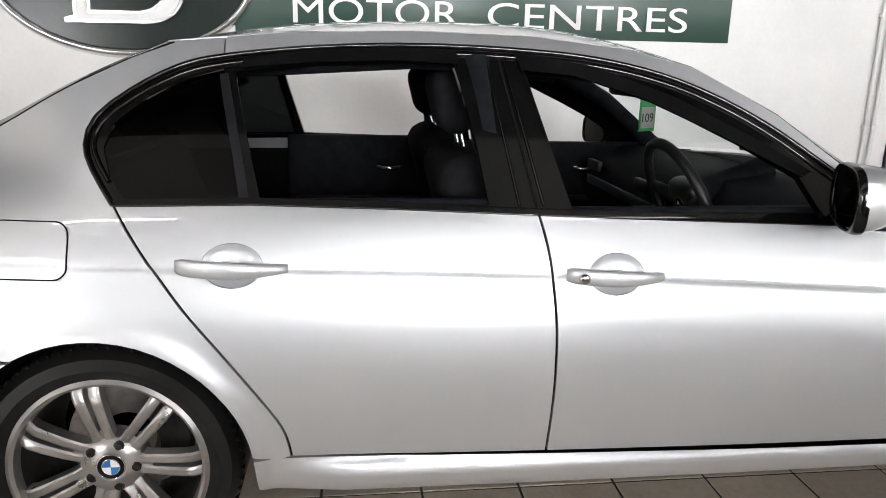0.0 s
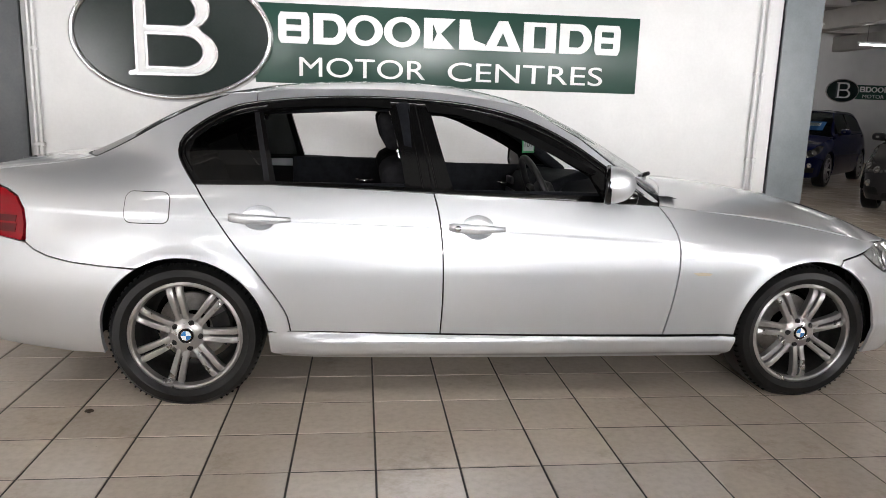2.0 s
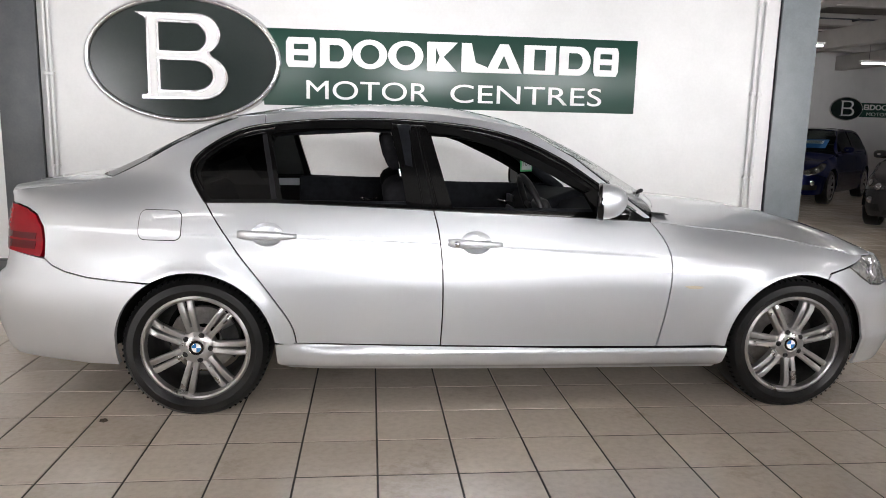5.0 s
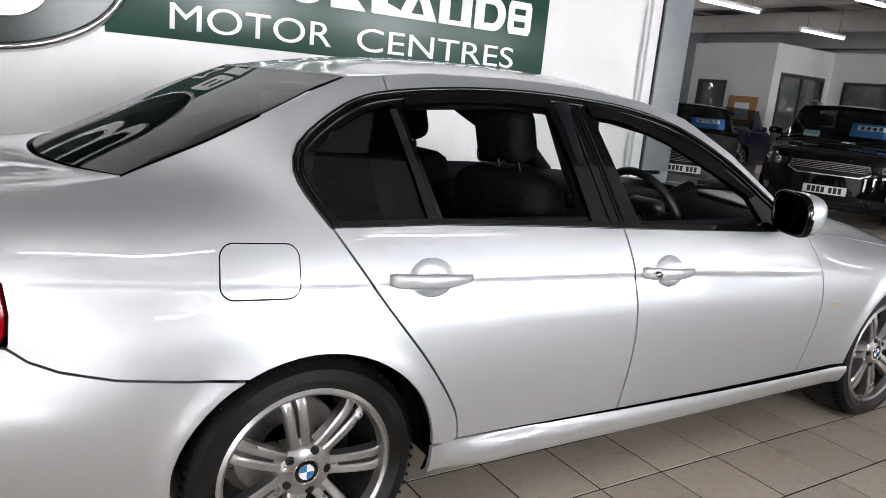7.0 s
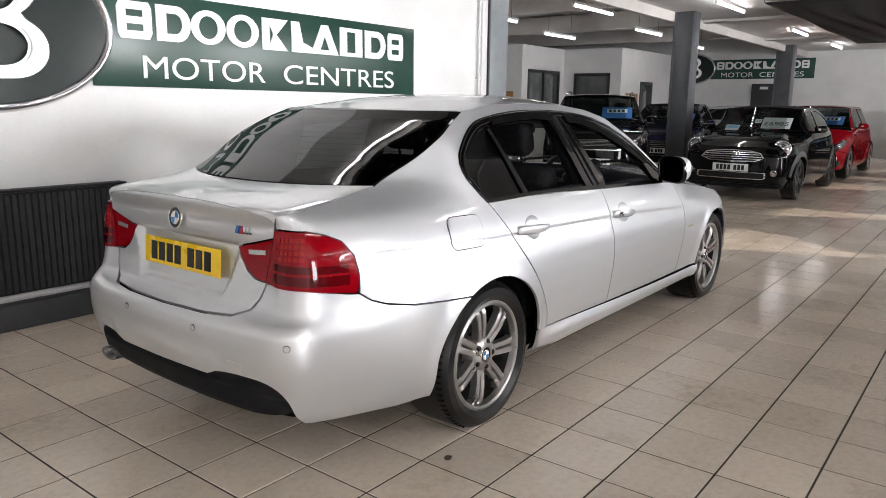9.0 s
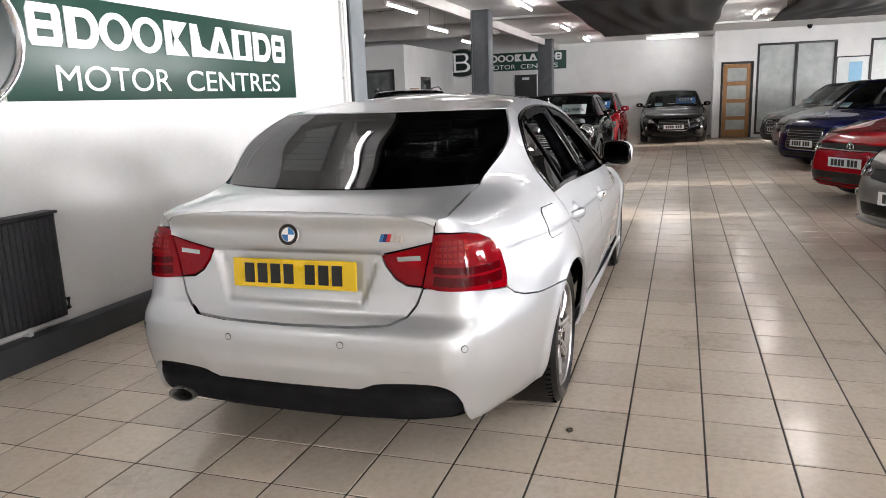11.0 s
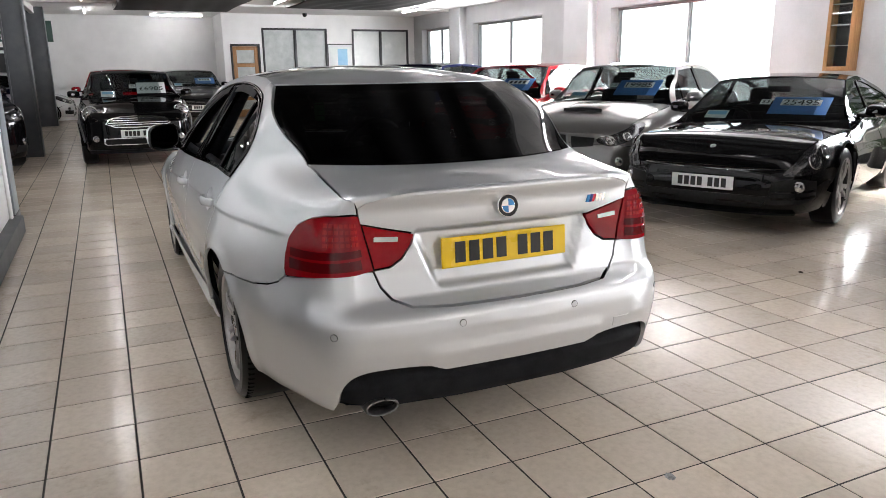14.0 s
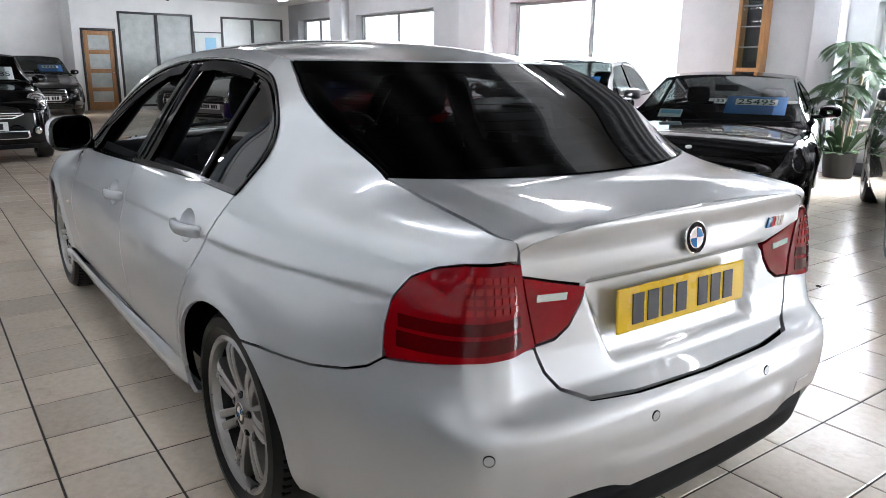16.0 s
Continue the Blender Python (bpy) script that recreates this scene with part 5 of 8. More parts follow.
_qp = resample(_qe, 0.006, False)
_bc = side(_qp[:, 0], _qp[:, 1]) * np.array([1, -1, 1]) - np.array([0, 0.003, 0])
_bt = np.concatenate([[0], np.cumsum(np.linalg.norm(np.diff(_bc, axis=0), axis=1))])
_bt = 1 - _bt / _bt[-1]
TOPLINE = [(0.0, 0.990), (sy(0.2), 0.988), (sy(0.38), 0.979), (sy(0.46), 0.970), (sy(0.52), 0.956), (sy(0.555), 0.938)]


def boot_s(u, v):
    """Boot lid top: u runs from the tail edge to the rear window, v across."""
    w = np.abs(v)
    sr = w * sy(0.555)
    R = boot_face(sr + 1e-6, np.interp(sr, [q[0] for q in TOPLINE], [q[1] for q in TOPLINE]))
    R[:, 1] *= -1
    F = np.stack([-0.575 + (_bc[0, 0] + 0.575) * w ** 2.2, w * _bc[0, 1], 1.026 + (_bc[0, 2] - 1.026) * w ** 2.2], 1)
    C = np.stack([np.interp(u, _bt[::-1], _bc[::-1, i]) for i in range(3)], 1)
    R1 = np.array([_bc[-1]])
    F1 = np.array([_bc[0]])
    uu = u[:, None]
    lin = (1 - uu) * R + uu * F
    fix = C - ((1 - uu) * R1 + uu * F1)
    bulge = np.zeros_like(lin)
    bulge[:, 2] = 0.010 * np.sin(np.pi * np.clip(u, 0, 1)) * (1 - w ** 3)
    P = lin + fix * (w ** 4)[:, None] + bulge
    P[:, 1] *= -np.sign(v + 1e-12)
    return P


boot = patch("boot_lid", boot_s, PNT, n=26, mv=60, lift=0.0, thick=0.014, label="silver boot lid with a slight raised lip")
ws_s = top_patch(edge_of([(1.485, 1.277), (1.70, 1.160), (1.92, 0.990), (2.03, 0.905)]), [(1.605, 1.288), (1.82, 1.190), (2.05, 1.065), (2.235, 0.955)], 2.2)
patch("windscreen", ws_s, M["glass_clear"], 0.005, 0.99, -0.975, 0.975, n=22, mv=28, label="clear windscreen", thick=0.004)
bon_s = top_patch(edge_of([(2.035, 0.886), (2.20, 0.866), (2.45, 0.839), (2.76, 0.796), (3.0, 0.749), (3.09, 0.724), (3.18, 0.724), (3.30, 0.717)]), [(2.20, 0.945), (2.55, 0.925), (2.90, 0.875), (3.20, 0.800), (3.41, 0.715)], 2.2)
patch("bonnet", bon_s, PNT, n=30, mv=34, label="silver bonnet")
box_part("scuttle", 1.98, 2.28, -0.70, 0.70, 0.80, 0.875, M["black_plastic"], CAR, 0.01)
for yy in (-0.05, 0.45):
    tube_part("wiper", [(2.20, yy - 0.1, 0.955), (2.10, yy - 0.45, 1.00)], 0.010, M["black_plastic"], CAR, n=6)
# boot lid tail face
bf = [(sy(0.555), 0.938), (sy(0.5445), 0.884), (sy(0.45), 0.862), (sy(0.342), 0.837), (sy(0.360), 0.795), (sy(0.393), 0.752), (sy(0.436), 0.727), (sy(0.50), 0.722), (sy(0.475), 0.665), (sy(0.44), 0.625), (sy(0.38), 0.602), (sy(0.25), 0.594), (0.0, 0.591)]
top_line = TOPLINE[:-1]
bfp = bf + [(-a, z) for a, z in reversed(bf[:-1])] + [(-a, z) for a, z in reversed(top_line[1:])] + top_line
panel("boot_face", boot_face, bfp, PNT, boot, step=0.016, flange=0.015)
# tail lamps
lampO = [(sy(0.505), 0.725), (sy(0.56), 0.717), (sx(-0.86), 0.715), (sx(-0.77), 0.706), (sx(-0.676), 0.694), (sx(-0.666), 0.715), (sx(-0.664), 0.76), (sx(-0.676), 0.82), (sx(-0.712), 0.868), (sx(-0.765), 0.893), (sx(-0.828), 0.906), (sy(0.600), 0.912), (sy(0.552), 0.910)]
lampI = [(sy(0.347), 0.834), (sy(0.364), 0.797), (sy(0.397), 0.756), (sy(0.438), 0.732), (sy(0.498), 0.727), (sy(0.539), 0.880), (sy(0.45), 0.858)]
for lo, sgn in ((False, 1), (True, -1)):
    lm = panel("tail_lamp", side, lampO, M["lamp_red"], CAR, step=0.02, gap=-0.0005, flange=0.03, lift=0.006, mirror=lo, label="red tail lamp with rows of small lights")
    li = panel("boot_lamp", side, lampI, M["lamp_red"], boot, step=0.02, gap=0.0012, flange=0.02, lift=0.003, mirror=lo, label="red inner lamp with a clear bar")
    panel("clear_bar", side, [(sy(0.405), 0.830), (sy(0.495), 0.836), (sy(0.497), 0.820), (sy(0.407), 0.814)], M["lamp_clear"], li, step=0.01, gap=0, flange=0.004, lift=0.006, mirror=lo)
    # darker bands and light cells inside the lamp
    for z0, z1 in ((0.733, 0.765), (0.775, 0.800)):
        panel("lamp_band", side, [(sy(0.545), z0), (sx(-0.88), z0 - 0.004), (sx(-0.70), z0 - 0.008), (sx(-0.695), z1 - 0.006), (sx(-0.88), z1 - 0.004), (sy(0.55), z1)], M["lamp_red_dark"], lm, step=0.02, gap=0, flange=0.002, lift=0.0075, mirror=lo)
    for r in range(4):
        for c in range(7):
            a = sy(0.555) + 0.006 + c * 0.026 + r * 0.003
            z = 0.812 + r * 0.021
            panel("light_cell", side, [(a, z), (a + 0.019, z), (a + 0.019, z + 0.013), (a, z + 0.013)], M["lamp_cell"], lm, step=0.02, gap=0, flange=0.003, lift=0.009, mirror=lo)
# plate, badges, sensors, exhaust
pl = plate(boot, "number_plate", (-0.866, 0, 0.755), -90, 0.496, 0.108, "plate_yellow", (4, 3), -4)


def roundel(parent, m, r, d=0.006):
    bm = bmesh.new()
    lathe(bm, [(0, -d), (r * 0.95, -d), (r, -d * 0.6), (r, 0)], 32, "y")
    b = part("badge", bm, M["black_gloss"], parent, "round badge in black, blue and white", angle=40)
    b.matrix_local = m
    for q, mt in enumerate(("blue", "sign_white", "blue", "sign_white")):
        bm = bmesh.new()
        a0 = math.pi / 2 * q
        c = bm.verts.new((0, -d - 0.001, 0))
        ring = [bm.verts.new((r * 0.60 * math.cos(a0 + math.pi / 2 * i / 8), -d - 0.001, r * 0.60 * math.sin(a0 + math.pi / 2 * i / 8))) for i in range(9)]
        for i in range(8):
            bm.faces.new((c, ring[i], ring[i + 1]))
        r0 = bmesh.ops.extrude_face_region(bm, geom=bm.faces[:])
        bmesh.ops.translate(bm, verts=[v for v in r0["geom"] if isinstance(v, bmesh.types.BMVert)], vec=(0, 0.0012, 0))
        part("badge_quarter", bm, M[mt], b)
    bm = bmesh.new()
    lathe(bm, [(r * 0.93, -d), (r * 0.97, -d - 0.0015), (r * 1.02, -d * 0.5), (r * 1.02, 0)], 32, "y")
    lathe(bm, [(r * 0.58, -d), (r * 0.61, -d - 0.0018), (r * 0.65, -d)], 32, "y")
    part("badge_ring", bm, M["chrome"], b, smooth=True)
    return b


_rz = 0.905
_rp, _rq = boot_face(np.array([0.001, 0.001]), np.array([_rz - 0.035, _rz + 0.035]))
roundel(boot, pose(float(min(_rp[0], _rq[0])) - 0.001, 0, _rz, 0, 0, -90) @ pose(0, 0, 0, math.degrees(math.atan2(_rq[0] - _rp[0], 0.07)), 0, 0), 0.041)


def badge_piece(name, y0, y1, slant, mat):
    poly = [(sy(-y0), 0.884), (sy(-y1), 0.884), (sy(-y1 + slant), 0.912), (sy(-y0 + slant), 0.912)]
    panel(name, boot_face, poly, M[mat], boot, step=0.02, gap=0, flange=0.004, lift=0.004)


for mt, y0 in (("blue", -0.342), ("dark_blue", -0.355), ("stripe_red", -0.368)):
    badge_piece("badge_stripe", y0, y0 - 0.013, 0.009, mt)
for y0 in (-0.386, -0.402, -0.418):
    badge_piece("badge_block", y0, y0 - 0.012, 0.004, "chrome")
for hh, z in ((0.221, 0.536), (0.643, 0.530)):
    for sgn in (1, -1):
        p0 = bumper_skin(np.array([sgn * sy(hh)]), np.array([z]))[0]
        a = np.interp(sy(hh), _arc, _nor[:, 0]), np.interp(sy(hh), _arc, _nor[:, 1])
        yaw = math.degrees(math.atan2(-sgn * a[1], a[0])) + 90
        bm = bmesh.new()
        lathe(bm, [(0, -0.0015), (0.010, -0.0012), (0.0112, 0.002)], 20, "y")
        ps = part("parking_sensor", bm, PNT, CAR, angle=40)
        ps.matrix_local = Matrix.Translation(tuple(p0)) @ pose(0, 0, 0, 0, 0, yaw)
        bm = bmesh.new()
        lathe(bm, [(0.0112, -0.0012), (0.0128, -0.0012), (0.013, 0.002)], 20, "y")
        part("sensor_ring", bm, M["liner"], ps)
tow = [(sy(0.405), 0.452), (sy(0.475), 0.452), (sy(0.475), 0.415), (sy(0.405), 0.415)]
panel("tow_eye_cover", bumper_skin, tow, PNT, CAR, step=0.02, gap=0, flange=0.003, lift=0.0025)
bm = bmesh.new()
rr = 20
def oval_ring(x, ry, rz, y=0.495, z=0.258):
    return [bm.verts.new((x, y + ry * math.cos(2 * math.pi * i / rr), z + rz * math.sin(2 * math.pi * i / rr))) for i in range(rr)]
rings = [oval_ring(-0.60, 0.058, 0.028), oval_ring(-0.925, 0.060, 0.030), oval_ring(-0.933, 0.056, 0.027), oval_ring(-0.925, 0.051, 0.023), oval_ring(-0.72, 0.049, 0.021)]
for A, B in zip(rings, rings[1:]):
    for i in range(rr):
        bm.faces.new((A[i], A[(i + 1) % rr], B[(i + 1) % rr], B[i]))
bm.faces.new(rings[-1])
part("exhaust_tip", bm, M["exhaust"], CAR, "sooty chrome oval exhaust tip", smooth=True)

# fuel flap, handles, side repeaters
ff = np.concatenate([arc_pts(a, b, 0.03, c, c + 90, 6) for a, b, c in ((0.005, 0.878, 0), (-0.12, 0.878, 90), (-0.12, 0.817, 180), (0.005, 0.817, 270))])
ff[:, 0] -= 0.085
ffr = panel("fuel_flap_gap", side, sp(inset(ff, -0.0035)), M["liner"], CAR, step=0.03, gap=0, flange=0, lift=0.0012)
panel("fuel_flap", side, sp(ff), PNT, CAR, step=0.02, gap=0, flange=0.004, lift=0.0032, label="rounded square fuel flap")
for d_i, (doors, x0, x1, z, lock) in enumerate(((rd, 0.190, 0.442, 0.814, False), (fd, 1.098, 1.340, 0.786, True))):
    for ob, mir in zip(doors, (False, True)):
        xm, zc = (0.316, 0.816) if not lock else (1.222, 0.788)

        def cup_surf(s, zv, xm=xm, zc=zc):
            def extra(s, zv, x, h):
                q = np.hypot((x - xm) / 0.069, (zv - zc) / 0.050)
                return -0.015 * np.clip(1 - q ** 3, 0, 1)
            return side(s, zv, extra)
        panel("handle_cup", cup_surf, sp(cup_line(xm, zc, 1.04)), M["silver_shade"], ob, step=0.010, gap=0, flange=0.0, mirror=mir)
        # grip: a bowed bar
        ts = np.linspace(0, 1, 15)
        pts = [(x0 + (x1 - x0) * t, z + 0.002 - 0.006 * t) for t in ts]
        base = side(sx(np.array([p[0] for p in pts])), np.array([p[1] for p in pts]))
        bm = bmesh.new()
        secs = []
        for t, b in zip(ts, base):
            out = 0.007 + 0.032 * math.sin(math.pi * min(1, max(0, (t * 1.06 - 0.03)))) ** 0.6
            hgt = 0.0205 * (1.0 if t < 0.45 else 1 - 0.55 * ((t - 0.45) / 0.55) ** 1.6) * (1 if t > 0.06 else 0.75)
            ring = [(b[0], (b[1] - out + 0.012 * (1 - math.cos(a)) * 0.6 + (0.010 if math.cos(a) < 0 else 0)), b[2] + hgt * math.sin(a)) for a in np.linspace(0, 2 * math.pi, 13)[:-1]]
            secs.append(ring + ring[:1])
        rings = loft(bm, secs)
        bm.faces.new(rings[0][:-1])
        bm.faces.new(rings[-1][:-1])
        bmesh.ops.remove_doubles(bm, verts=bm.verts, dist=1e-5)
        if mir:
            bmesh.ops.scale(bm, vec=(1, -1, 1), verts=bm.verts)
        hn = part("door_handle", bm, PNT, ob, "silver door handle", smooth=True)
        if lock and not mir:
            b = base[2]
            bm = bmesh.new()
            lathe(bm, [(0, -0.004), (0.010, -0.004), (0.013, -0.001), (0.013, 0.01)], 20, "y")
            lk = part("lock", bm, M["chrome"], hn, smooth=True)
            lk.location = (b[0], b[1] - 0.036, b[2])
rep = [(2.180, 0.600), (2.225, 0.603), (2.272, 0.598), (2.258, 0.588), (2.205, 0.589)]
both("side_repeater", sp(rep), M["amber"], step=0.02, gap=0, flange=0.004, lift=0.004)

# side windows: gloss black surround, pillars, fixed quarter panes, deflectors
open_r = [tuple(p) for p in curve_pts([(0.378, 0.957), (0.352, 1.06), (0.325, 1.17), (0.310, 1.244)], 0.05)] + [(0.50, 1.272), (0.70, 1.282), (0.842, 1.279), (0.864, 1.20), (0.893, 1.08), (0.915, 0.948), (0.65, 0.953)]
open_f = [(1.122, 0.935), (1.085, 1.06), (1.048, 1.19), (1.026, 1.272), (1.19, 1.252), (1.38, 1.190), (1.58, 1.095), (1.73, 1.010), (1.775, 0.925), (1.44, 0.928)]
quart = [(0.345, 0.958), (0.068, 0.960), (0.030, 1.005), (0.008, 1.068), (0.026, 1.122), (0.095, 1.178), (0.19, 1.226), (0.281, 1.250), (0.30, 1.16), (0.327, 1.05)]
sur = dlo[:-1] + [(2.03, 0.889)] + list(reversed([(x, z + 0.004) for x, z in belt[1:-1]]))
both("window_surround", sp(sur), M["black_gloss"], step=0.03, gap=0.0005, flange=0.02, holes=[sp(open_r), sp(open_f), sp(quart)], lift=-0.002, label="gloss black window surround and centre pillars")
for mir in (False, True):
    o = panel("quarter_window", side, sp(quart), M["glass_dark"], CAR, step=0.03, gap=0, flange=0, lift=-0.006, mirror=mir, label="dark tinted rear quarter window")
    panel("window_divider", side, sp([(0.330, 0.955), (0.312, 1.05), (0.285, 1.17), (0.272, 1.235), (0.292, 1.238), (0.308, 1.17), (0.334, 1.05), (0.352, 0.955)]), M["black_plastic"], CAR, step=0.03, gap=0, flange=0.006, lift=0.003, mirror=mir)
    for df in ([(0.322, 1.250), (0.33, 1.272), (0.52, 1.298), (0.75, 1.306), (0.85, 1.300), (0.855, 1.268), (0.70, 1.274), (0.50, 1.266)], [(1.02, 1.256), (1.0, 1.300), (1.21, 1.268), (1.42, 1.196), (1.62, 1.098), (1.76, 1.018), (1.73, 1.008), (1.52, 1.108), (1.32, 1.196), (1.15, 1.246)]):
        panel("wind_deflector", side, sp(df), M["deflector"], CAR, step=0.03, gap=0, flange=0.004, lift=0.010, mirror=mir, label="dark plastic wind deflector")
    panel("belt_strip", side, sp([(x, z - 0.002) for x, z in belt] + [(x, z + 0.012) for x, z in reversed(belt)]), M["black_gloss"], CAR, step=0.03, gap=0, flange=0.008, lift=0.006, mirror=mir, label="black belt-line strip")
    panel("pillar_line", side, sp([(0.955, 1.300), (1.03, 0.94), (1.036, 0.94), (0.961, 1.300)]), M["liner"], CAR, step=0.05, gap=0, flange=0, lift=0.0, mirror=mir)
# raised gloss bead and rubber lip round the side windows
def bead(name, line, lift, r, mat, label):
    q = resample(sp(line), 0.03, False)
    p0 = side(q[:, 0], q[:, 1])
    e = 0.004
    nn = np.cross(side(q[:, 0] + e, q[:, 1]) - p0, side(q[:, 0], q[:, 1] + e) - p0)
    nn /= np.linalg.norm(nn, axis=1)[:, None]
    for sg in (1, -1):
        tube_part(name, [(a[0], sg * a[1], a[2]) for a in p0 + nn * lift], r, M[mat], CAR, label, n=8)


bead("window_bead", dlo[:-2], 0.001, 0.0065, "bead_black", "gloss black bead round the side windows")
bead("window_lip", [tuple(p) for p in inset(np.array(dlo + [(1.0, 0.92)]), 0.019)][1:-4], 0.0, 0.0055, "bead_black", "black inner window lip")
for xa, za, xb, zb in ((0.925, 1.296, 0.990, 0.945), (0.972, 1.296, 1.050, 0.945)):
    bead("pillar_edge", [(xa, za), (xb, zb)], 0.0, 0.0035, "bead_black", "")
# door mirrors
for sgn in (-1, 1):
    bm = bmesh.new()
    secs = []
    for t in np.linspace(0, 1, 9):
        x = 1.735 + 0.108 * t
        k = math.sqrt(max(0.0, 1 - (t * 0.98) ** 2.4))
        secs.append([(x, sgn * (0.905 + 0.095 * k * (abs(math.cos(a)) ** 0.7) * math.copysign(1, math.cos(a))), 0.985 + 0.078 * k * (abs(math.sin(a)) ** 0.7) * math.copysign(1, math.sin(a)) + 0.006 * t) for a in np.linspace(0, 2 * math.pi, 21)])
    rings = loft(bm, secs)
    bmesh.ops.remove_doubles(bm, verts=bm.verts, dist=1e-5)
    mr = part("door_mirror", bm, PNT, CAR, "silver door mirror with black base", smooth=True)
    def mirror_ring(x, k):
        return [(x, sgn * (0.905 + 0.097 * k * math.copysign(abs(math.cos(a)) ** 0.62, math.cos(a))), 0.985 + 0.080 * k * math.copysign(abs(math.sin(a)) ** 0.62, math.sin(a)) - 0.010 * math.cos(a)) for a in np.linspace(0, 2 * math.pi, 29)]
    bm = bmesh.new()
    loft(bm, [mirror_ring(x, k) for x, k in ((1.744, 0.97), (1.732, 0.985), (1.720, 0.95), (1.716, 0.88), (1.724, 0.84))])
    bmesh.ops.remove_doubles(bm, verts=bm.verts, dist=1e-5)
    part("mirror_rim", bm, M["bead_black"], mr, "gloss black mirror rim", smooth=True)
    bm = bmesh.new()
    bm.faces.new([bm.verts.new(p) for p in mirror_ring(1.7235, 0.85)[:-1]])
    part("mirror_glass", bm, M["mirror"], mr)
    bm = bmesh.new()
    box(bm, 1.76, 1.86, min(sgn * 0.78, sgn * 0.90), max(sgn * 0.78, sgn * 0.90), 0.90, 0.955, 0.02, 2)
    part("mirror_arm", bm, M["black_gloss"], mr, angle=40)
    # the head is toed in, its glass turned to the driver
    hinge = Vector((1.73, sgn * 0.995, 0))
    mr.matrix_local = Matrix.Translation(hinge) @ Matrix.Rotation(radians(sgn * 18), 4, "Z") @ Matrix.Translation(-hinge)
# black under-skin seen in the shut lines, floor pan, wheel housings
bm = bmesh.new()
for sgn in (1, -1):
    ss, zs = np.linspace(0.001, SMAX - 0.001, 150), np.linspace(0.22, 0.92, 26)
    grid = {}
    for i, s_ in enumerate(ss):
        for j, z_ in enumerate(zs):
            p = side(np.array([s_]), np.array([z_]))[0]
            q = np.array([p[0], p[1] * sgn])
            cen = np.array([1.3, 0.0])
            if s_ < sx(-0.5) or s_ > sx(3.0):
                q[0] += -0.07 * np.sign(p[0] - 1.3)
            q[1] -= 0.034 * np.sign(q[1])
            ztop = 0.70 if (p[0] > 2.0) else 0.90
            near = min(math.hypot(p[0] - 0.0, z_ - HUB), math.hypot(p[0] - WB, z_ - HUB)) < 0.352
            if not near and z_ <= ztop:
                grid[i, j] = bm.verts.new((q[0], q[1], z_))
    for (i, j) in list(grid):
        k4 = [(i, j), (i + 1, j), (i + 1, j + 1), (i, j + 1)]
        if all(k in grid for k in k4):
            bm.faces.new([grid[k] for k in k4])
part("inner_skin", bm, M["liner"], CAR)
bm = bmesh.new()
box(bm, 0.46, 2.34, -0.70, 0.70, 0.18, 0.21)
box(bm, -0.86, -0.34, -0.60, 0.60, 0.26, 0.29)
box(bm, -0.35, 3.2, -0.46, 0.46, 0.20, 0.23)
part("floor_pan", bm, M["liner"], CAR)
for cx in (0.0, WB):
    for sgn in (-1, 1):
        bm = bmesh.new()
        lathe(bm, [(0.349, 0.0), (0.352, 0.06), (0.352, 0.34), (0.05, 0.34)], 28, arc=math.pi)
        wl = part("wheel_housing", bm, M["liner"], CAR, smooth=True)
        wl.location, wl.scale = (cx, sgn * (0.812 if cx == 0 else 0.80), HUB), (1, -sgn, 1)


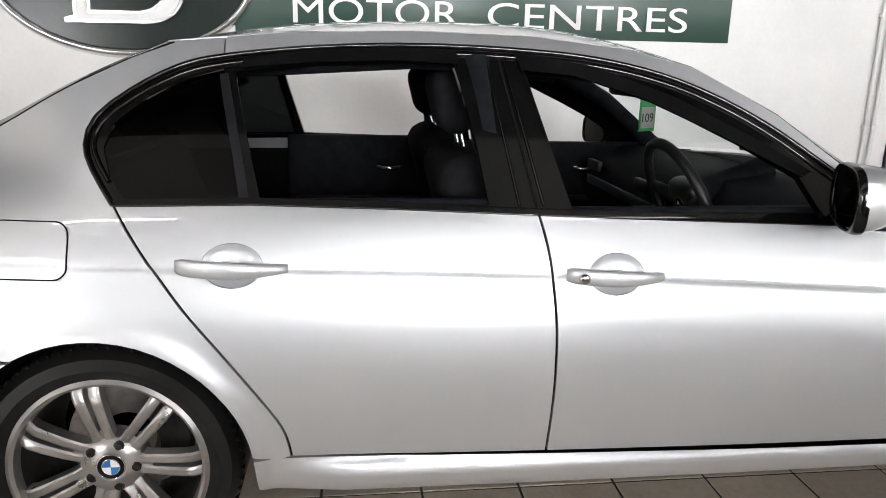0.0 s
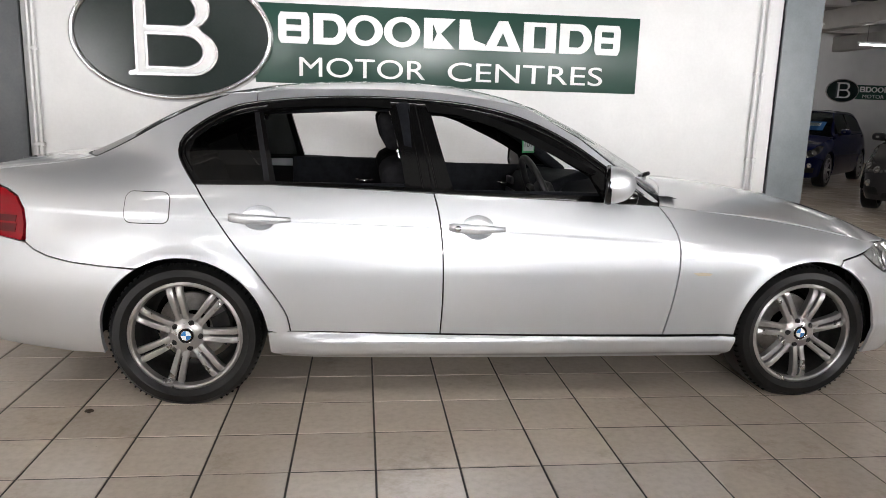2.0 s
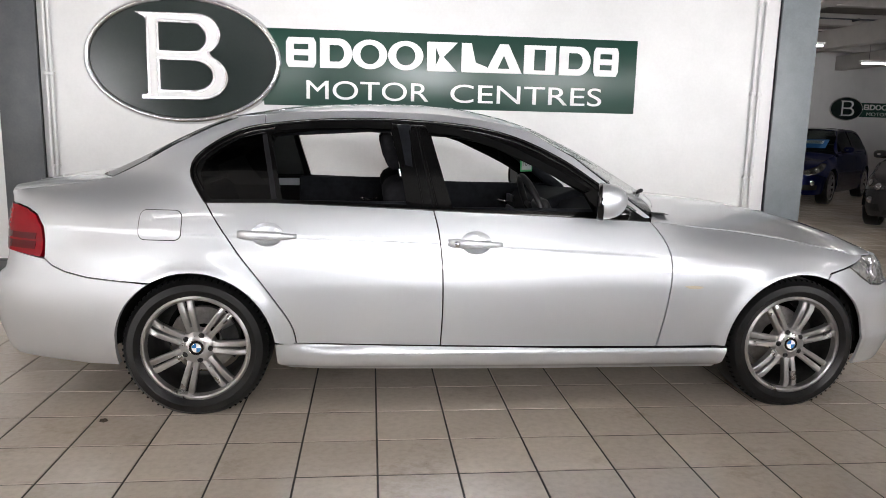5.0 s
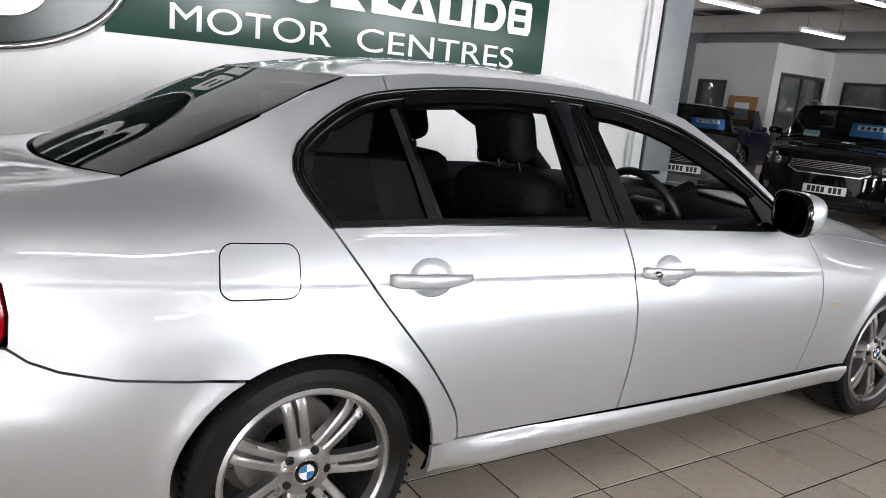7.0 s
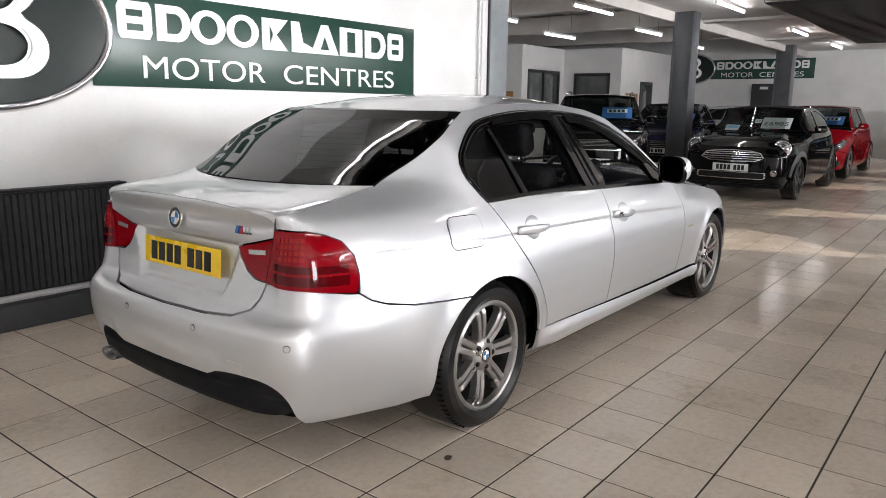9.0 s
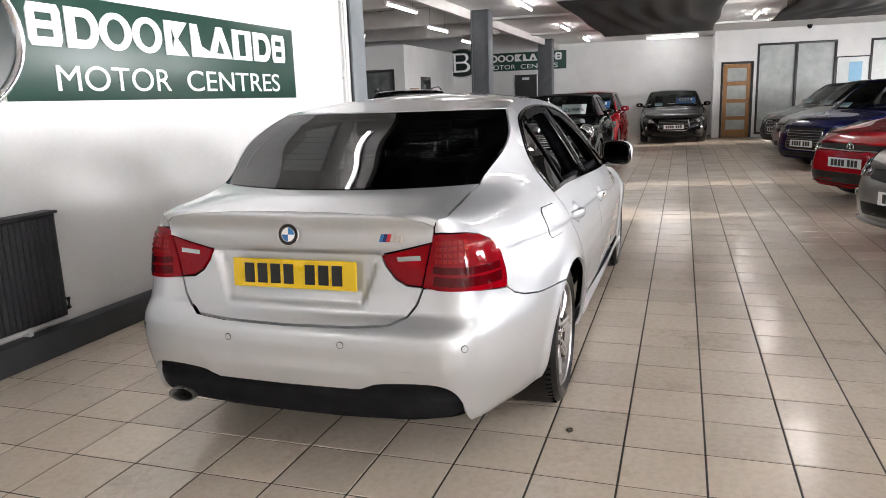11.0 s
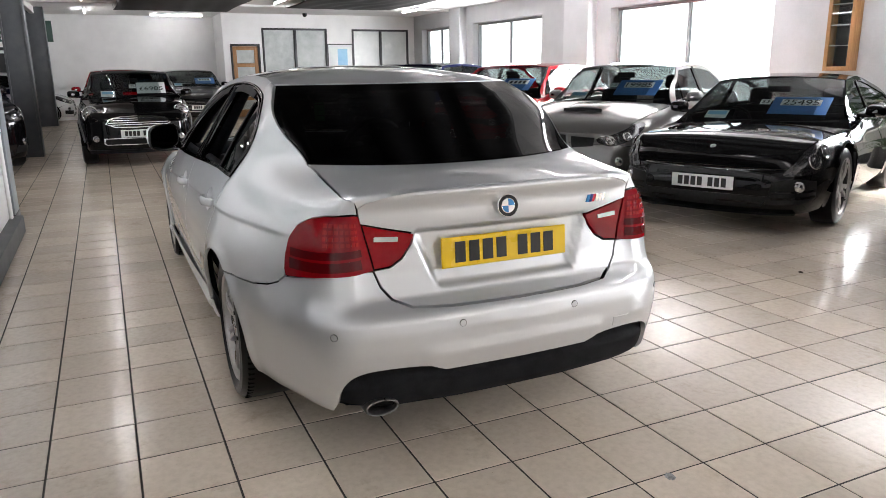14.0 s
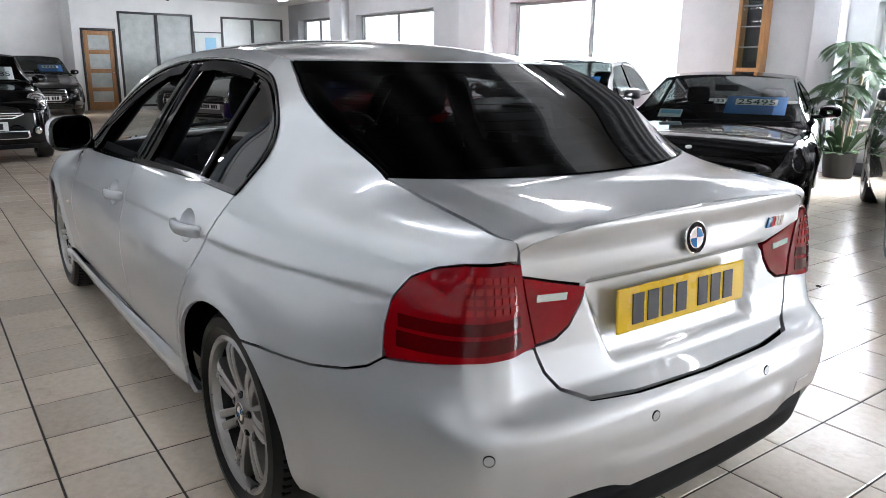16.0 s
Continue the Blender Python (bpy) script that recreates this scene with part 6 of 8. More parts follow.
# wheels: seven twin spokes
def saloon_wheel(cx, sgn, turn, width):
    r, ri = RAD, 0.232
    w = width
    bm = bmesh.new()
    lathe(bm, [(ri - 0.004, w - 0.012), (ri + 0.006, w - 0.004), (0.262, w + 0.010), (0.290, w + 0.006), (0.305, w - 0.010), (0.313, w - 0.022), (r, w - 0.04), (r, 0.04), (0.305, 0.01), (ri, 0.0)], 64)
    for v in bm.verts:
        # flattened where it stands
        v.co.z = max(v.co.z, -HUB + 0.001)
    ty = part("wheel", bm, M["rubber"], CAR, "black low-profile tyre on a twin-spoke alloy rim", angle=32)
    ty.location, ty.scale = (cx, sgn * ((0.838 if cx == 0 else 0.850) - w), HUB), (1, sgn, 1)
    # tread grooves and shoulder blocks
    bm = bmesh.new()
    for i in range(72):
        a = 2 * math.pi * i / 72 + 0.02
        if math.sin(a) * (r + 0.002) < -HUB + 0.02:
            continue
        box(bm, 0.306, 0.3152, w - 0.042, w - 0.013, -0.0035, 0.0035, 0, 1, Matrix.Rotation(-a, 4, "Y"))
    part("tread_edge", bm, M["liner"], ty)
    bm = bmesh.new()
    lathe(bm, [(ri + 0.004, w - 0.004), (ri - 0.006, w + 0.002), (ri - 0.014, w - 0.004), (ri - 0.020, w - 0.03)], 64)
    lip = part("rim", bm, M["alloy"], ty, "silver alloy rim", angle=40)
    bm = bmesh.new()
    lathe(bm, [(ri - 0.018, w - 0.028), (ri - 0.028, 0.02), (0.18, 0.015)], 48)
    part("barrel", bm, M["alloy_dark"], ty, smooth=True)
    bm = bmesh.new()
    n = 7
    for i in range(n):
        a = 2 * math.pi * i / n + turn
        R = Matrix.Rotation(-a, 4, "Y")
        for sd in (-1, 1):
            secs = []
            for t in np.linspace(0, 1, 7):
                rad = 0.058 + (ri - 0.012 - 0.058) * t
                off = sd * (0.0140 + 0.0065 * t)
                hwid = 0.0108 + 0.0030 * t + 0.004 * max(0, 0.15 - t) / 0.15
                y1 = w - 0.028 + 0.016 * math.sin(t * 2.2) - 0.012 * max(0, t - 0.85) / 0.15
                ring = [(rad, y1 - 0.002, off - hwid), (rad, y1 + 0.002, off - hwid * 0.55), (rad, y1 + 0.002, off + hwid * 0.55), (rad, y1 - 0.002, off + hwid), (rad, y1 - 0.035, off + hwid * 0.9), (rad, y1 - 0.035, off - hwid * 0.9)]
                secs.append([tuple(R @ Vector(p)) for p in ring + ring[:1]])
            rg = loft(bm, secs)
        secs = []
        for t in np.linspace(0, 1, 3):
            rad = 0.058 + (0.095 - 0.058) * t
            secs.append([tuple(R @ Vector(p)) for p in ((rad, w - 0.028, -0.018), (rad, w - 0.026, 0.0), (rad, w - 0.028, 0.018))])
        loft(bm, secs)
    bmesh.ops.remove_doubles(bm, verts=bm.verts, dist=1e-5)
    sp_ = part("spokes", bm, M["alloy"], ty, "seven twin spokes", angle=30)
    bm = bmesh.new()
    lathe(bm, [(0.0, w - 0.018), (0.034, w - 0.018), (0.037, w - 0.014), (0.046, w - 0.016), (0.070, w - 0.024), (0.078, w - 0.034), (0.078, w - 0.08)], 48)
    part("hub", bm, M["alloy"], ty, angle=40)
    for i in range(5):
        a = 2 * math.pi * i / 5 + turn + 0.3
        bm = bmesh.new()
        lathe(bm, [(0.0, -0.004), (0.0085, -0.004), (0.0095, 0.0), (0.013, 0.001), (0.013, 0.006)], 12)
        bo = part("wheel_bolt", bm, M["bolt"], ty, angle=40)
        bo.matrix_local = pose(0.057 * math.cos(a), w - 0.018, 0.057 * math.sin(a)) @ pose(0, 0, 0, 180, 0, 0)
    rb = roundel(ty, pose(0, w - 0.018, 0, 0, 0, 180), 0.034, 0.004)
    bm = bmesh.new()
    lathe(bm, [(0.07, 0.075), (0.15, 0.075), (0.152, 0.055), (0.07, 0.055)], 40)
    part("brake_disc", bm, M["disc"], ty, "worn steel brake disc", angle=40)
    bm = bmesh.new()
    secs = []
    for a in np.linspace(-0.5, 0.5, 6):
        secs.append([(q * math.cos(a), y_, q * math.sin(a)) for q, y_ in ((0.09, 0.05), (0.09, 0.115), (0.165, 0.115), (0.165, 0.05), (0.09, 0.05))])
    loft(bm, secs)
    part("brake_caliper", bm, M["alloy_dark"], ty, angle=40)


for cx, tr in ((0.0, 0.883), (WB, 0.31)):
    for sgn in (-1, 1):
        saloon_wheel(cx, sgn, tr if sgn < 0 else tr + 0.4, 0.235 if cx == 0 else 0.225)

# ---- other cars ----
M["car_glass"] = glass("clear_car_glass", (0.50, 0.54, 0.53), 0.02)
M["car_glass_dark"] = glass("tinted_car_glass", (0.22, 0.24, 0.24), 0.02)
M["lamp_unit"] = surface("headlamp_inside", (0.012, 0.012, 0.013), (0.10, 0.10, 0.105), 0.2, 0.6, scale=22, coat=0.6)
M["arch_grey"] = surface("satin_grey_plastic", (0.05, 0.05, 0.052), (0.085, 0.085, 0.088), 0.42, scale=30)
M["round_lamp"] = surface("round_headlamp_lens", (0.12, 0.12, 0.125), (0.62, 0.63, 0.64), 0.14, 0.75, scale=34, coat=0.9)
M["lamp_glow_chrome"] = surface("bright_reflector", (0.22, 0.22, 0.225), (0.55, 0.55, 0.55), 0.15, 0.9, scale=40, coat=0.5)
M["grille_black"] = surface("grille_black", (0.004, 0.004, 0.004), (0.012, 0.012, 0.012), 0.45, spec=0.2, scale=30)


def car_wheel(parent, x, y, r, w, spokes=5, mat="alloy", twin=False, tyre=0.24):
    """Tyre and rim as parts; the outer face looks away from the car."""
    sg = -1 if y < 0 else 1
    ri = r * (1 - tyre)
    bm = bmesh.new()
    lathe(bm, [(ri * 0.97, 0.5 * w), (ri * 1.02, 0.5 * w), (r * 0.9, 0.52 * w), (r * 0.985, 0.43 * w), (r, 0.30 * w), (r, -0.30 * w), (r * 0.985, -0.43 * w), (r * 0.9, -0.5 * w), (ri, -0.45 * w)], 36)
    ty = part("wheel", bm, M["rubber"], parent, "black tyre on an alloy rim", angle=40)
    ty.location, ty.scale = (x, y, r), (1, sg, 1)
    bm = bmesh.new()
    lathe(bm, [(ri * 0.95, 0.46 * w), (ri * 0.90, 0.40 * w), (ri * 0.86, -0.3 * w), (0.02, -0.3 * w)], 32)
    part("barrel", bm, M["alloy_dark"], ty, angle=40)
    bm = bmesh.new()
    n = spokes * (2 if twin else 1)
    for i in range(n):
        a = 2 * math.pi * (i + (0.22 * (1 if i % 2 else -1) if twin else 0)) / n
        wd = min(0.034, 0.19 / n)
        R = Matrix.Rotation(-a, 4, "Y")
        secs = []
        for t in (0.0, 0.5, 1.0):
            rad, k = 0.04 + (ri * 0.95 - 0.04) * t, wd * (1.15 - 0.35 * t + 0.25 * t * t)
            yy = w * (0.40 + 0.06 * math.sin(t * 2.6))
            ring = [(rad, yy - 0.03, -k), (rad, yy - 0.004, -k), (rad, yy, -k * 0.6), (rad, yy, k * 0.6), (rad, yy - 0.004, k), (rad, yy - 0.03, k)]
            secs.append([tuple(R @ Vector(p)) for p in ring])
        loft(bm, secs)
    lathe(bm, [(0.0, 0.45 * w), (0.035, 0.445 * w), (0.065, 0.40 * w), (0.07, 0.25 * w)], 20)
    lathe(bm, [(ri * 0.995, 0.505 * w), (ri * 0.95, 0.515 * w), (ri * 0.92, 0.40 * w)], 36)
    part("rim", bm, M[mat], ty, "alloy spokes", angle=35)
    return ty


def hall_car(at, rz, label, category="car", L=4.2, W=1.76, H=1.46, paint_mat=None, hood=0.93, belt=0.96, nose_z=0.72, cowl=1.10, ws_top=1.80, roof_end=3.35, tail_z=1.0, wheel_r=0.315, wb=2.55, fo=0.82, face="mouth", lamps="swept", roof_mat=None, price=None, rails=False, deck=False, spokes=5, scoop=False, twin=False, rim="alloy", blunt=0.0, number=None, arch_mat=None, tuck=0.0):
    """A parked car that looks along -x from its root at the nose; x runs back from the nose."""
    c = root("parked_car", at, rz, label=label, category=category, group="cars for sale")
    hw, pm = W / 2, paint_mat
    rm = roof_mat or pm
    fx, rx, ra = fo, fo + wb, wheel_r + 0.042
    b = blunt
    plan = curve_pts([(0, 0), (0.012, 0.35 * hw), (0.05 - 0.02 * b, (0.62 + 0.06 * b) * hw), (0.16 - 0.05 * b, (0.82 + 0.03 * b) * hw), (0.38, 0.935 * hw), (0.75, 0.985 * hw), (1.2, hw), (L - 1.2, hw), (L - 0.6, 0.975 * hw), (L - 0.25, 0.9 * hw), (L - 0.07, 0.7 * hw), (L - 0.01, 0.35 * hw), (L, 0)], 0.03)
    arc = np.concatenate([[0], np.cumsum(np.hypot(*np.diff(plan, axis=0).T))])
    tan = np.gradient(plan, arc, axis=0)
    nor = np.stack([-tan[:, 1], tan[:, 0]], 1)
    smax = arc[-1]
    def hz(x):
        """Height of the bonnet's edge."""
        return np.interp(x, [0.0, 0.16, 0.42, 0.75, cowl], [nose_z - 0.05, nose_z - 0.02, nose_z + 0.06, nose_z + 0.06 + 0.45 * (hood - nose_z - 0.06), hood])
    low = [(0.15, -0.08), (0.22, -0.045), (0.30, -0.028), (0.45, -0.010), (0.58, 0.0)]
    def wing(h):
        return low + [(h - 0.20, -0.004), (h - 0.12, -0.018), (h - 0.05, -0.048), (h, -0.10), (h + 0.06, -0.19), (1.8, -1.2)]
    t_nose = [(0.15, -0.10), (0.21, -0.035), (0.28, -0.004), (0.36, 0.0), (0.46, -0.004), (nose_z - 0.17, -0.022), (nose_z - 0.09, -0.055), (nose_z - 0.04, -0.095), (nose_z, -0.15), (1.8, -1.6)]
    t_side = low + [(belt - 0.24, -0.002), (belt - 0.215, -0.010), (belt - 0.12, -0.026), (belt - 0.04, -0.044), (belt, -0.06), (belt + 0.02, -0.075 - tuck), (H, -0.075 - tuck - (H - belt) * 0.46), (H + 0.3, -0.075 - tuck - (H + 0.3 - belt) * 0.46)]
    t_tail = [(0.15, -0.10), (0.25, -0.02), (0.40, 0.0), (0.58, -0.004), (0.62, -0.035), (0.85, -0.06), (tail_z, -0.10), (1.8, -0.10 - (1.8 - tail_z) * 0.9)]
    sx_ = lambda x: np.interp(x, plan[:, 0], arc)
    front = plan[:, 0] < 0.5
    sh_ = lambda h: np.interp(h * hw, plan[front, 1], arc[front])
    st = [(0.0, t_nose), (sx_(0.10), t_nose), (sx_(0.42), wing(hz(0.42))), (sx_(0.75), wing(hz(0.75))), (sx_(cowl - 0.05), wing(hood + 0.02)), (sx_(cowl + 0.5), t_side), (sx_(L - 0.75), t_side), (sx_(L - 0.12), t_tail), (smax, t_tail)]
    sd = np.array([q[0] for q in st])
    zz = np.linspace(0.15, 1.8, 166)
    tab = np.stack([np.interp(zz, [p[0] for p in t], [p[1] for p in t]) for _, t in st])
    tab[:, 1:-1] = 0.25 * tab[:, :-2] + 0.5 * tab[:, 1:-1] + 0.25 * tab[:, 2:]
    def wrap(s, z):
        s, z = np.asarray(s, float), np.asarray(z, float)
        a = np.clip(np.abs(s), 0, smax - 1e-6)
        k = np.clip(np.searchsorted(sd, a, side="right") - 1, 0, len(sd) - 2)
        t = (a - sd[k]) / (sd[k + 1] - sd[k])
        t = t * t * (3 - 2 * t)
        f = np.clip((z - zz[0]) / (zz[1] - zz[0]), 0, len(zz) - 1.001)
        i = f.astype(int)
        u = f - i
        d = (tab[k, i] * (1 - u) + tab[k, i + 1] * u) * (1 - t) + (tab[k + 1, i] * (1 - u) + tab[k + 1, i + 1] * u) * t
        x, h = np.interp(a, arc, plan[:, 0]), np.interp(a, arc, plan[:, 1])
        for wx in (fx, rx):
            d = d + np.where(h > 0.5, 0.014 * np.exp(-((np.hypot(x - wx, z - wheel_r) - ra) / 0.04) ** 2), 0)
        return np.stack([x + np.interp(a, arc, nor[:, 0]) * d, -np.sign(s + 1e-12) * np.maximum(0.0, h + np.interp(a, arc, nor[:, 1]) * d), z], 1)
    def at_side(x, z):
        p = wrap(np.array([sx_(x)]), np.array([z]))[0]
        return (float(p[0]), float(-p[1]), float(p[2]))
    def pts(l):
        """(x, z) or ('h', half share, z) to places on the skin."""
        return [(float(sh_(q[1])), q[2]) if q[0] == "h" else (float(sx_(q[0])), q[1]) for q in l]
    def pair(name, poly, mat, parent=c, **kw):
        kw.setdefault("step", 0.06)
        return [panel(name, wrap, poly, mat, parent, mirror=m, **kw) for m in (False, True)]
    def across(name, half, mat, parent=c, lift=0.004, flange=0.006, label=""):
        """A panel over the middle of the nose, from its right half."""
        p = [(float(sh_(h)), z) for h, z in half]
        return panel(name, wrap, p + [(-a, z) for a, z in reversed(p)], mat, parent, step=0.05, gap=0, flange=flange, lift=lift, label=label)
    def arch(wx, a0, a1, n=14):
        return [tuple(p) for p in arc_pts(wx, wheel_r, ra, a0, a1, n)]
    # bumper, side, cabin frame
    seam = [(-0.002, nose_z - 0.14), (float(sx_(0.14)), nose_z - 0.15)]
    c150 = arch(fx, 150, 150, 1)[0]
    pair("front_bumper", seam + pts([(fx - ra - 0.03, c150[1] + 0.03), c150] + arch(fx, 152, 176, 6) + [(fx - ra - 0.01, 0.21), (0.25, 0.19)]) + [(-0.002, 0.19)], pm)
    bz = wheel_r * 0.62
    sidep = [(-0.002, nose_z - 0.136), (float(sx_(0.14)), nose_z - 0.146)] + pts([(fx - ra - 0.028, c150[1] + 0.035), (c150[0] + 0.004, c150[1] + 0.005)] + arch(fx, 146, 6, 16) + [(fx + ra + 0.01, bz), (rx - ra - 0.01, bz)] + arch(rx, 174, 6, 18) + [(rx + ra + 0.01, 0.24)]) + [(smax - 0.001, 0.24), (smax - 0.001, tail_z - 0.03)]
    beltline = [(L - 0.14, tail_z - 0.01), (L - 0.5, belt + 0.035), (roof_end - 0.3, belt + 0.02), (cowl + 0.5, belt), (cowl + 0.12, hood + 0.015)]
    sidep += pts(beltline + [(x, float(hz(x))) for x in (cowl, 0.75, 0.42, 0.16)]) + [(-0.002, nose_z - 0.05)]
    pair("body_side", sidep, pm)
    rear = (L - 0.20, tail_z + 0.02) if not deck else (roof_end + 0.52, belt + 0.05)
    rail = [(ws_top, H - 0.065), (ws_top + 0.3, H - 0.045), ((ws_top + roof_end) / 2, H - 0.035), (roof_end - 0.25, H - 0.05), (roof_end, H - 0.085)]
    bl = [p for p in beltline if p[0] < rear[0] - 0.12]
    frame_ = [(cowl + 0.12, hood + 0.02), ((cowl + ws_top) / 2 + 0.06, (hood + H) / 2 + 0.01)] + rail + [((roof_end + rear[0]) / 2 + 0.04, (H + rear[1]) / 2 - 0.03), rear] + [(x, z + 0.006) for x, z in bl[:-1]]
    dlo_ = inset(np.array(frame_), 0.045)
    dlo_[:, 0] = np.clip(dlo_[:, 0], cowl + 0.28, rear[0] - 0.2)
    fr = pair("cabin_frame", pts(frame_), rm if roof_mat is None else pm, holes=[pts([tuple(p) for p in dlo_])], step=0.05, gap=0.001)
    for o in pair("side_window", pts([tuple(p) for p in inset(dlo_, -0.004)]), M["car_glass_dark"], gap=0, flange=0, lift=-0.008):
        pass
    xm = (ws_top + roof_end) / 2 - 0.02
    pair("pillar", pts([(xm - 0.05, belt + 0.02), (xm + 0.05, belt + 0.02), (xm + 0.02, H - 0.06), (xm - 0.05, H - 0.06)]), M["black_gloss"], gap=0, lift=0.001, flange=0.02)
    for x0 in (cowl + 0.30, xm):
        pair("shut_line", pts([(x0, belt - 0.01), (x0 + 0.006, belt - 0.01), (x0 + 0.006, 0.30), (x0, 0.30)]), M["liner"], gap=0, lift=0.001, flange=0, step=0.12)
    # screens, roof, bonnet
    a_edge = [at_side(x, z) for x, z in frame_[:3]]
    wsp = top_patch([a_edge[0], a_edge[1], a_edge[2]], [(cowl - 0.10, hood + 0.045), ((cowl + ws_top) / 2 - 0.05, (hood + H) / 2 + 0.035), (ws_top - 0.07, H - 0.035)], 2.2)
    patch("windscreen", wsp, M["car_glass"], 0.0, 1.0, -0.97, 0.97, n=12, mv=16, parent=c, label="clear windscreen", thick=0.004)
    r_edge = [at_side(x, z) for x, z in rail]
    rfp = top_patch(r_edge, [(ws_top - 0.07, H - 0.03), (ws_top + 0.3, H - 0.006), ((ws_top + roof_end) / 2, H), (roof_end - 0.25, H - 0.012), (roof_end + 0.05, H - 0.05)], 2.4)
    patch("roof", rfp, rm, n=16, mv=20, parent=c)
    g_edge = [at_side(*rail[-1]), at_side((roof_end + rear[0]) / 2 + 0.04, (H + rear[1]) / 2 - 0.03), at_side(*rear)]
    rgp = top_patch(g_edge, [(roof_end + 0.05, H - 0.05), ((roof_end + rear[0]) / 2 + 0.10, (H + rear[1]) / 2 - 0.01), (rear[0] + 0.07, rear[1] + 0.005)], 2.2)
    patch("rear_window", rgp, M["car_glass_dark"], n=10, mv=14, parent=c, thick=0.004)
    if deck:
        d_edge = [at_side(rear[0], rear[1] - 0.002), at_side(L - 0.3, belt + 0.02), at_side(L - 0.14, tail_z - 0.01)]
        patch("boot_lid", top_patch(d_edge, [(rear[0] + 0.07, rear[1] + 0.004), (L - 0.25, tail_z + 0.03), (L - 0.08, tail_z - 0.01)], 2.4), pm, n=8, mv=14, parent=c)
    h_edge = [at_side(x, float(hz(x))) for x in (0.16, 0.28, 0.42, 0.75, cowl, cowl + 0.10)]
    n0 = wrap(np.array([0.001]), np.array([nose_z - 0.05]))[0]
    crown = 0.045
    h_mid = [(float(n0[0]), nose_z - 0.045), (0.24, nose_z + 0.035), (0.42, float(hz(0.42)) + crown * 0.7), (0.75, float(hz(0.75)) + crown), (cowl - 0.16, hood + crown), (cowl - 0.10, hood + crown)]
    bn = top_patch(h_edge, h_mid, 2.6)
    patch("bonnet", bn, pm, 0.0, 1.0, -0.99, 0.99, n=22, mv=24, parent=c)
    # door mirrors
    for sg in (-1, 1):
        bm = bmesh.new()
        secs = []
        for t in np.linspace(0, 1, 7):
            k = math.sqrt(max(0.0, 1 - (t * 0.97) ** 2.2))
            secs.append([(0.14 - 0.13 * t, 0.10 + 0.095 * k * math.copysign(abs(math.cos(q)) ** 0.7, math.cos(q)), 0.06 + 0.062 * k * math.copysign(abs(math.sin(q)) ** 0.7, math.sin(q))) for q in np.linspace(0, 2 * math.pi, 17)])
        loft(bm, secs)
        bmesh.ops.remove_doubles(bm, verts=bm.verts, dist=1e-5)
        mr = part("door_mirror", bm, pm, c, smooth=True)
        mr.location, mr.scale = (cowl + 0.36, sg * (hw - 0.06), belt + 0.01), (1, sg, 1)
        box_part("mirror_arm", 0.05, 0.12, -0.05, 0.07, 0.0, 0.035, M["black_gloss"], mr, 0.01)
        # lamps
        if lamps == "round":
            bm = bmesh.new()
            lathe(bm, [(0.0, -0.055), (0.04, -0.05), (0.075, -0.03), (0.092, 0.0), (0.096, 0.10)], 28, "x")
            hl = part("headlamp", bm, M["round_lamp"], c, "round clear headlamp in a chrome ring", smooth=True)
            p = at_side(0.27, nose_z - 0.06)
            hl.matrix_local = pose(p[0] - 0.035, sg * (p[1] - 0.075), nose_z - 0.055, 0, 14, sg * -12) @ Matrix.Diagonal((1.0, 1.14, 1.2, 1.0))
            bm = bmesh.new()
            lathe(bm, [(0.088, -0.018), (0.098, -0.024), (0.108, -0.010), (0.110, 0.05)], 28, "x")
            part("ring", bm, M["chrome"], hl, smooth=True)
            bm = bmesh.new()
            lathe(bm, [(0.0, -0.066), (0.03, -0.060), (0.042, -0.048), (0.046, -0.03)], 20, "x")
            part("reflector", bm, M["lamp_glow_chrome"], hl, smooth=True)
        bm = bmesh.new()
        lathe(bm, [(0.0, -0.012), (0.030, -0.010), (0.038, -0.002), (0.044, -0.008), (0.048, 0.0), (0.05, 0.03)], 20, "x")
        fg = part("fog_lamp", bm, M["lamp_glow_chrome"], c, "round front fog lamp", smooth=True)
        fq = 0.72 if lamps == "round" else 0.80
        p = wrap(np.array([sh_(fq)]), np.array([0.42]))[0]
        fg.matrix_local = pose(p[0] - 0.004, sg * abs(p[1]), 0.42, 0, 0, -sg * 22)
        for wx in (fx, rx):
            car_wheel(c, wx, sg * (hw - 0.125), wheel_r, 0.21, spokes, rim, twin)
            bm = bmesh.new()
            lathe(bm, [(ra + 0.006, 0.14), (ra + 0.006, -0.22), (0.05, -0.22)], 20, arc=math.pi)
            wl = part("arch_liner", bm, M["liner"], c)
            wl.location, wl.scale = (wx, sg * (hw - 0.16), wheel_r), (1, sg, 1)
    if arch_mat:
        for wx in (fx, rx):
            pair("arch_trim", pts(arch(wx, 172, 8, 16) + [tuple(p) for p in arc_pts(wx, wheel_r, ra + 0.075, 8, 172, 16)]), M[arch_mat], gap=0, lift=0.006, flange=0.008)
    z = nose_z
    if lamps == "swept":
        shape = [("h", 0.56, z - 0.125), ("h", 0.72, z - 0.165), (0.22, z - 0.13), (0.42, z - 0.045), (0.58, z + 0.045), (0.40, z + 0.045), (0.22, z - 0.015), ("h", 0.74, z - 0.055), ("h", 0.58, z - 0.08)]
        spots = [("h", 0.72, z - 0.11), (0.24, z - 0.07)]
    elif lamps == "oval":
        shape = [("h", 0.68, z - 0.185), ("h", 0.83, z - 0.19), (0.38, z - 0.15), (0.57, z - 0.05), (0.64, z + 0.045), (0.48, z + 0.065), (0.28, z + 0.015), (0.15, z - 0.07)]
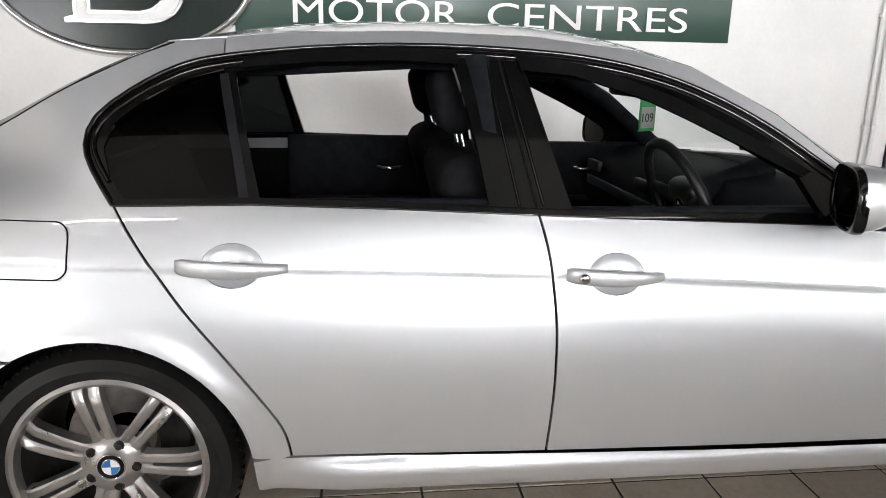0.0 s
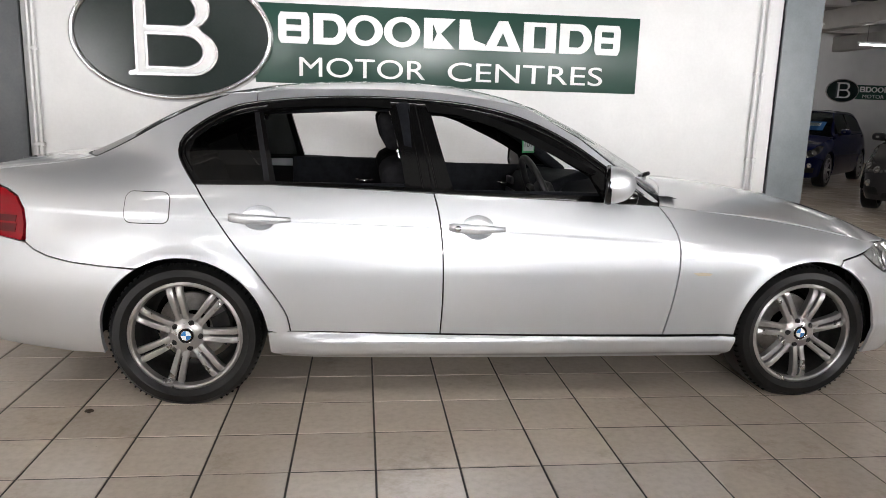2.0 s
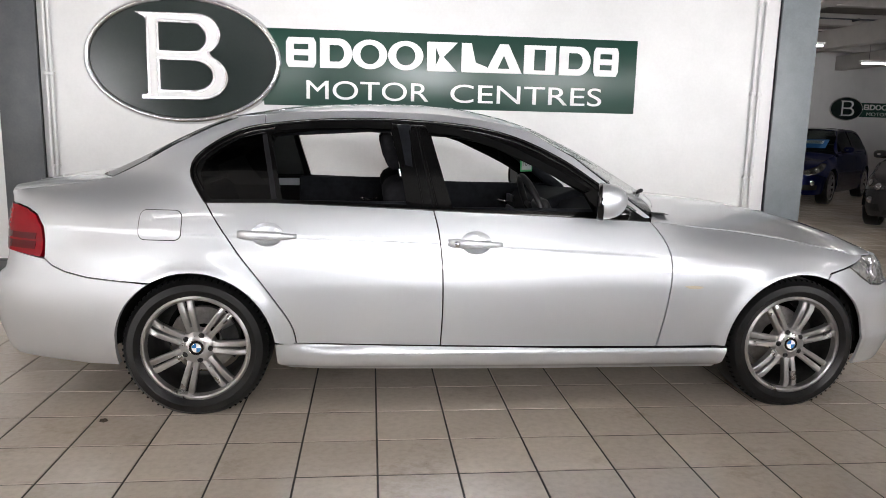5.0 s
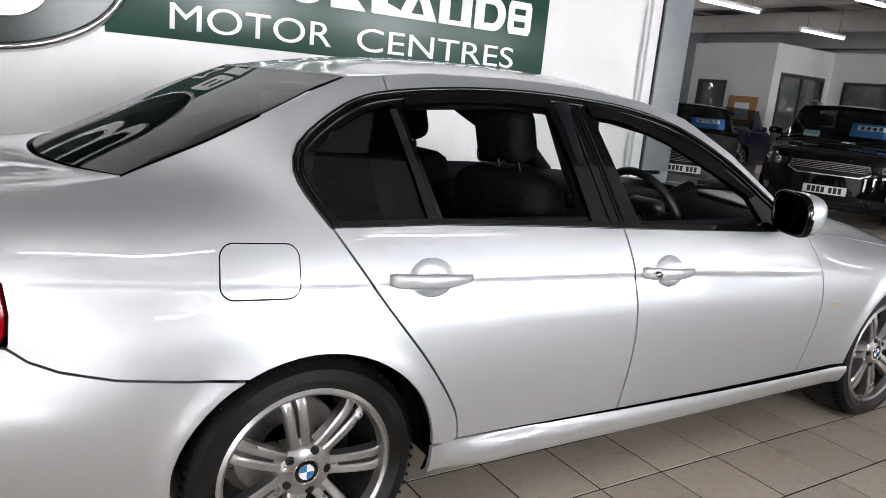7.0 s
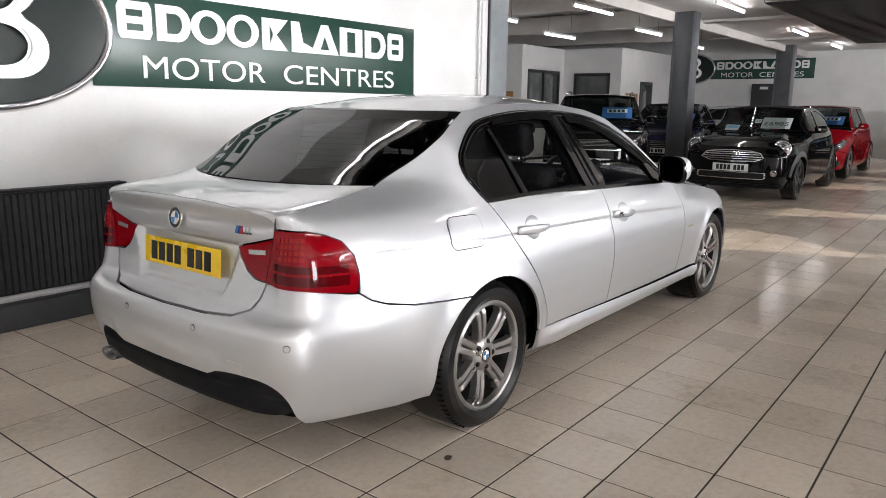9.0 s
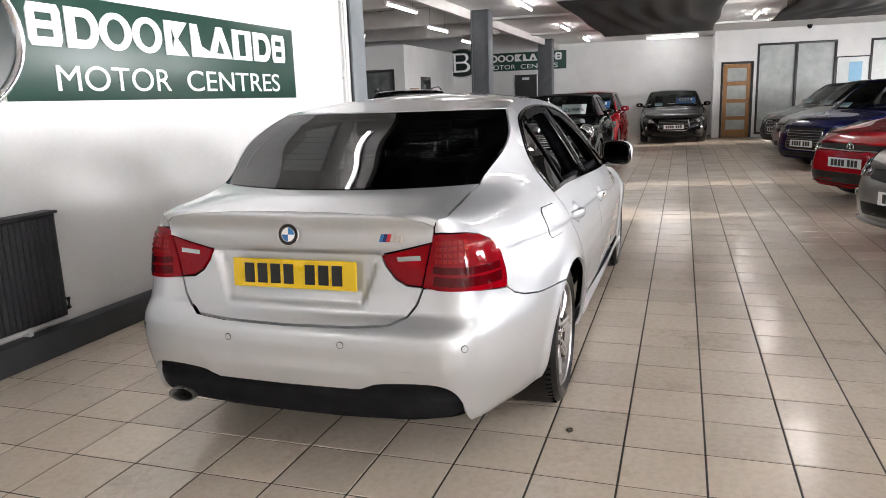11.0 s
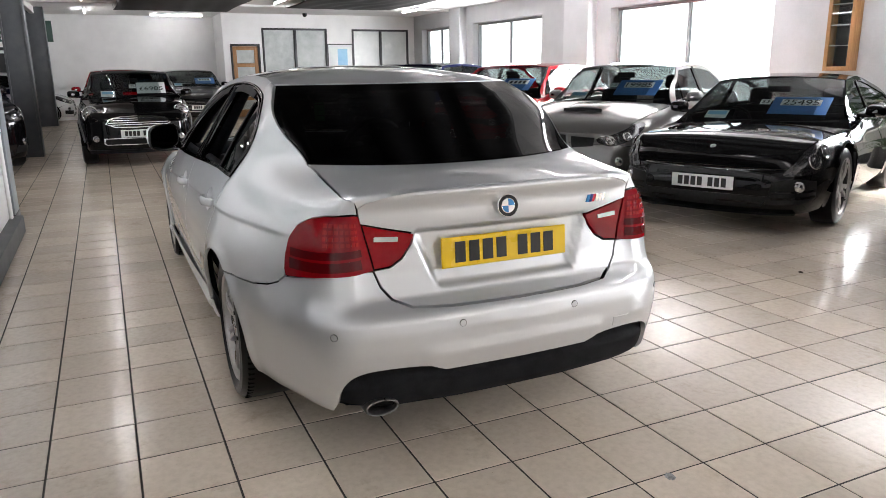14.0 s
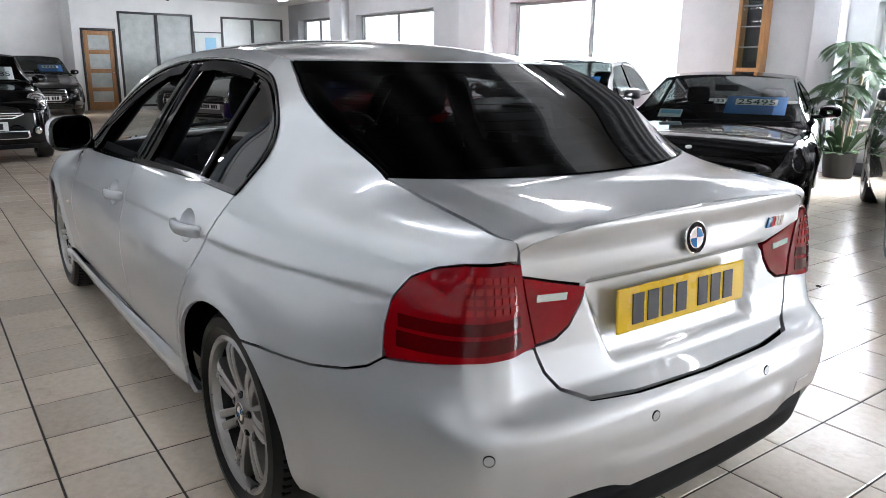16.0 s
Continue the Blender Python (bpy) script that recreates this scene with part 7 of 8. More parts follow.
        spots = [(0.28, z - 0.085), (0.43, z - 0.015)]
    else:
        shape = None
    if shape:
        poly = [tuple(p) for p in curve_pts(pts(shape), 0.04, True)]
        for m, hl in zip((1, -1), pair("headlamp", poly, M["lamp_unit"], gap=0, flange=0.012, lift=0.007, step=0.03, label="clear headlamp unit with round reflectors")):
            for q in pts(spots):
                p0 = wrap(np.array([q[0]]), np.array([q[1]]))[0]
                e = 0.01
                n_ = np.cross(wrap(np.array([q[0] + e]), np.array([q[1]]))[0] - p0, wrap(np.array([q[0]]), np.array([q[1] + e]))[0] - p0)
                n_ = Vector(n_ / np.linalg.norm(n_))
                if n_.x > 0:
                    n_ = -n_
                bm = bmesh.new()
                r0 = 0.048 if lamps == "swept" else 0.062
                lathe(bm, [(0.0, 0.004), (r0 * 0.45, 0.006), (r0 * 0.62, 0.001), (r0 * 0.85, 0.007), (r0, 0.010), (r0 * 1.06, 0.002)], 20, "z")
                rf = part("reflector", bm, M["lamp_glow_chrome"], hl, smooth=True)
                pv = Vector((p0[0], p0[1] * m, p0[2]))
                nv = Vector((n_.x, n_.y * m, n_.z))
                rf.matrix_local = Matrix.Translation(pv + nv * 0.006) @ nv.to_track_quat("Z", "Y").to_matrix().to_4x4()
    # nose
    G, C = M["grille_black"], M["chrome"]
    def bars(half, z0, z1, n, parent, mat=C, t=0.008):
        for i in range(n):
            q = z0 + (z1 - z0) * (i + 1) / (n + 1)
            across("grille_bar", [(0.0, q), (half, q), (half, q + t), (0.0, q + t)], mat, parent, 0.009, 0.004)
    plate_z = 0.45
    if face == "coupe":
        across("lower_intake", [(0, 0.235), (0.52, 0.25), (0.60, 0.34), (0, 0.34)], G)
        for o in pair("side_intake", pts([("h", 0.56, 0.27), ("h", 0.84, 0.28), (0.33, 0.33), (0.30, 0.46), ("h", 0.80, 0.485), ("h", 0.60, 0.46)]), G, gap=0, lift=0.003, flange=0.006):
            pass
        for q in (0.315, 0.365):
            pair("intake_slat", pts([("h", 0.60, q), (0.30, q + 0.01), (0.30, q + 0.026), ("h", 0.60, q + 0.014)]), pm, gap=0, lift=0.010, flange=0.008)
        pair("light_strip", pts([("h", 0.20, z - 0.165), ("h", 0.62, z - 0.15), ("h", 0.62, z - 0.142), ("h", 0.20, z - 0.157)]), M["lamp_glow_chrome"], gap=0, lift=0.004, flange=0.003)
        across("splitter", [(0, 0.20), (0.80, 0.205), (0.80, 0.22), (0, 0.215)], pm, lift=0.03, flange=0.03)
        bm = bmesh.new()
        lathe(bm, [(0, 0.004), (0.022, 0.003), (0.026, 0)], 14, "z")
        em = part("emblem", bm, M["alloy"], c, "small shield emblem", smooth=True)
        p0 = bn(np.array([0.10]), np.array([0.0]))[0]
        em.matrix_local = pose(p0[0], 0, p0[2] + 0.003, 0, -28, 0)
        plate_z = 0.43
    elif face == "scoop":
        fr_ = across("grille_frame", [(0, z - 0.235), (0.17, z - 0.235), (0.22, z - 0.19), (0.16, z - 0.055), (0, z - 0.05)], M["lamp_clear"], label="silver frame round the middle grille")
        across("grille", [(0, z - 0.222), (0.15, z - 0.222), (0.19, z - 0.185), (0.135, z - 0.068), (0, z - 0.063)], G, fr_, 0.008)
        across("emblem", [(0, z - 0.12), (0.06, z - 0.115), (0.06, z - 0.10), (0, z - 0.095)], C, fr_, 0.014)
        pair("side_grille", pts([("h", 0.25, z - 0.19), ("h", 0.52, z - 0.165), ("h", 0.52, z - 0.085), ("h", 0.21, z - 0.075)]), G, gap=0, lift=0.004, flange=0.006)
        across("lower_intake", [(0, 0.26), (0.58, 0.265), (0.62, 0.37), (0, 0.37)], G)
        across("splitter", [(0, 0.195), (0.86, 0.21), (0.86, 0.225), (0, 0.212)], pm, lift=0.035, flange=0.035)
        plate_z = 0.43
    elif face == "line":
        g = across("grille", [(0, z - 0.13), (0.62, z - 0.125), (0.60, z - 0.065), (0, z - 0.06)], G)
        across("grille_line", [(0, z - 0.135), (0.62, z - 0.131), (0.62, z - 0.122), (0, z - 0.126)], C, g, 0.008)
        bm = bmesh.new()
        lathe(bm, [(0.042, 0.0), (0.048, -0.008), (0.056, 0.0)], 24, "x")
        for a in (-22, 22):
            box(bm, -0.006, 0.0, -0.006, 0.006, -0.042, 0.042, 0, 1, Matrix.Rotation(radians(a), 4, "X"))
        em = part("emblem", bm, C, c, "round chrome emblem", smooth=True)
        p0 = wrap(np.array([0.001]), np.array([z - 0.09]))[0]
        em.location = (p0[0] - 0.008, 0, z - 0.09)
        across("lower_intake", [(0, 0.25), (0.66, 0.26), (0.80, 0.37), (0, 0.375)], G)
        across("intake_line", [(0, 0.225), (0.80, 0.235), (0.80, 0.243), (0, 0.234)], M["black_gloss"], lift=0.012)
        plate_z = 0.49
    elif face == "oval":
        fr_ = across("grille_frame", [(0, z - 0.262), (0.40, z - 0.252), (0.55, z - 0.20), (0.48, z - 0.125), (0.30, z - 0.094), (0, z - 0.085)], C, label="chrome oval grille frame")
        across("grille", [(0, z - 0.250), (0.38, z - 0.241), (0.525, z - 0.198), (0.46, z - 0.134), (0.29, z - 0.105), (0, z - 0.097)], G, fr_, 0.008)
        for q, hh in ((z - 0.130, 0.42), (z - 0.160, 0.47), (z - 0.190, 0.50), (z - 0.220, 0.46)):
            across("grille_bar", [(0, q), (hh, q), (hh, q + 0.010), (0, q + 0.010)], C, fr_, 0.014, 0.005)
        fr2 = across("lower_frame", [(0, 0.315), (0.55, 0.32), (0.60, 0.345), (0.59, 0.42), (0, 0.42)], C, label="chrome frame of the lower intake")
        across("lower_intake", [(0, 0.325), (0.545, 0.33), (0.57, 0.345), (0.565, 0.41), (0, 0.41)], G, fr2, 0.009)
        across("splitter", [(0, 0.20), (0.85, 0.21), (0.85, 0.26), (0, 0.25)], M["black_plastic"], lift=0.02, flange=0.02)
        plate_z = 0.485
    elif face == "vee":
        fr_ = across("grille_frame", [(0, 0.25), (0.44, 0.255), (0.47, 0.40), (0.56, z - 0.15), (0.60, z - 0.065), (0, z - 0.065)], M["lamp_clear"], label="satin silver grille frame")
        g = across("grille", [(0, z - 0.15), (0.48, z - 0.145), (0.53, z - 0.085), (0, z - 0.085)], G, fr_, 0.008)
        bars(0.5, z - 0.15, z - 0.08, 2, fr_)
        across("lower_intake", [(0, 0.265), (0.40, 0.27), (0.43, 0.385), (0, 0.385)], G, fr_, 0.008)
        bm = bmesh.new()
        lathe(bm, [(0.046, 0.0), (0.052, -0.008), (0.060, 0.0)], 24, "x")
        for a in (-22, 22):
            box(bm, -0.006, 0.0, -0.006, 0.006, -0.046, 0.046, 0, 1, Matrix.Rotation(radians(a), 4, "X"))
        em = part("emblem", bm, C, c, "round chrome emblem", smooth=True)
        em.location = (wrap(np.array([0.001]), np.array([z - 0.11]))[0][0] - 0.016, 0, z - 0.11)
        pair("side_intake", pts([("h", 0.62, 0.28), (0.24, 0.29), (0.24, 0.38), ("h", 0.60, 0.39)]), G, gap=0, lift=0.004, flange=0.006)
    else:
        wide = 0.52 if face == "wide" else 0.44
        zb = z - 0.24 if face == "wide" else 0.34
        fr_ = across("grille_frame", [(0, zb), (wide * 0.8, zb), (wide + 0.03, zb + 0.06), (wide, z - 0.075), (0, z - 0.065)], C, label="chrome grille frame")
        across("grille", [(0, zb + 0.014), (wide * 0.77, zb + 0.014), (wide, zb + 0.066), (wide - 0.03, z - 0.09), (0, z - 0.08)], G, fr_, 0.008)
        bars(wide - 0.02, zb + 0.05, z - 0.08, 4 if face == "wide" else 6, fr_, M["alloy"], 0.005)
        pair("side_intake", pts([("h", 0.62, 0.27), (0.26, 0.28), (0.26, 0.38), ("h", 0.66, 0.37)]), G, gap=0, lift=0.004, flange=0.006)
        across("lower_intake", [(0, 0.225), (0.60, 0.23), (0.56, 0.31), (0, 0.31)], G)
        plate_z = 0.45
    p0 = wrap(np.array([0.001]), np.array([plate_z]))[0]
    plate(c, "number_plate", (p0[0] - 0.022, 0, plate_z), -90)
    if scoop:
        bm = bmesh.new()
        secs = []
        for t, zo in ((0, 0.045), (0.3, 0.05), (0.7, 0.035), (1.0, 0.0)):
            xx = 0.68 + 0.36 * t
            zb = float(bn(np.array([0.55 + 0.3 * t]), np.array([0.0]))[0][2])
            secs.append([(xx, yy, zb - 0.02 + (zo + 0.02) * (1 - (abs(yy) / 0.26) ** 6)) for yy in np.linspace(-0.26, 0.26, 15)])
        loft(bm, secs)
        sc = part("bonnet_scoop", bm, pm, c, "raised bonnet scoop with a dark mouth", smooth=True)
        zb = float(bn(np.array([0.55]), np.array([0.0]))[0][2])
        box_part("scoop_mouth", 0.672, 0.70, -0.235, 0.235, zb - 0.02, zb + 0.034, M["grille_black"], sc, 0.010)
    if rails:
        for sg in (-1, 1):
            tube_part("roof_rail", [(p[0], sg * (p[1] - 0.03), p[2] + q) for p, q in zip(r_edge, (0.03, 0.07, 0.07, 0.07, 0.03))], 0.014, M["black_gloss"], c, n=6)
    # wipers
    for yy in (-0.35, 0.15):
        tube_part("wiper", [(cowl - 0.09, yy + 0.1, hood + 0.055), (cowl - 0.01, yy - 0.38, hood + 0.075)], 0.008, M["black_plastic"], c, n=5)
    # cabin
    box_part("cabin_floor", cowl + 0.1, L - 0.5, -hw * 0.82, hw * 0.82, 0.25, 0.42, M["trim_dark"], c, 0.03)
    box_part("dashboard", cowl - 0.04, cowl + 0.42, -hw * 0.80, hw * 0.80, hood - 0.22, hood - 0.02, M["trim_dark"], c, 0.06, seg=3)
    for sg in (-1, 1):
        bm = bmesh.new()
        for x0, x1, wd, z0, z1, lean in ((ws_top + 0.05, ws_top + 0.55, 0.25, 0.42, 0.58, 0), (ws_top + 0.42, ws_top + 0.56, 0.24, 0.5, H - 0.32, -14), (ws_top + 0.60, ws_top + 0.68, 0.12, H - 0.33, H - 0.15, -14)):
            mm = Matrix.Translation((x0, sg * hw * 0.42, z0)) @ Matrix.Rotation(radians(-lean), 4, "Y") @ Matrix.Translation((-x0, 0, -z0))
            box(bm, x0, x1, -wd, wd, z0, z1, 0.05, 3, mm)
        part("front_seat", bm, M["cloth"], c, "dark front seat", angle=50)
    bm = bmesh.new()
    lathe(bm, [(0.175 + 0.014 * math.cos(q), 0.014 * math.sin(q)) for q in np.linspace(0, 2 * math.pi, 9)], 24, "x")
    sw = part("steering_wheel", bm, M["black_plastic"], c, smooth=True)
    sw.matrix_local = pose(cowl + 0.50, hw * 0.40, hood - 0.02, 0, 20, 0)
    box_part("inside_mirror", ws_top - 0.05, ws_top - 0.02, -0.11, 0.11, H - 0.19, H - 0.125, M["black_plastic"], c, 0.012)
    if not deck:
        box_part("rear_bench", roof_end - 0.5, roof_end - 0.3, -hw * 0.68, hw * 0.68, 0.45, H - 0.42, M["cloth"], c, 0.06, seg=3)
    # cards inside the windscreen
    def card(u, v, w, h, mt, lab):
        p = wsp(np.array([u]), np.array([v]))[0]
        q = wsp(np.array([u + 0.1]), np.array([v]))[0]
        lean = math.degrees(math.atan2(q[0] - p[0], q[2] - p[2]))
        bm = bmesh.new()
        box(bm, -w / 2, w / 2, -0.003, 0, -h / 2, h / 2, 0.001, 1)
        pc = part("price_card", bm, M[mt], c, lab)
        pc.matrix_local = pose(p[0] + 0.035, p[1], p[2] - 0.01, 0, 0, -90) @ pose(0, 0, 0, -lean, 0, 0)
        return pc
    if price:
        words, mt = price
        wd, hg = (0.52, 0.30) if mt == "price_blue" else (0.44, 0.26)
        pc = card(0.36, 0.46, wd, hg, mt, "price card inside the windscreen")
        zt = 0.05 if mt == "price_blue" else -0.02
        if mt == "price_blue":
            box_part("price_strip", -0.18, 0.18, -0.006, -0.003, zt - 0.052, zt + 0.052, M["price_white"], pc, 0.001)
        if words:
            text_mesh("price", words, 0.11, M["ink"], pc, Matrix.Translation((0, -0.0075, zt)) @ Matrix.Rotation(radians(90), 4, "X") @ Matrix.Diagonal((1, 1.15, 1, 1)), 0.32 if mt == "price_blue" else 0.36, 0.0008)
        else:
            for i in range(4):
                box_part("price_bar", -0.14 + i * 0.075, -0.14 + i * 0.075 + 0.045, -0.0075, -0.006, zt - 0.035, zt + 0.035, M["ink"], pc)
    if number:
        pc = card(0.42, 0.02, 0.10, 0.09, "price_white", "small white number card")
        text_mesh("number", number, 0.07, M["ink"], pc, Matrix.Translation((0, -0.0045, 0)) @ Matrix.Rotation(radians(90), 4, "X"), 0.07, 0.0008)
    pc = card(0.16, -0.52, 0.21, 0.13, "price_white", "leaflet behind the windscreen")
    box_part("leaflet_picture", -0.09, 0.09, -0.005, -0.003, -0.01, 0.05, M["poster_blue"], pc)
    # tail lamps and rear plate
    pair("tail_lamp", pts([(L - 0.30, tail_z - 0.06), (L - 0.10, tail_z - 0.10), (L - 0.06, tail_z - 0.24), (L - 0.22, tail_z - 0.22)]), M["lamp_red"], gap=0, lift=0.005, flange=0.008)
    plate(c, "number_plate", (L + 0.012, 0, 0.66), 90, mat="plate_yellow")
    return c


PAINT = {k: paint(k + "_paint", col, me, ro, 0.15, 1.0, 1.5 if min(col) > 0.1 else 1.33, 0.5 if min(col) > 0.1 else 0.0) for k, col, me, ro in (
    ("black", (0.004, 0.004, 0.0045), 0.0, 0.3), ("navy", (0.004, 0.006, 0.030), 0.3, 0.3), ("bright_blue", (0.003, 0.006, 0.050), 0.4, 0.3), ("red", (0.30, 0.003, 0.008), 0.0, 0.3),
    ("grey", (0.045, 0.044, 0.046), 0.5, 0.32), ("mid_silver", (0.22, 0.215, 0.21), 0.8, 0.34), ("white", (0.55, 0.55, 0.55), 0.2, 0.3), ("graphite", (0.030, 0.030, 0.033), 0.4, 0.3))}
M["soft_top"] = surface("black_hood_cloth", (0.006, 0.006, 0.006), (0.014, 0.014, 0.014), 0.85, scale=20, fine=400, bumpy=0.2, spec=0.2)

hall_car((8.97, 3.79, 0), 0, "black two-door soft-top small car with round headlamps", L=3.72, W=1.68, H=1.41, paint_mat=PAINT["black"], roof_mat=M["soft_top"], hood=0.95, belt=0.97, nose_z=0.83, cowl=1.10, ws_top=1.55, roof_end=2.75, tail_z=0.98, wheel_r=0.305, wb=2.47, fo=0.70, face="oval", lamps="round", price=("\u00a36985", "price_white"), number="29", twin=True, blunt=1, rim="alloy_dark", arch_mat="arch_grey")
hall_car((8.8, 5.95, 0), 25, "black compact sport utility car with chrome grille", L=4.2, W=1.84, H=1.60, paint_mat=PAINT["black"], hood=1.04, belt=1.07, nose_z=0.88, cowl=1.0, ws_top=1.6, roof_end=3.5, tail_z=1.1, wheel_r=0.335, wb=2.54, fo=0.85, face="wide", price=(None, "price_blue"), rails=True)
hall_car((12.8, 6.55, 0), 10, "dark blue five-door hatchback with a price card", L=4.0, W=1.74, H=1.48, paint_mat=PAINT["navy"], price=(None, "price_blue"))
hall_car((13.3, 3.84, 0), 0, "bright red three-door hatchback", L=3.95, W=1.72, H=1.46, paint_mat=PAINT["red"], price=(None, "price_blue"))
hall_car((17.6, 1.85, 0), 2, "black hatchback with a wide chrome grille at the far wall", L=4.1, W=1.78, H=1.44, paint_mat=PAINT["black"], price=(None, "price_blue"))
hall_car((20.5, 4.95, 0), 90, "white small hatchback parked along the far wall", L=3.6, W=1.64, H=1.44, paint_mat=PAINT["white"], wheel_r=0.29, wb=2.4, fo=0.7, cowl=0.95, ws_top=1.55, roof_end=2.95)
# row along the windows
row = [((1.64, -0.29, 0), -64.5, dict(label="black two-seat sports coupe with oval headlamps and a blue price card", L=4.38, W=1.80, H=1.29, paint_mat=PAINT["black"], hood=0.80, belt=0.88, nose_z=0.70, cowl=1.26, ws_top=2.02, roof_end=2.95, tail_z=0.93, wheel_r=0.335, wb=2.475, fo=0.98, face="coupe", lamps="oval", tuck=0.07, price=("25495", "price_blue"), number="53", spokes=5, twin=True)),
       ((3.62, -0.08, 0), -62, dict(label="silver four-door saloon with a bonnet scoop", L=4.46, W=1.74, H=1.43, paint_mat=PAINT["mid_silver"], hood=0.94, belt=0.96, nose_z=0.74, cowl=1.26, ws_top=1.90, roof_end=3.05, tail_z=1.02, wb=2.54, fo=0.88, face="scoop", scoop=True, deck=True, number="13", price=("19985", "price_blue"))),
       ((6.40, -0.17, 0), -60, dict(label="red five-door hatchback with a slim chrome grille line", L=4.25, W=1.80, H=1.45, paint_mat=PAINT["red"], nose_z=0.76, wb=2.62, fo=0.85, face="line", price=(None, "price_blue"))),
       ((10.4, -0.27, 0), -58, dict(label="dark blue five-door hatchback", L=4.34, W=1.84, H=1.50, paint_mat=PAINT["bright_blue"], nose_z=0.78, wb=2.64, fo=0.85)),
       ((13.0, -0.40, 0), -58, dict(label="pale silver small hatchback", L=3.9, W=1.68, H=1.50, paint_mat=PAINT["mid_silver"], face="wide")),
       ((15.3, -0.40, 0), -58, dict(label="black five-door hatchback beside the office", L=4.1, W=1.74, H=1.47, paint_mat=PAINT["graphite"])),
       ((-0.80, -0.66, 0), -62, dict(label="dark grey sport utility car with chrome grille", L=4.45, W=1.82, H=1.60, paint_mat=PAINT["graphite"], hood=1.04, belt=1.07, nose_z=0.86, cowl=1.05, ws_top=1.75, roof_end=3.6, tail_z=1.1, wheel_r=0.34, wb=2.67, fo=0.85, face="wide"))]
for at, rz, kw in row:
    hall_car(at, rz, **kw)
# cars in the north room
hall_car((8.45, 12.05, 0), 42, "metallic blue three-door hatchback with a silver grille frame", L=4.25, W=1.76, H=1.46, paint_mat=PAINT["bright_blue"], face="vee", spokes=9, number="47", price=("\u00a310985", "price_blue"))
hall_car((8.25, 7.85, 0), 42, "dark grey five-door hatchback with a price card", L=4.06, W=1.78, H=1.44, paint_mat=PAINT["grey"], face="wide", price=("9965", "price_blue"))
hall_car((12.6, 11.35, 0), 14, "blue small hatchback with many-spoked wheels", L=4.0, W=1.72, H=1.48, paint_mat=PAINT["bright_blue"], spokes=10)

# ---- cabin of the saloon ----
def rounded(bm, x0, x1, y0, y1, z0, z1, bev, m=None, seg=3):
    return box(bm, x0, x1, y0, y1, z0, z1, bev, seg, m)


def seat(at, front=True):
    bm = bmesh.new()
    rounded(bm, -0.22, 0.30, -0.25, 0.25, 0.0, 0.17, 0.06)
    base = part("seat_cushion", bm, M["cloth"], CAR, "black cloth seat cushion", angle=60)
    base.location = at
    bm = bmesh.new()
    rounded(bm, -0.09, 0.09, -0.25, 0.25, 0.0, 0.60, 0.07, pose(-0.22, 0, 0.10, 0, -16, 0))
    for e in (-1, 1):
        rounded(bm, -0.05, 0.13, e * 0.235 - 0.045, e * 0.235 + 0.045, 0.05, 0.48, 0.04, pose(-0.22, 0, 0.10, 0, -16, 0))
    part("seat_back", bm, M["cloth"], base, angle=60)
    bm = bmesh.new()
    hm = pose(-0.22, 0, 0.10, 0, -14, 0)
    rounded(bm, -0.055, 0.055, -0.135, 0.135, 0.64, 0.83, 0.05, hm)
    part("head_restraint", bm, M["cloth"], base, "black padded head restraint", angle=60)
    for e in (-0.06, 0.06):
        tube_part("restraint_post", [hm @ Vector((0, e, 0.56)), hm @ Vector((0, e, 0.66))], 0.007, M["chrome"], base)


for yy in (-0.36, 0.36):
    seat((1.27, yy, 0.36))
bm = bmesh.new()
rounded(bm, 0.02, 0.52, -0.62, 0.62, 0.34, 0.52, 0.06)
rs = part("rear_bench", bm, M["cloth"], CAR, "black cloth rear bench", angle=60)
bm = bmesh.new()
rounded(bm, -0.09, 0.08, -0.62, 0.62, 0.0, 0.52, 0.06, pose(0.0, 0, 0.45, 0, -20, 0))
part("bench_back", bm, M["cloth"], rs, angle=60)
for yy in (-0.34, 0.34):
    bm = bmesh.new()
    rounded(bm, -0.05, 0.05, -0.13, 0.13, 0.50, 0.64, 0.045, pose(-0.03, yy, 0.45, 0, -16, 0))
    part("rear_head_restraint", bm, M["cloth"], rs, angle=60)
box_part("parcel_shelf", -0.44, -0.12, -0.58, 0.58, 0.955, 0.985, M["trim_dark"], CAR, 0.01)
# door linings inside
for sgn in (-1, 1):
    for nm, x0, x1, zt in (("rear_door_lining", 0.30, 1.02, 0.956), ("front_door_lining", 1.10, 2.0, 0.934)):
        bm = bmesh.new()
        rounded(bm, x0, x1, min(sgn * 0.775, sgn * 0.735), max(sgn * 0.775, sgn * 0.735), 0.36, zt, 0.015)
        rounded(bm, x0 + 0.03, x1 - 0.05, min(sgn * 0.74, sgn * 0.69), max(sgn * 0.74, sgn * 0.69), 0.62, 0.69, 0.02)
        dl = part(nm, bm, M["trim_dark"], CAR, "dark door lining with armrest", angle=40)
        bm = bmesh.new()
        xm = x0 + 0.62 * (x1 - x0)
        tube(bm, [(xm - 0.055, sgn * 0.728, 0.822), (xm - 0.03, sgn * 0.72, 0.812), (xm + 0.03, sgn * 0.72, 0.812), (xm + 0.055, sgn * 0.728, 0.822)], 0.009, 8)
        part("inner_handle", bm, M["chrome"], dl, "chrome inner door handle", smooth=True)
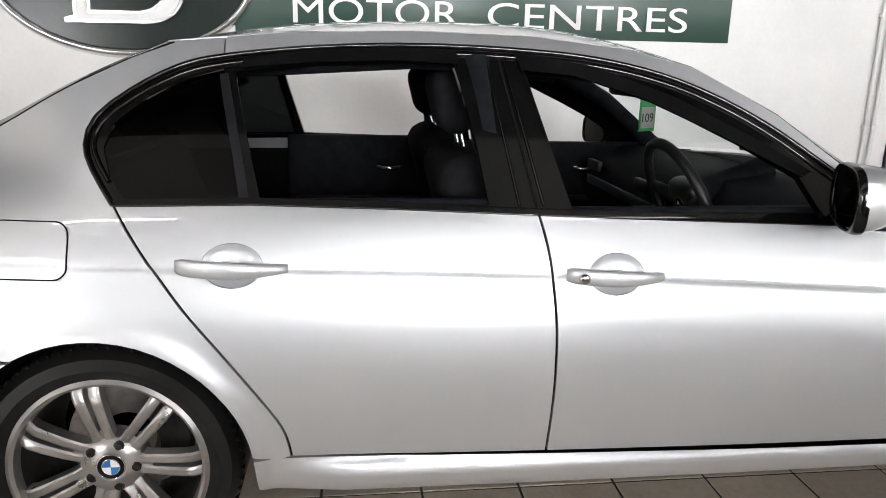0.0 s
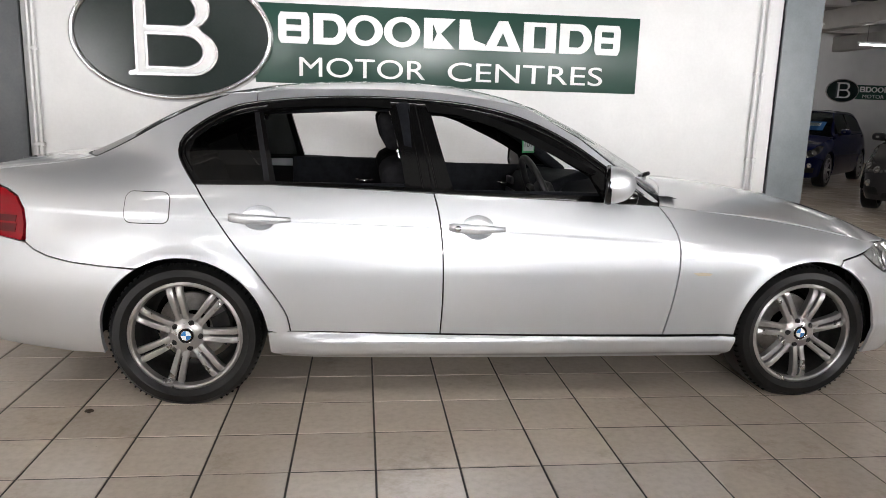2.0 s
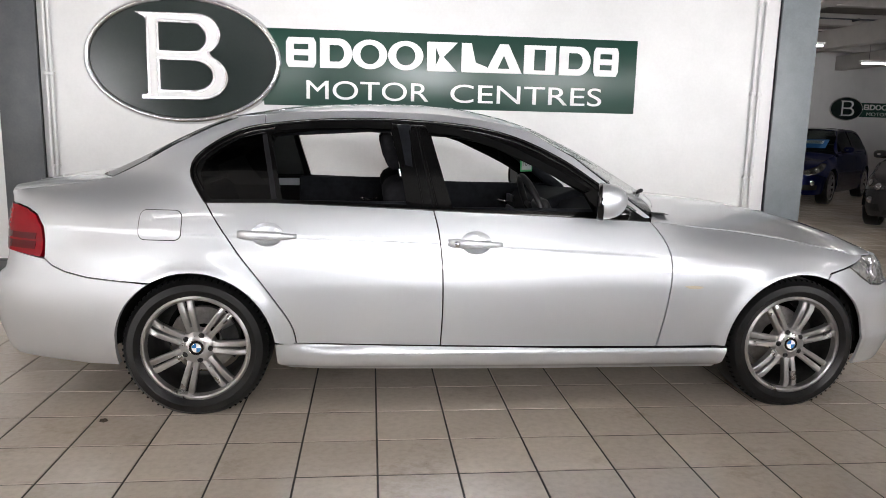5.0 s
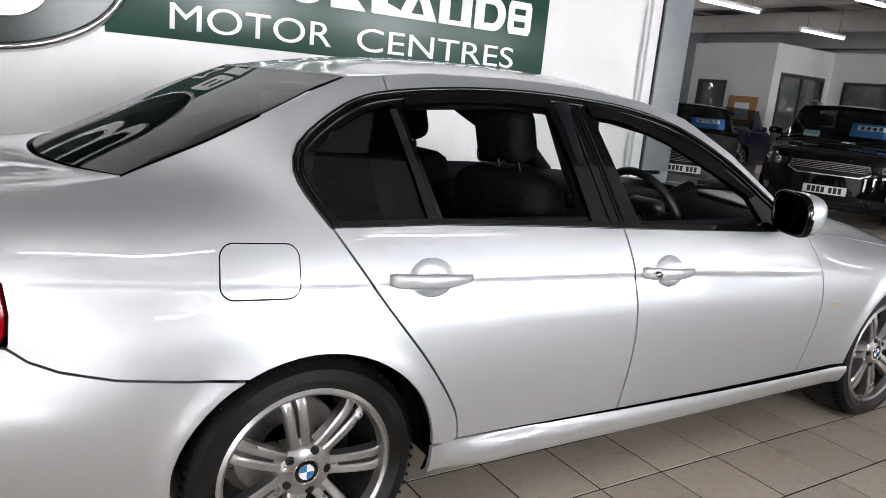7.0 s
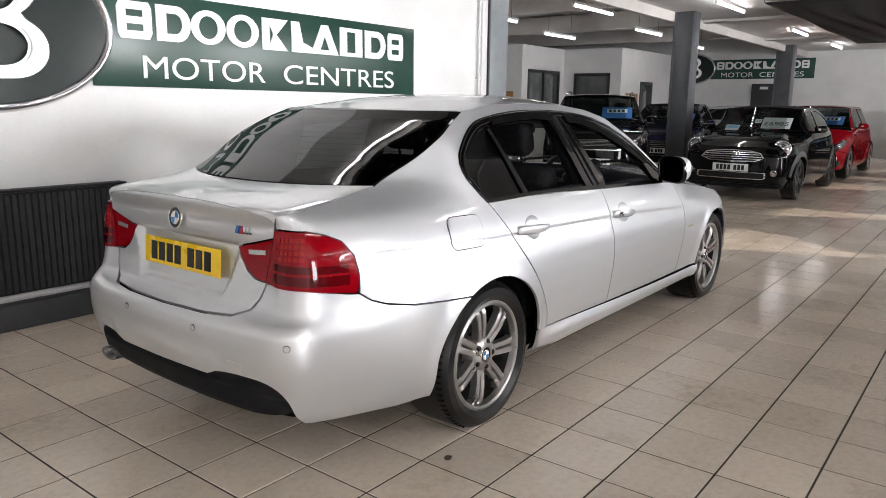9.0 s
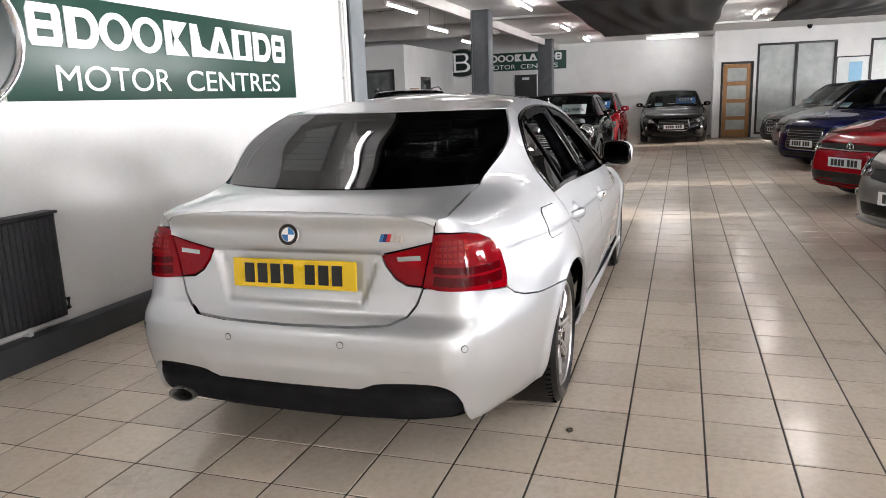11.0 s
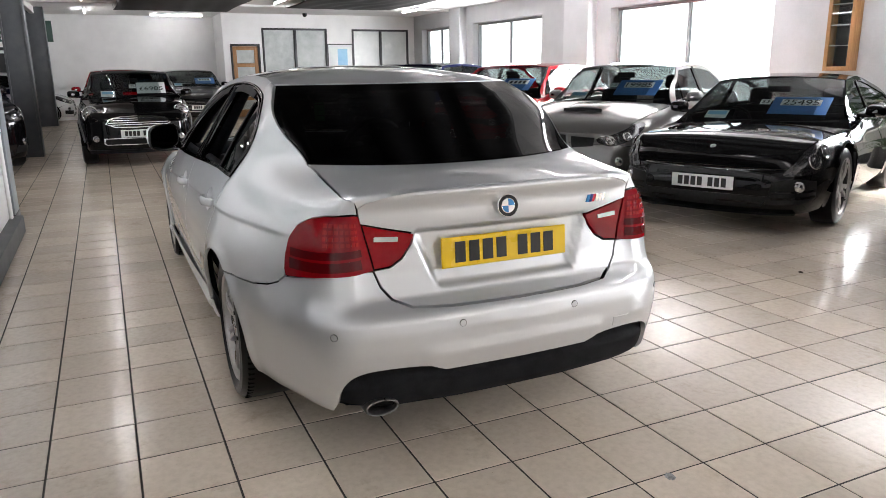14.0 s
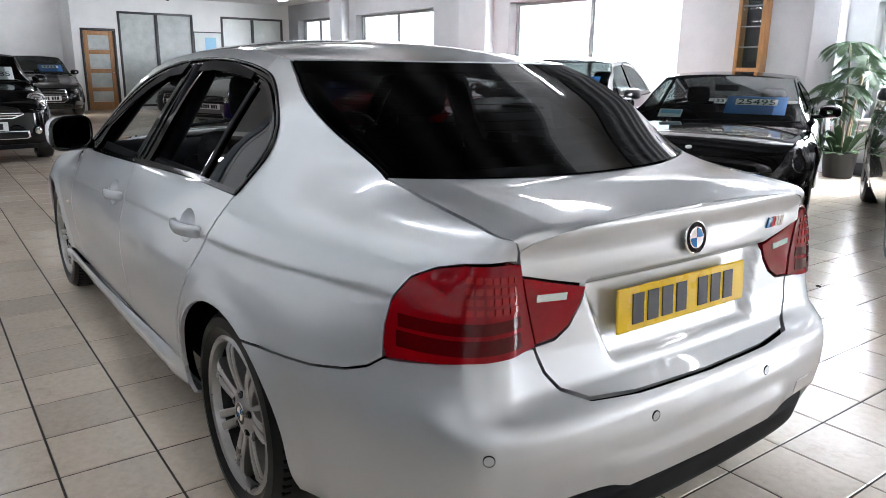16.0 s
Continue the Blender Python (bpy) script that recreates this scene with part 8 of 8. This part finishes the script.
# headlining and pillar trims
hl_s = top_patch([(0.19, 0.545, 1.285), (0.45, 0.545, 1.312), (0.75, 0.543, 1.322), (1.05, 0.543, 1.316), (1.30, 0.55, 1.288), (1.46, 0.56, 1.255)], [(0.06, 1.285), (0.40, 1.348), (0.80, 1.370), (1.15, 1.362), (1.42, 1.315), (1.58, 1.262)], 2.4)
patch("headlining", hl_s, M["trim_dark"], n=14, mv=14)
for sgn in (-1, 1):
    tube_part("screen_post_trim", [(1.46, sgn * 0.575, 1.25), (1.70, sgn * 0.635, 1.13), (1.92, sgn * 0.70, 0.97), (2.02, sgn * 0.73, 0.90)], 0.035, M["trim_dark"], CAR, n=8)
    tube_part("centre_post_trim", [(0.97, sgn * 0.745, 0.93), (0.93, sgn * 0.66, 1.10), (0.91, sgn * 0.565, 1.28)], 0.042, M["trim_dark"], CAR, n=8)
    tube_part("rear_post_trim", [(-0.34, sgn * 0.54, 1.0), (-0.1, sgn * 0.53, 1.10), (0.17, sgn * 0.50, 1.22)], 0.04, M["trim_dark"], CAR, n=8)
    tube_part("rail_trim", [(0.22, sgn * 0.515, 1.25), (0.75, sgn * 0.515, 1.285), (1.2, sgn * 0.52, 1.265), (1.43, sgn * 0.535, 1.225)], 0.028, M["trim_dark"], CAR, n=8)
# dashboard, binnacle, wheel
bm = bmesh.new()
secs = []
for y in np.linspace(-0.72, 0.72, 13):
    b = 0.05 * math.exp(-((y + 0.36) / 0.19) ** 2)
    secs.append([(2.16, y, 0.60), (1.70, y, 0.60), (1.655, y, 0.72), (1.67, y, 0.83), (1.72, y, 0.895 + b), (1.85, y, 0.925 + b * 0.9), (2.16, y, 0.905)])
loft(bm, secs)
db = part("dashboard", bm, M["trim_dark"], CAR, "dark moulded dashboard", smooth=True)
box_part("dash_trim", 1.645, 1.66, -0.12, 0.66, 0.76, 0.80, M["dash_trim"], db, 0.006, "brushed grey dashboard strip")
for y in (0.60, 0.05):
    box_part("air_vent", 1.648, 1.672, y - 0.07, y + 0.07, 0.825, 0.87, M["ink"], db, 0.006)
box_part("centre_console", 0.95, 1.70, -0.13, 0.13, 0.34, 0.60, M["trim_dark"], CAR, 0.03)
wh = Matrix.Translation((1.60, -0.37, 0.875)) @ pose(0, 0, 0, 0, -24, 0)
bm = bmesh.new()
tube(bm, [wh @ Vector((0, 0.192 * math.cos(a), 0.192 * math.sin(a))) for a in np.linspace(0, 2 * math.pi, 41)[:-1]], 0.0165, 10, True)
sw = part("steering_wheel", bm, M["leather"], CAR, "black leather steering wheel", smooth=True)
bm = bmesh.new()
for a in (0.15, math.pi - 0.15, -math.pi / 2):
    tube(bm, [wh @ Vector((0.02, 0.05 * math.cos(a), 0.05 * math.sin(a) - 0.02)), wh @ Vector((0, 0.18 * math.cos(a), 0.18 * math.sin(a)))], [0.026, 0.014], 8)
part("wheel_spoke", bm, M["leather"], sw, smooth=True)
bm = bmesh.new()
rounded(bm, 0, 0.07, -0.085, 0.085, -0.10, 0.055, 0.03, wh)
part("wheel_boss", bm, M["leather"], sw, angle=60)
roundel(sw, wh @ pose(0, 0, -0.015, 0, 0, -90), 0.024, 0.003)
tube_part("steering_column", [wh @ Vector((0.05, 0, 0)), wh @ Vector((0.30, 0, -0.02))], 0.04, M["trim_dark"], CAR)
# inside mirror and the hanging card
bm = bmesh.new()
rounded(bm, 1.52, 1.555, -0.125, 0.125, 1.175, 1.235, 0.018)
im = part("inside_mirror", bm, M["black_plastic"], CAR, "black inside mirror", angle=50)
tube_part("mirror_stalk", [(1.535, 0, 1.20), (1.62, 0, 1.255)], 0.012, M["black_plastic"], im)
bm = bmesh.new()
rounded(bm, -0.055, 0.055, -0.002, 0.002, -0.075, 0.075, 0.001, None, 1)
cdn = part("number_card", bm, M["card_green"], CAR, "green and grey card with the number 109")
cdn.matrix_local = pose(1.62, -0.02, 1.115, 0, 0, 30) @ Matrix.Scale(0.8, 4)
bm = bmesh.new()
box(bm, -0.045, 0.045, -0.004, -0.0022, -0.062, 0.030)
part("card_face", bm, M["card_grey"], cdn)
text_mesh("card_number", "109", 0.055, M["ink"], cdn, Matrix.Translation((0, -0.0045, -0.016)) @ Matrix.Rotation(radians(90), 4, "X"), 0.075, 0.0005)

# ---- plant, litter ----
def palm(at):
    """A tall indoor palm: several canes, arching fronds of narrow leaflets, low broad leaves and flowers in a dark pot."""
    rng = random.Random(7)
    p = root("potted_palm", at, 0, "tall green palm in a dark pot with low flowers", "plant")
    bm = bmesh.new()
    lathe(bm, [(0.0, 0.0), (0.16, 0.0), (0.17, 0.01), (0.20, 0.30), (0.21, 0.32), (0.195, 0.33), (0.18, 0.29), (0.0, 0.28)], 28, "z")
    part("pot", bm, M["leaf_pot"], p, "dark round pot", angle=40)
    for k in range(5):
        ang = k * 1.3
        bx_, by_ = 0.07 * math.cos(ang), 0.07 * math.sin(ang)
        top = 0.95 + 0.17 * k
        lean = (0.10 * math.cos(ang + 0.6), 0.10 * math.sin(ang + 0.6))
        cane = [(bx_ + lean[0] * t * t, by_ + lean[1] * t * t, 0.28 + (top - 0.28) * t) for t in np.linspace(0, 1, 9)]
        tube_part("cane", cane, [0.020 - 0.009 * t for t in np.linspace(0, 1, 9)], M["bark"], p, n=7)
        tip = Vector(cane[-1])
        for f in range(6):
            a = ang + f * 1.05 + rng.uniform(-0.3, 0.3)
            ln = rng.uniform(0.36, 0.52)
            rise = rng.uniform(0.25, 0.75)
            spine = []
            for t in np.linspace(0, 1, 13):
                spine.append(tip + Vector((math.cos(a) * ln * t * 0.85, math.sin(a) * ln * t * 0.85, ln * (rise * t - 0.75 * t * t))))
            bm = bmesh.new()
            tube(bm, spine, [0.006 - 0.004 * t for t in np.linspace(0, 1, 13)], 5)
            for i in range(1, 13):
                for sub in (0.0, 0.5):
                    q = spine[i] if sub == 0 or i == 12 else spine[i].lerp(spine[i + 1], 0.5)
                    d = (spine[min(12, i + 1)] - spine[i - 1]).normalized()
                    sd_ = d.cross(Vector((0, 0, 1))).normalized()
                    lw = 0.20 * math.sin(math.pi * (0.12 + 0.8 * i / 13)) * rng.uniform(0.85, 1.1)
                    for sg in (-1, 1):
                        out = (sd_ * sg * 0.8 + d * 0.55 + Vector((0, 0, -0.18 + rng.uniform(-0.1, 0.1)))).normalized()
                        wv = d.cross(out).cross(out).normalized() * 0.0095
                        m_ = q + out * float(lw) * 0.45
                        e_ = q + out * float(lw) + Vector((0, 0, -0.05 * lw / 0.3))
                        vs = [bm.verts.new(v) for v in (q, m_ + wv, e_, m_ - wv)]
                        bm.faces.new((vs[0], vs[1], vs[2]))
                        bm.faces.new((vs[0], vs[2], vs[3]))
            me_ = part("frond", bm, M["leaf"], p)
    for k in range(26):
        a, r0 = rng.uniform(0, 6.28), rng.uniform(0.22, 0.46)
        bm = bmesh.new()
        base = Vector((0.10 * math.cos(a), 0.10 * math.sin(a), 0.30))
        tipz = rng.uniform(0.28, 0.68)
        rows_ = []
        for t in np.linspace(0, 1, 7):
            cpt = base + Vector((math.cos(a) * r0 * t, math.sin(a) * r0 * t, (tipz - 0.30) * math.sin(t * 2.0) / 0.91))
            wd = 0.045 * math.sin(math.pi * min(0.97, 0.08 + t * 0.9))
            sv = Vector((-math.sin(a), math.cos(a), 0)) * wd
            rows_.append([cpt - sv, cpt + Vector((0, 0, 0.012)), cpt + sv])
        loft(bm, [[tuple(v) for v in r_] for r_ in rows_])
        part("low_leaf", bm, M["leaf"], p, smooth=True)
    for k in range(7):
        a, r0, zz_ = rng.uniform(0, 6.28), rng.uniform(0.12, 0.36), rng.uniform(0.55, 0.80)
        bm = bmesh.new()
        cpt = Vector((r0 * math.cos(a), r0 * math.sin(a), zz_))
        for i in range(6):
            b_ = i * 1.047
            o_ = cpt + Vector((0.045 * math.cos(b_), 0.045 * math.sin(b_), 0.02))
            s_ = Vector((-math.sin(b_), math.cos(b_), 0)) * 0.02
            m_ = cpt.lerp(o_, 0.6)
            bm.faces.new([bm.verts.new(v) for v in (cpt, m_ + s_, o_, m_ - s_)])
        fl = part("flower", bm, M["petal"], p, "pale pink flower")
        tube_part("stalk", [(0.08 * math.cos(a), 0.08 * math.sin(a), 0.29), (0.9 * r0 * math.cos(a), 0.9 * r0 * math.sin(a), zz_ * 0.75), tuple(cpt)], 0.004, M["leaf"], fl, n=5)
    return p


M["petal"] = surface("pale_petal", (0.55, 0.30, 0.34), (0.75, 0.55, 0.55), 0.6, scale=30)
M["litter"] = surface("crumpled_foil", (0.16, 0.16, 0.16), (0.42, 0.42, 0.41), 0.4, 0.3, scale=60)
M["dry_leaf"] = surface("dry_leaf", (0.03, 0.022, 0.012), (0.07, 0.05, 0.03), 0.8, scale=60)
palm((2.66, -4.95, 0))


def scrap(name, at, size, mat, label, category, seed):
    """A small crumpled piece lying on the tiles."""
    rng = random.Random(seed)
    bm = bmesh.new()
    bmesh.ops.create_icosphere(bm, subdivisions=3, radius=size)
    for v in bm.verts:
        k = rng.uniform(0.62, 1.12)
        v.co = Vector((v.co.x * k * 1.25, v.co.y * k, max(0.001, v.co.z * k * 0.5 + size * 0.42)))
    ob = part(name, bm, mat)
    ob.location = at
    tagged(ob, label, category)
    return ob


scrap("litter", (-1.26, 2.63, 0.009), 0.017, M["litter"], "crumpled grey scrap of foil on the floor tiles", "litter", 3)
scrap("dry_leaf", (0.30, 0.10, 0.009), 0.014, M["dry_leaf"], "small dark dry leaf on the floor tiles", "leaf", 5)
scrap("dry_leaf", (-0.25, 2.05, 0.009), 0.015, M["dry_leaf"], "small curled brown leaf on the floor tiles", "leaf", 9)

# ---- floor: a bed of joint filler with single tiles on it ----
P = 0.305
floor_bed = tagged(box_part("floor", -7.0, 21.77, -5.38, 19.6, -0.12, -0.003, M["grout"]), "floor of square beige glazed tiles with dark joints", "floor", kind="structure")
bm = bmesh.new()
G = 0.0036
vs = []
for x, y, z in ((G, G, -0.0025), (P - G, G, -0.0025), (P - G, P - G, -0.0025), (G, P - G, -0.0025), (G + 0.002, G + 0.002, 0), (P - G - 0.002, G + 0.002, 0), (P - G - 0.002, P - G - 0.002, 0), (G + 0.002, P - G - 0.002, 0)):
    vs.append((x, y, z))
TF = [(4, 5, 6, 7), (0, 1, 5, 4), (1, 2, 6, 5), (2, 3, 7, 6), (3, 0, 4, 7)]
tile_me = bpy.data.meshes.new("tile")
tile_me.from_pydata(vs, [], TF)
tile_me.materials.append(M["tile"])
bm.free()
near = set()
for i in range(-8, 11):
    for j in range(-3, 13):
        near.add((i, j))
for i, j in sorted(near):
    ob = new("tile", tile_me)
    ob.parent = floor_bed
    ob.location = (i * P, j * P, random.uniform(-0.0006, 0.0004))
V, F = [], []
for i in range(-22, 72):
    for j in range(-17, 65):
        if (i, j) in near or (j >= 17 and i < 6):
            continue
        o = len(V)
        dz = random.uniform(-0.0006, 0.0004)
        V += [(x + i * P, y + j * P, z + dz) for x, y, z in vs]
        F += [tuple(o + k for k in f) for f in TF]
rest = mesh_ob("tiles", V, F, M["tile"], floor_bed, False)
rest["kind"] = "stuff"
